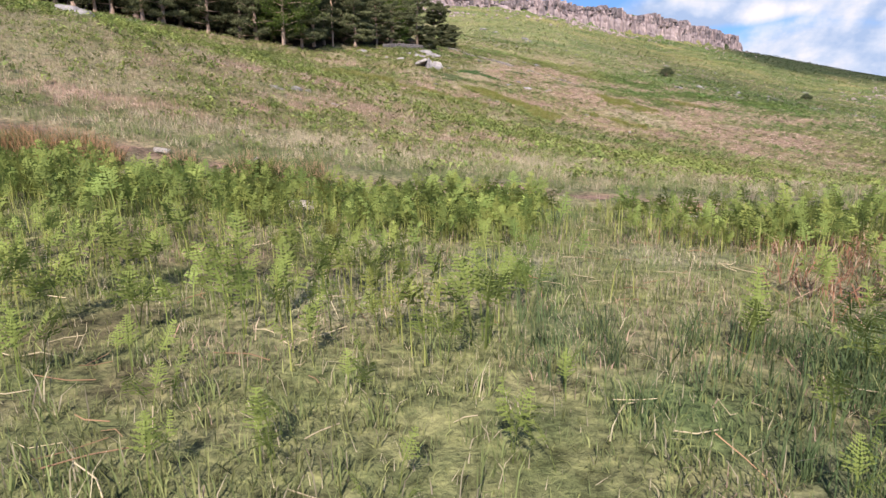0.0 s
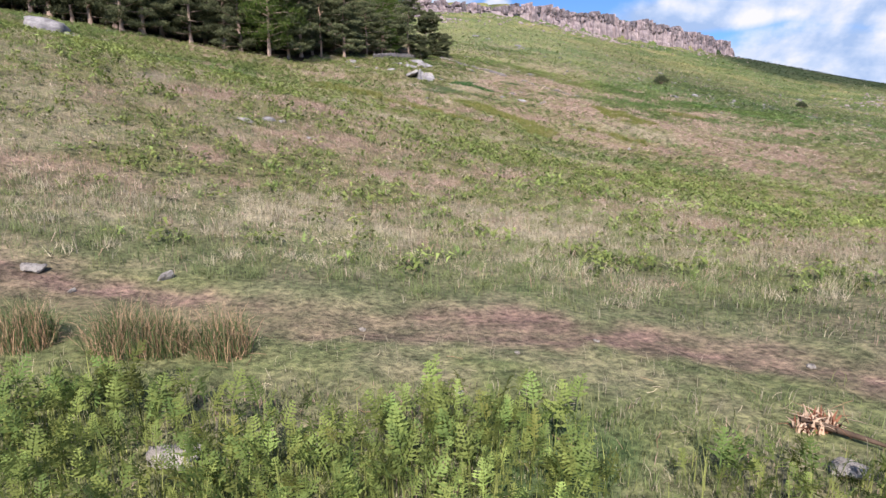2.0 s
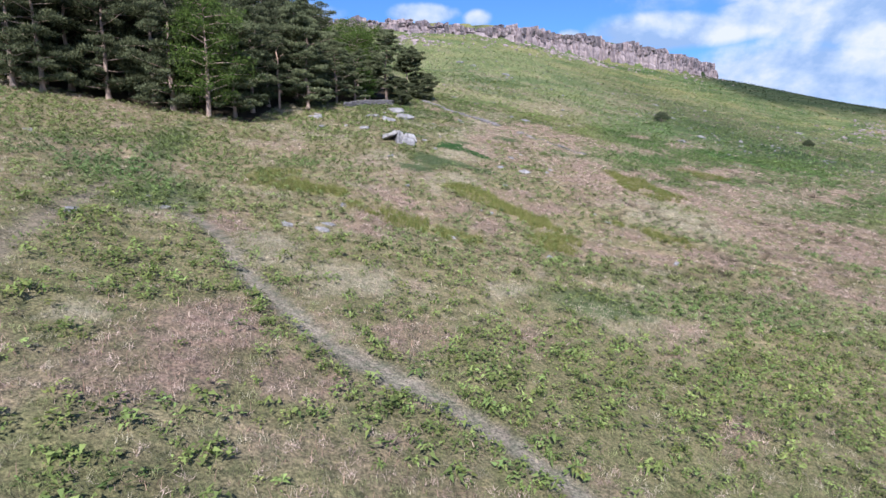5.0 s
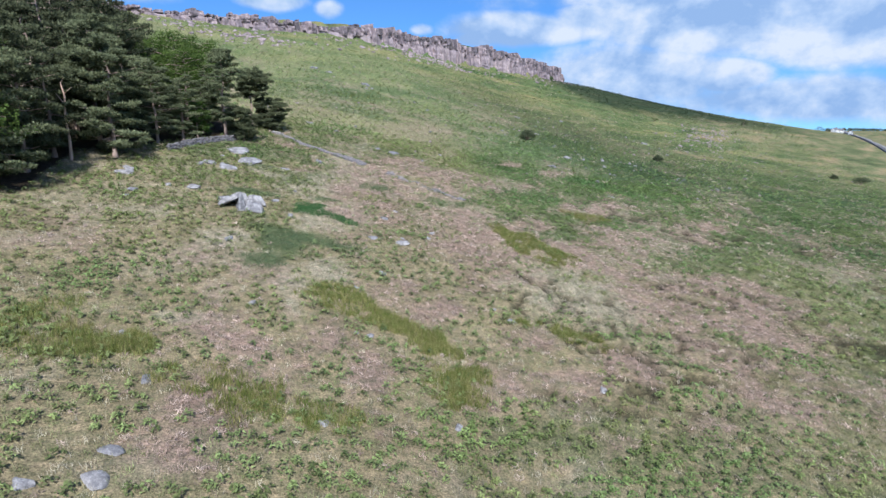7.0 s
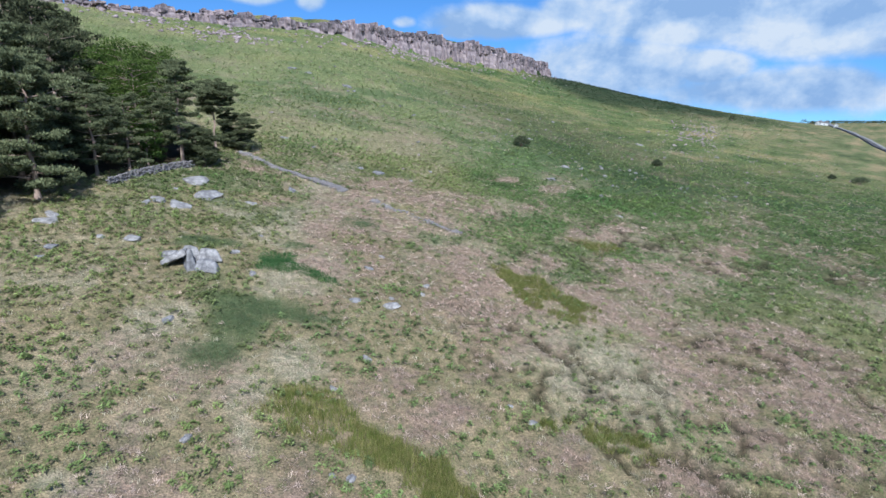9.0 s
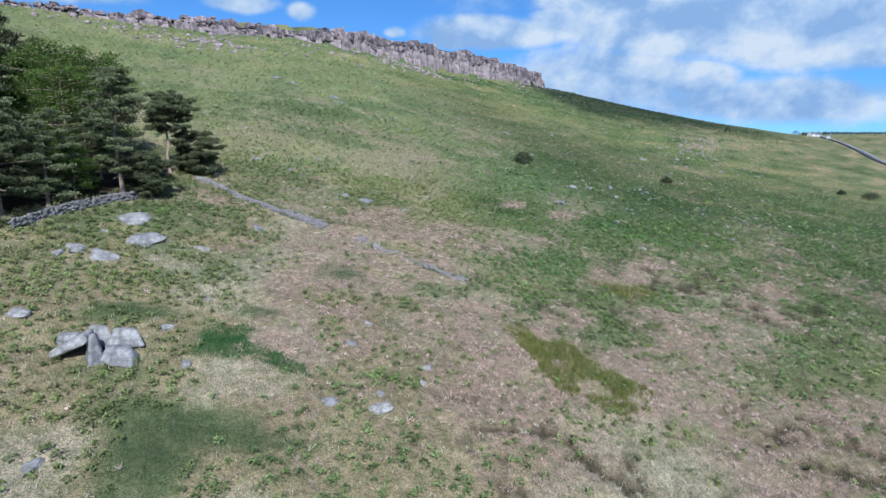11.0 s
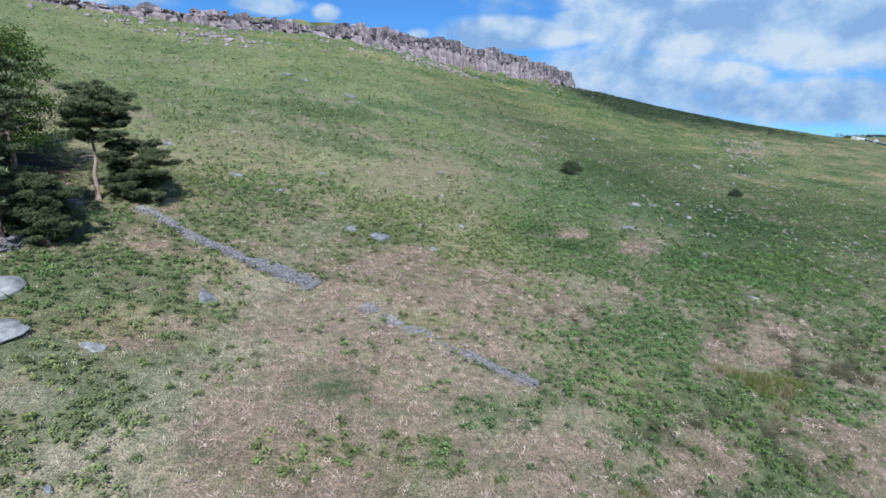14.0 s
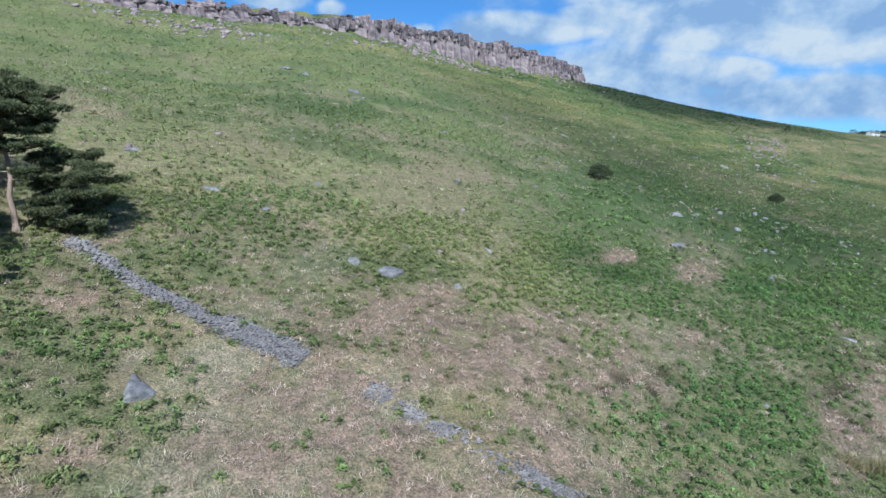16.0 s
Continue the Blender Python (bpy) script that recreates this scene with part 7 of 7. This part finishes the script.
farmhouse(868, 752, 20, 13, 7, 5.2, "small white limewashed farmhouse with slate roof, far off")
farmhouse(884, 756, -40, 9, 6, 4.6, "small white farm building beside the moorland road")
farmhouse(776, 652, 30, 6, 4.5, 4.2, "small white hut beside the moorland road")
bush(856, 770, 14, 8, 41, DK, LT, "dark clump of thorn trees sheltering the farm")
bush(880, 775, 12, 7, 42, DK, LT, "dark clump of thorn trees sheltering the farm")


def shelter_belt():
    """A thin far-off plantation along the skyline behind the farm."""
    rng9, pr9 = np.random.default_rng(61), random.Random(61)
    centres, radii = [], []
    for k in range(130):
        q = k / 129
        x, y = 905 + 420 * q + pr9.uniform(-6, 6), 800 + 120 * q + pr9.uniform(-8, 8)
        r = pr9.uniform(2.2, 3.6)
        centres.append((x, y, put_z(x, y) + r * 0.7))
        radii.append(r)
    return tufts(centres, radii, 0.8, 60, 1.3, 0.7, rng9, DK, LT, 0.4)


stuff("shelter_belt", shelter_belt(), MAT_LEAF, "thin dark plantation along the far skyline", "woodland")


# --- an uprooted clump of old bracken lying beside the path
clump = empty("uprooted_clump", 3.93, 8.8, put_z(3.93, 8.8), 20)
tagged(clump, "uprooted withered bracken clump with a dark root beside the path", "dead bracken")
n = 150
r, a = PR.random(n) ** 0.5, PR.uniform(0, 6.283, n)
col = np.where(PR.random((n, 1)) < 0.55, np.array((0.55, 0.40, 0.30)), np.array((0.24, 0.11, 0.07)))
vs, ts, cs = blades(np.cos(a) * r * 0.26, np.sin(a) * r * 0.12, PR.uniform(0.05, 0.2, n), np.full(n, 0.03), col, 1.0, np.full(n, -0.01))
part("withered_fronds", fill_mesh("withered_fronds", vs, ts, MAT_DRY, cs), clump)
rv, rt = tube([(-0.2, 0.02, 0.12), (0.0, -0.1, 0.06), (0.2, -0.4, 0.03), (0.34, -0.7, 0.01)], [0.03, 0.035, 0.025, 0.008], 7)
part("root", fill_mesh("root", rv, rt, bark_material("dark_root", (0.05, 0.035, 0.025), (0.13, 0.09, 0.065)), None, True), clump, "dark earthy root")
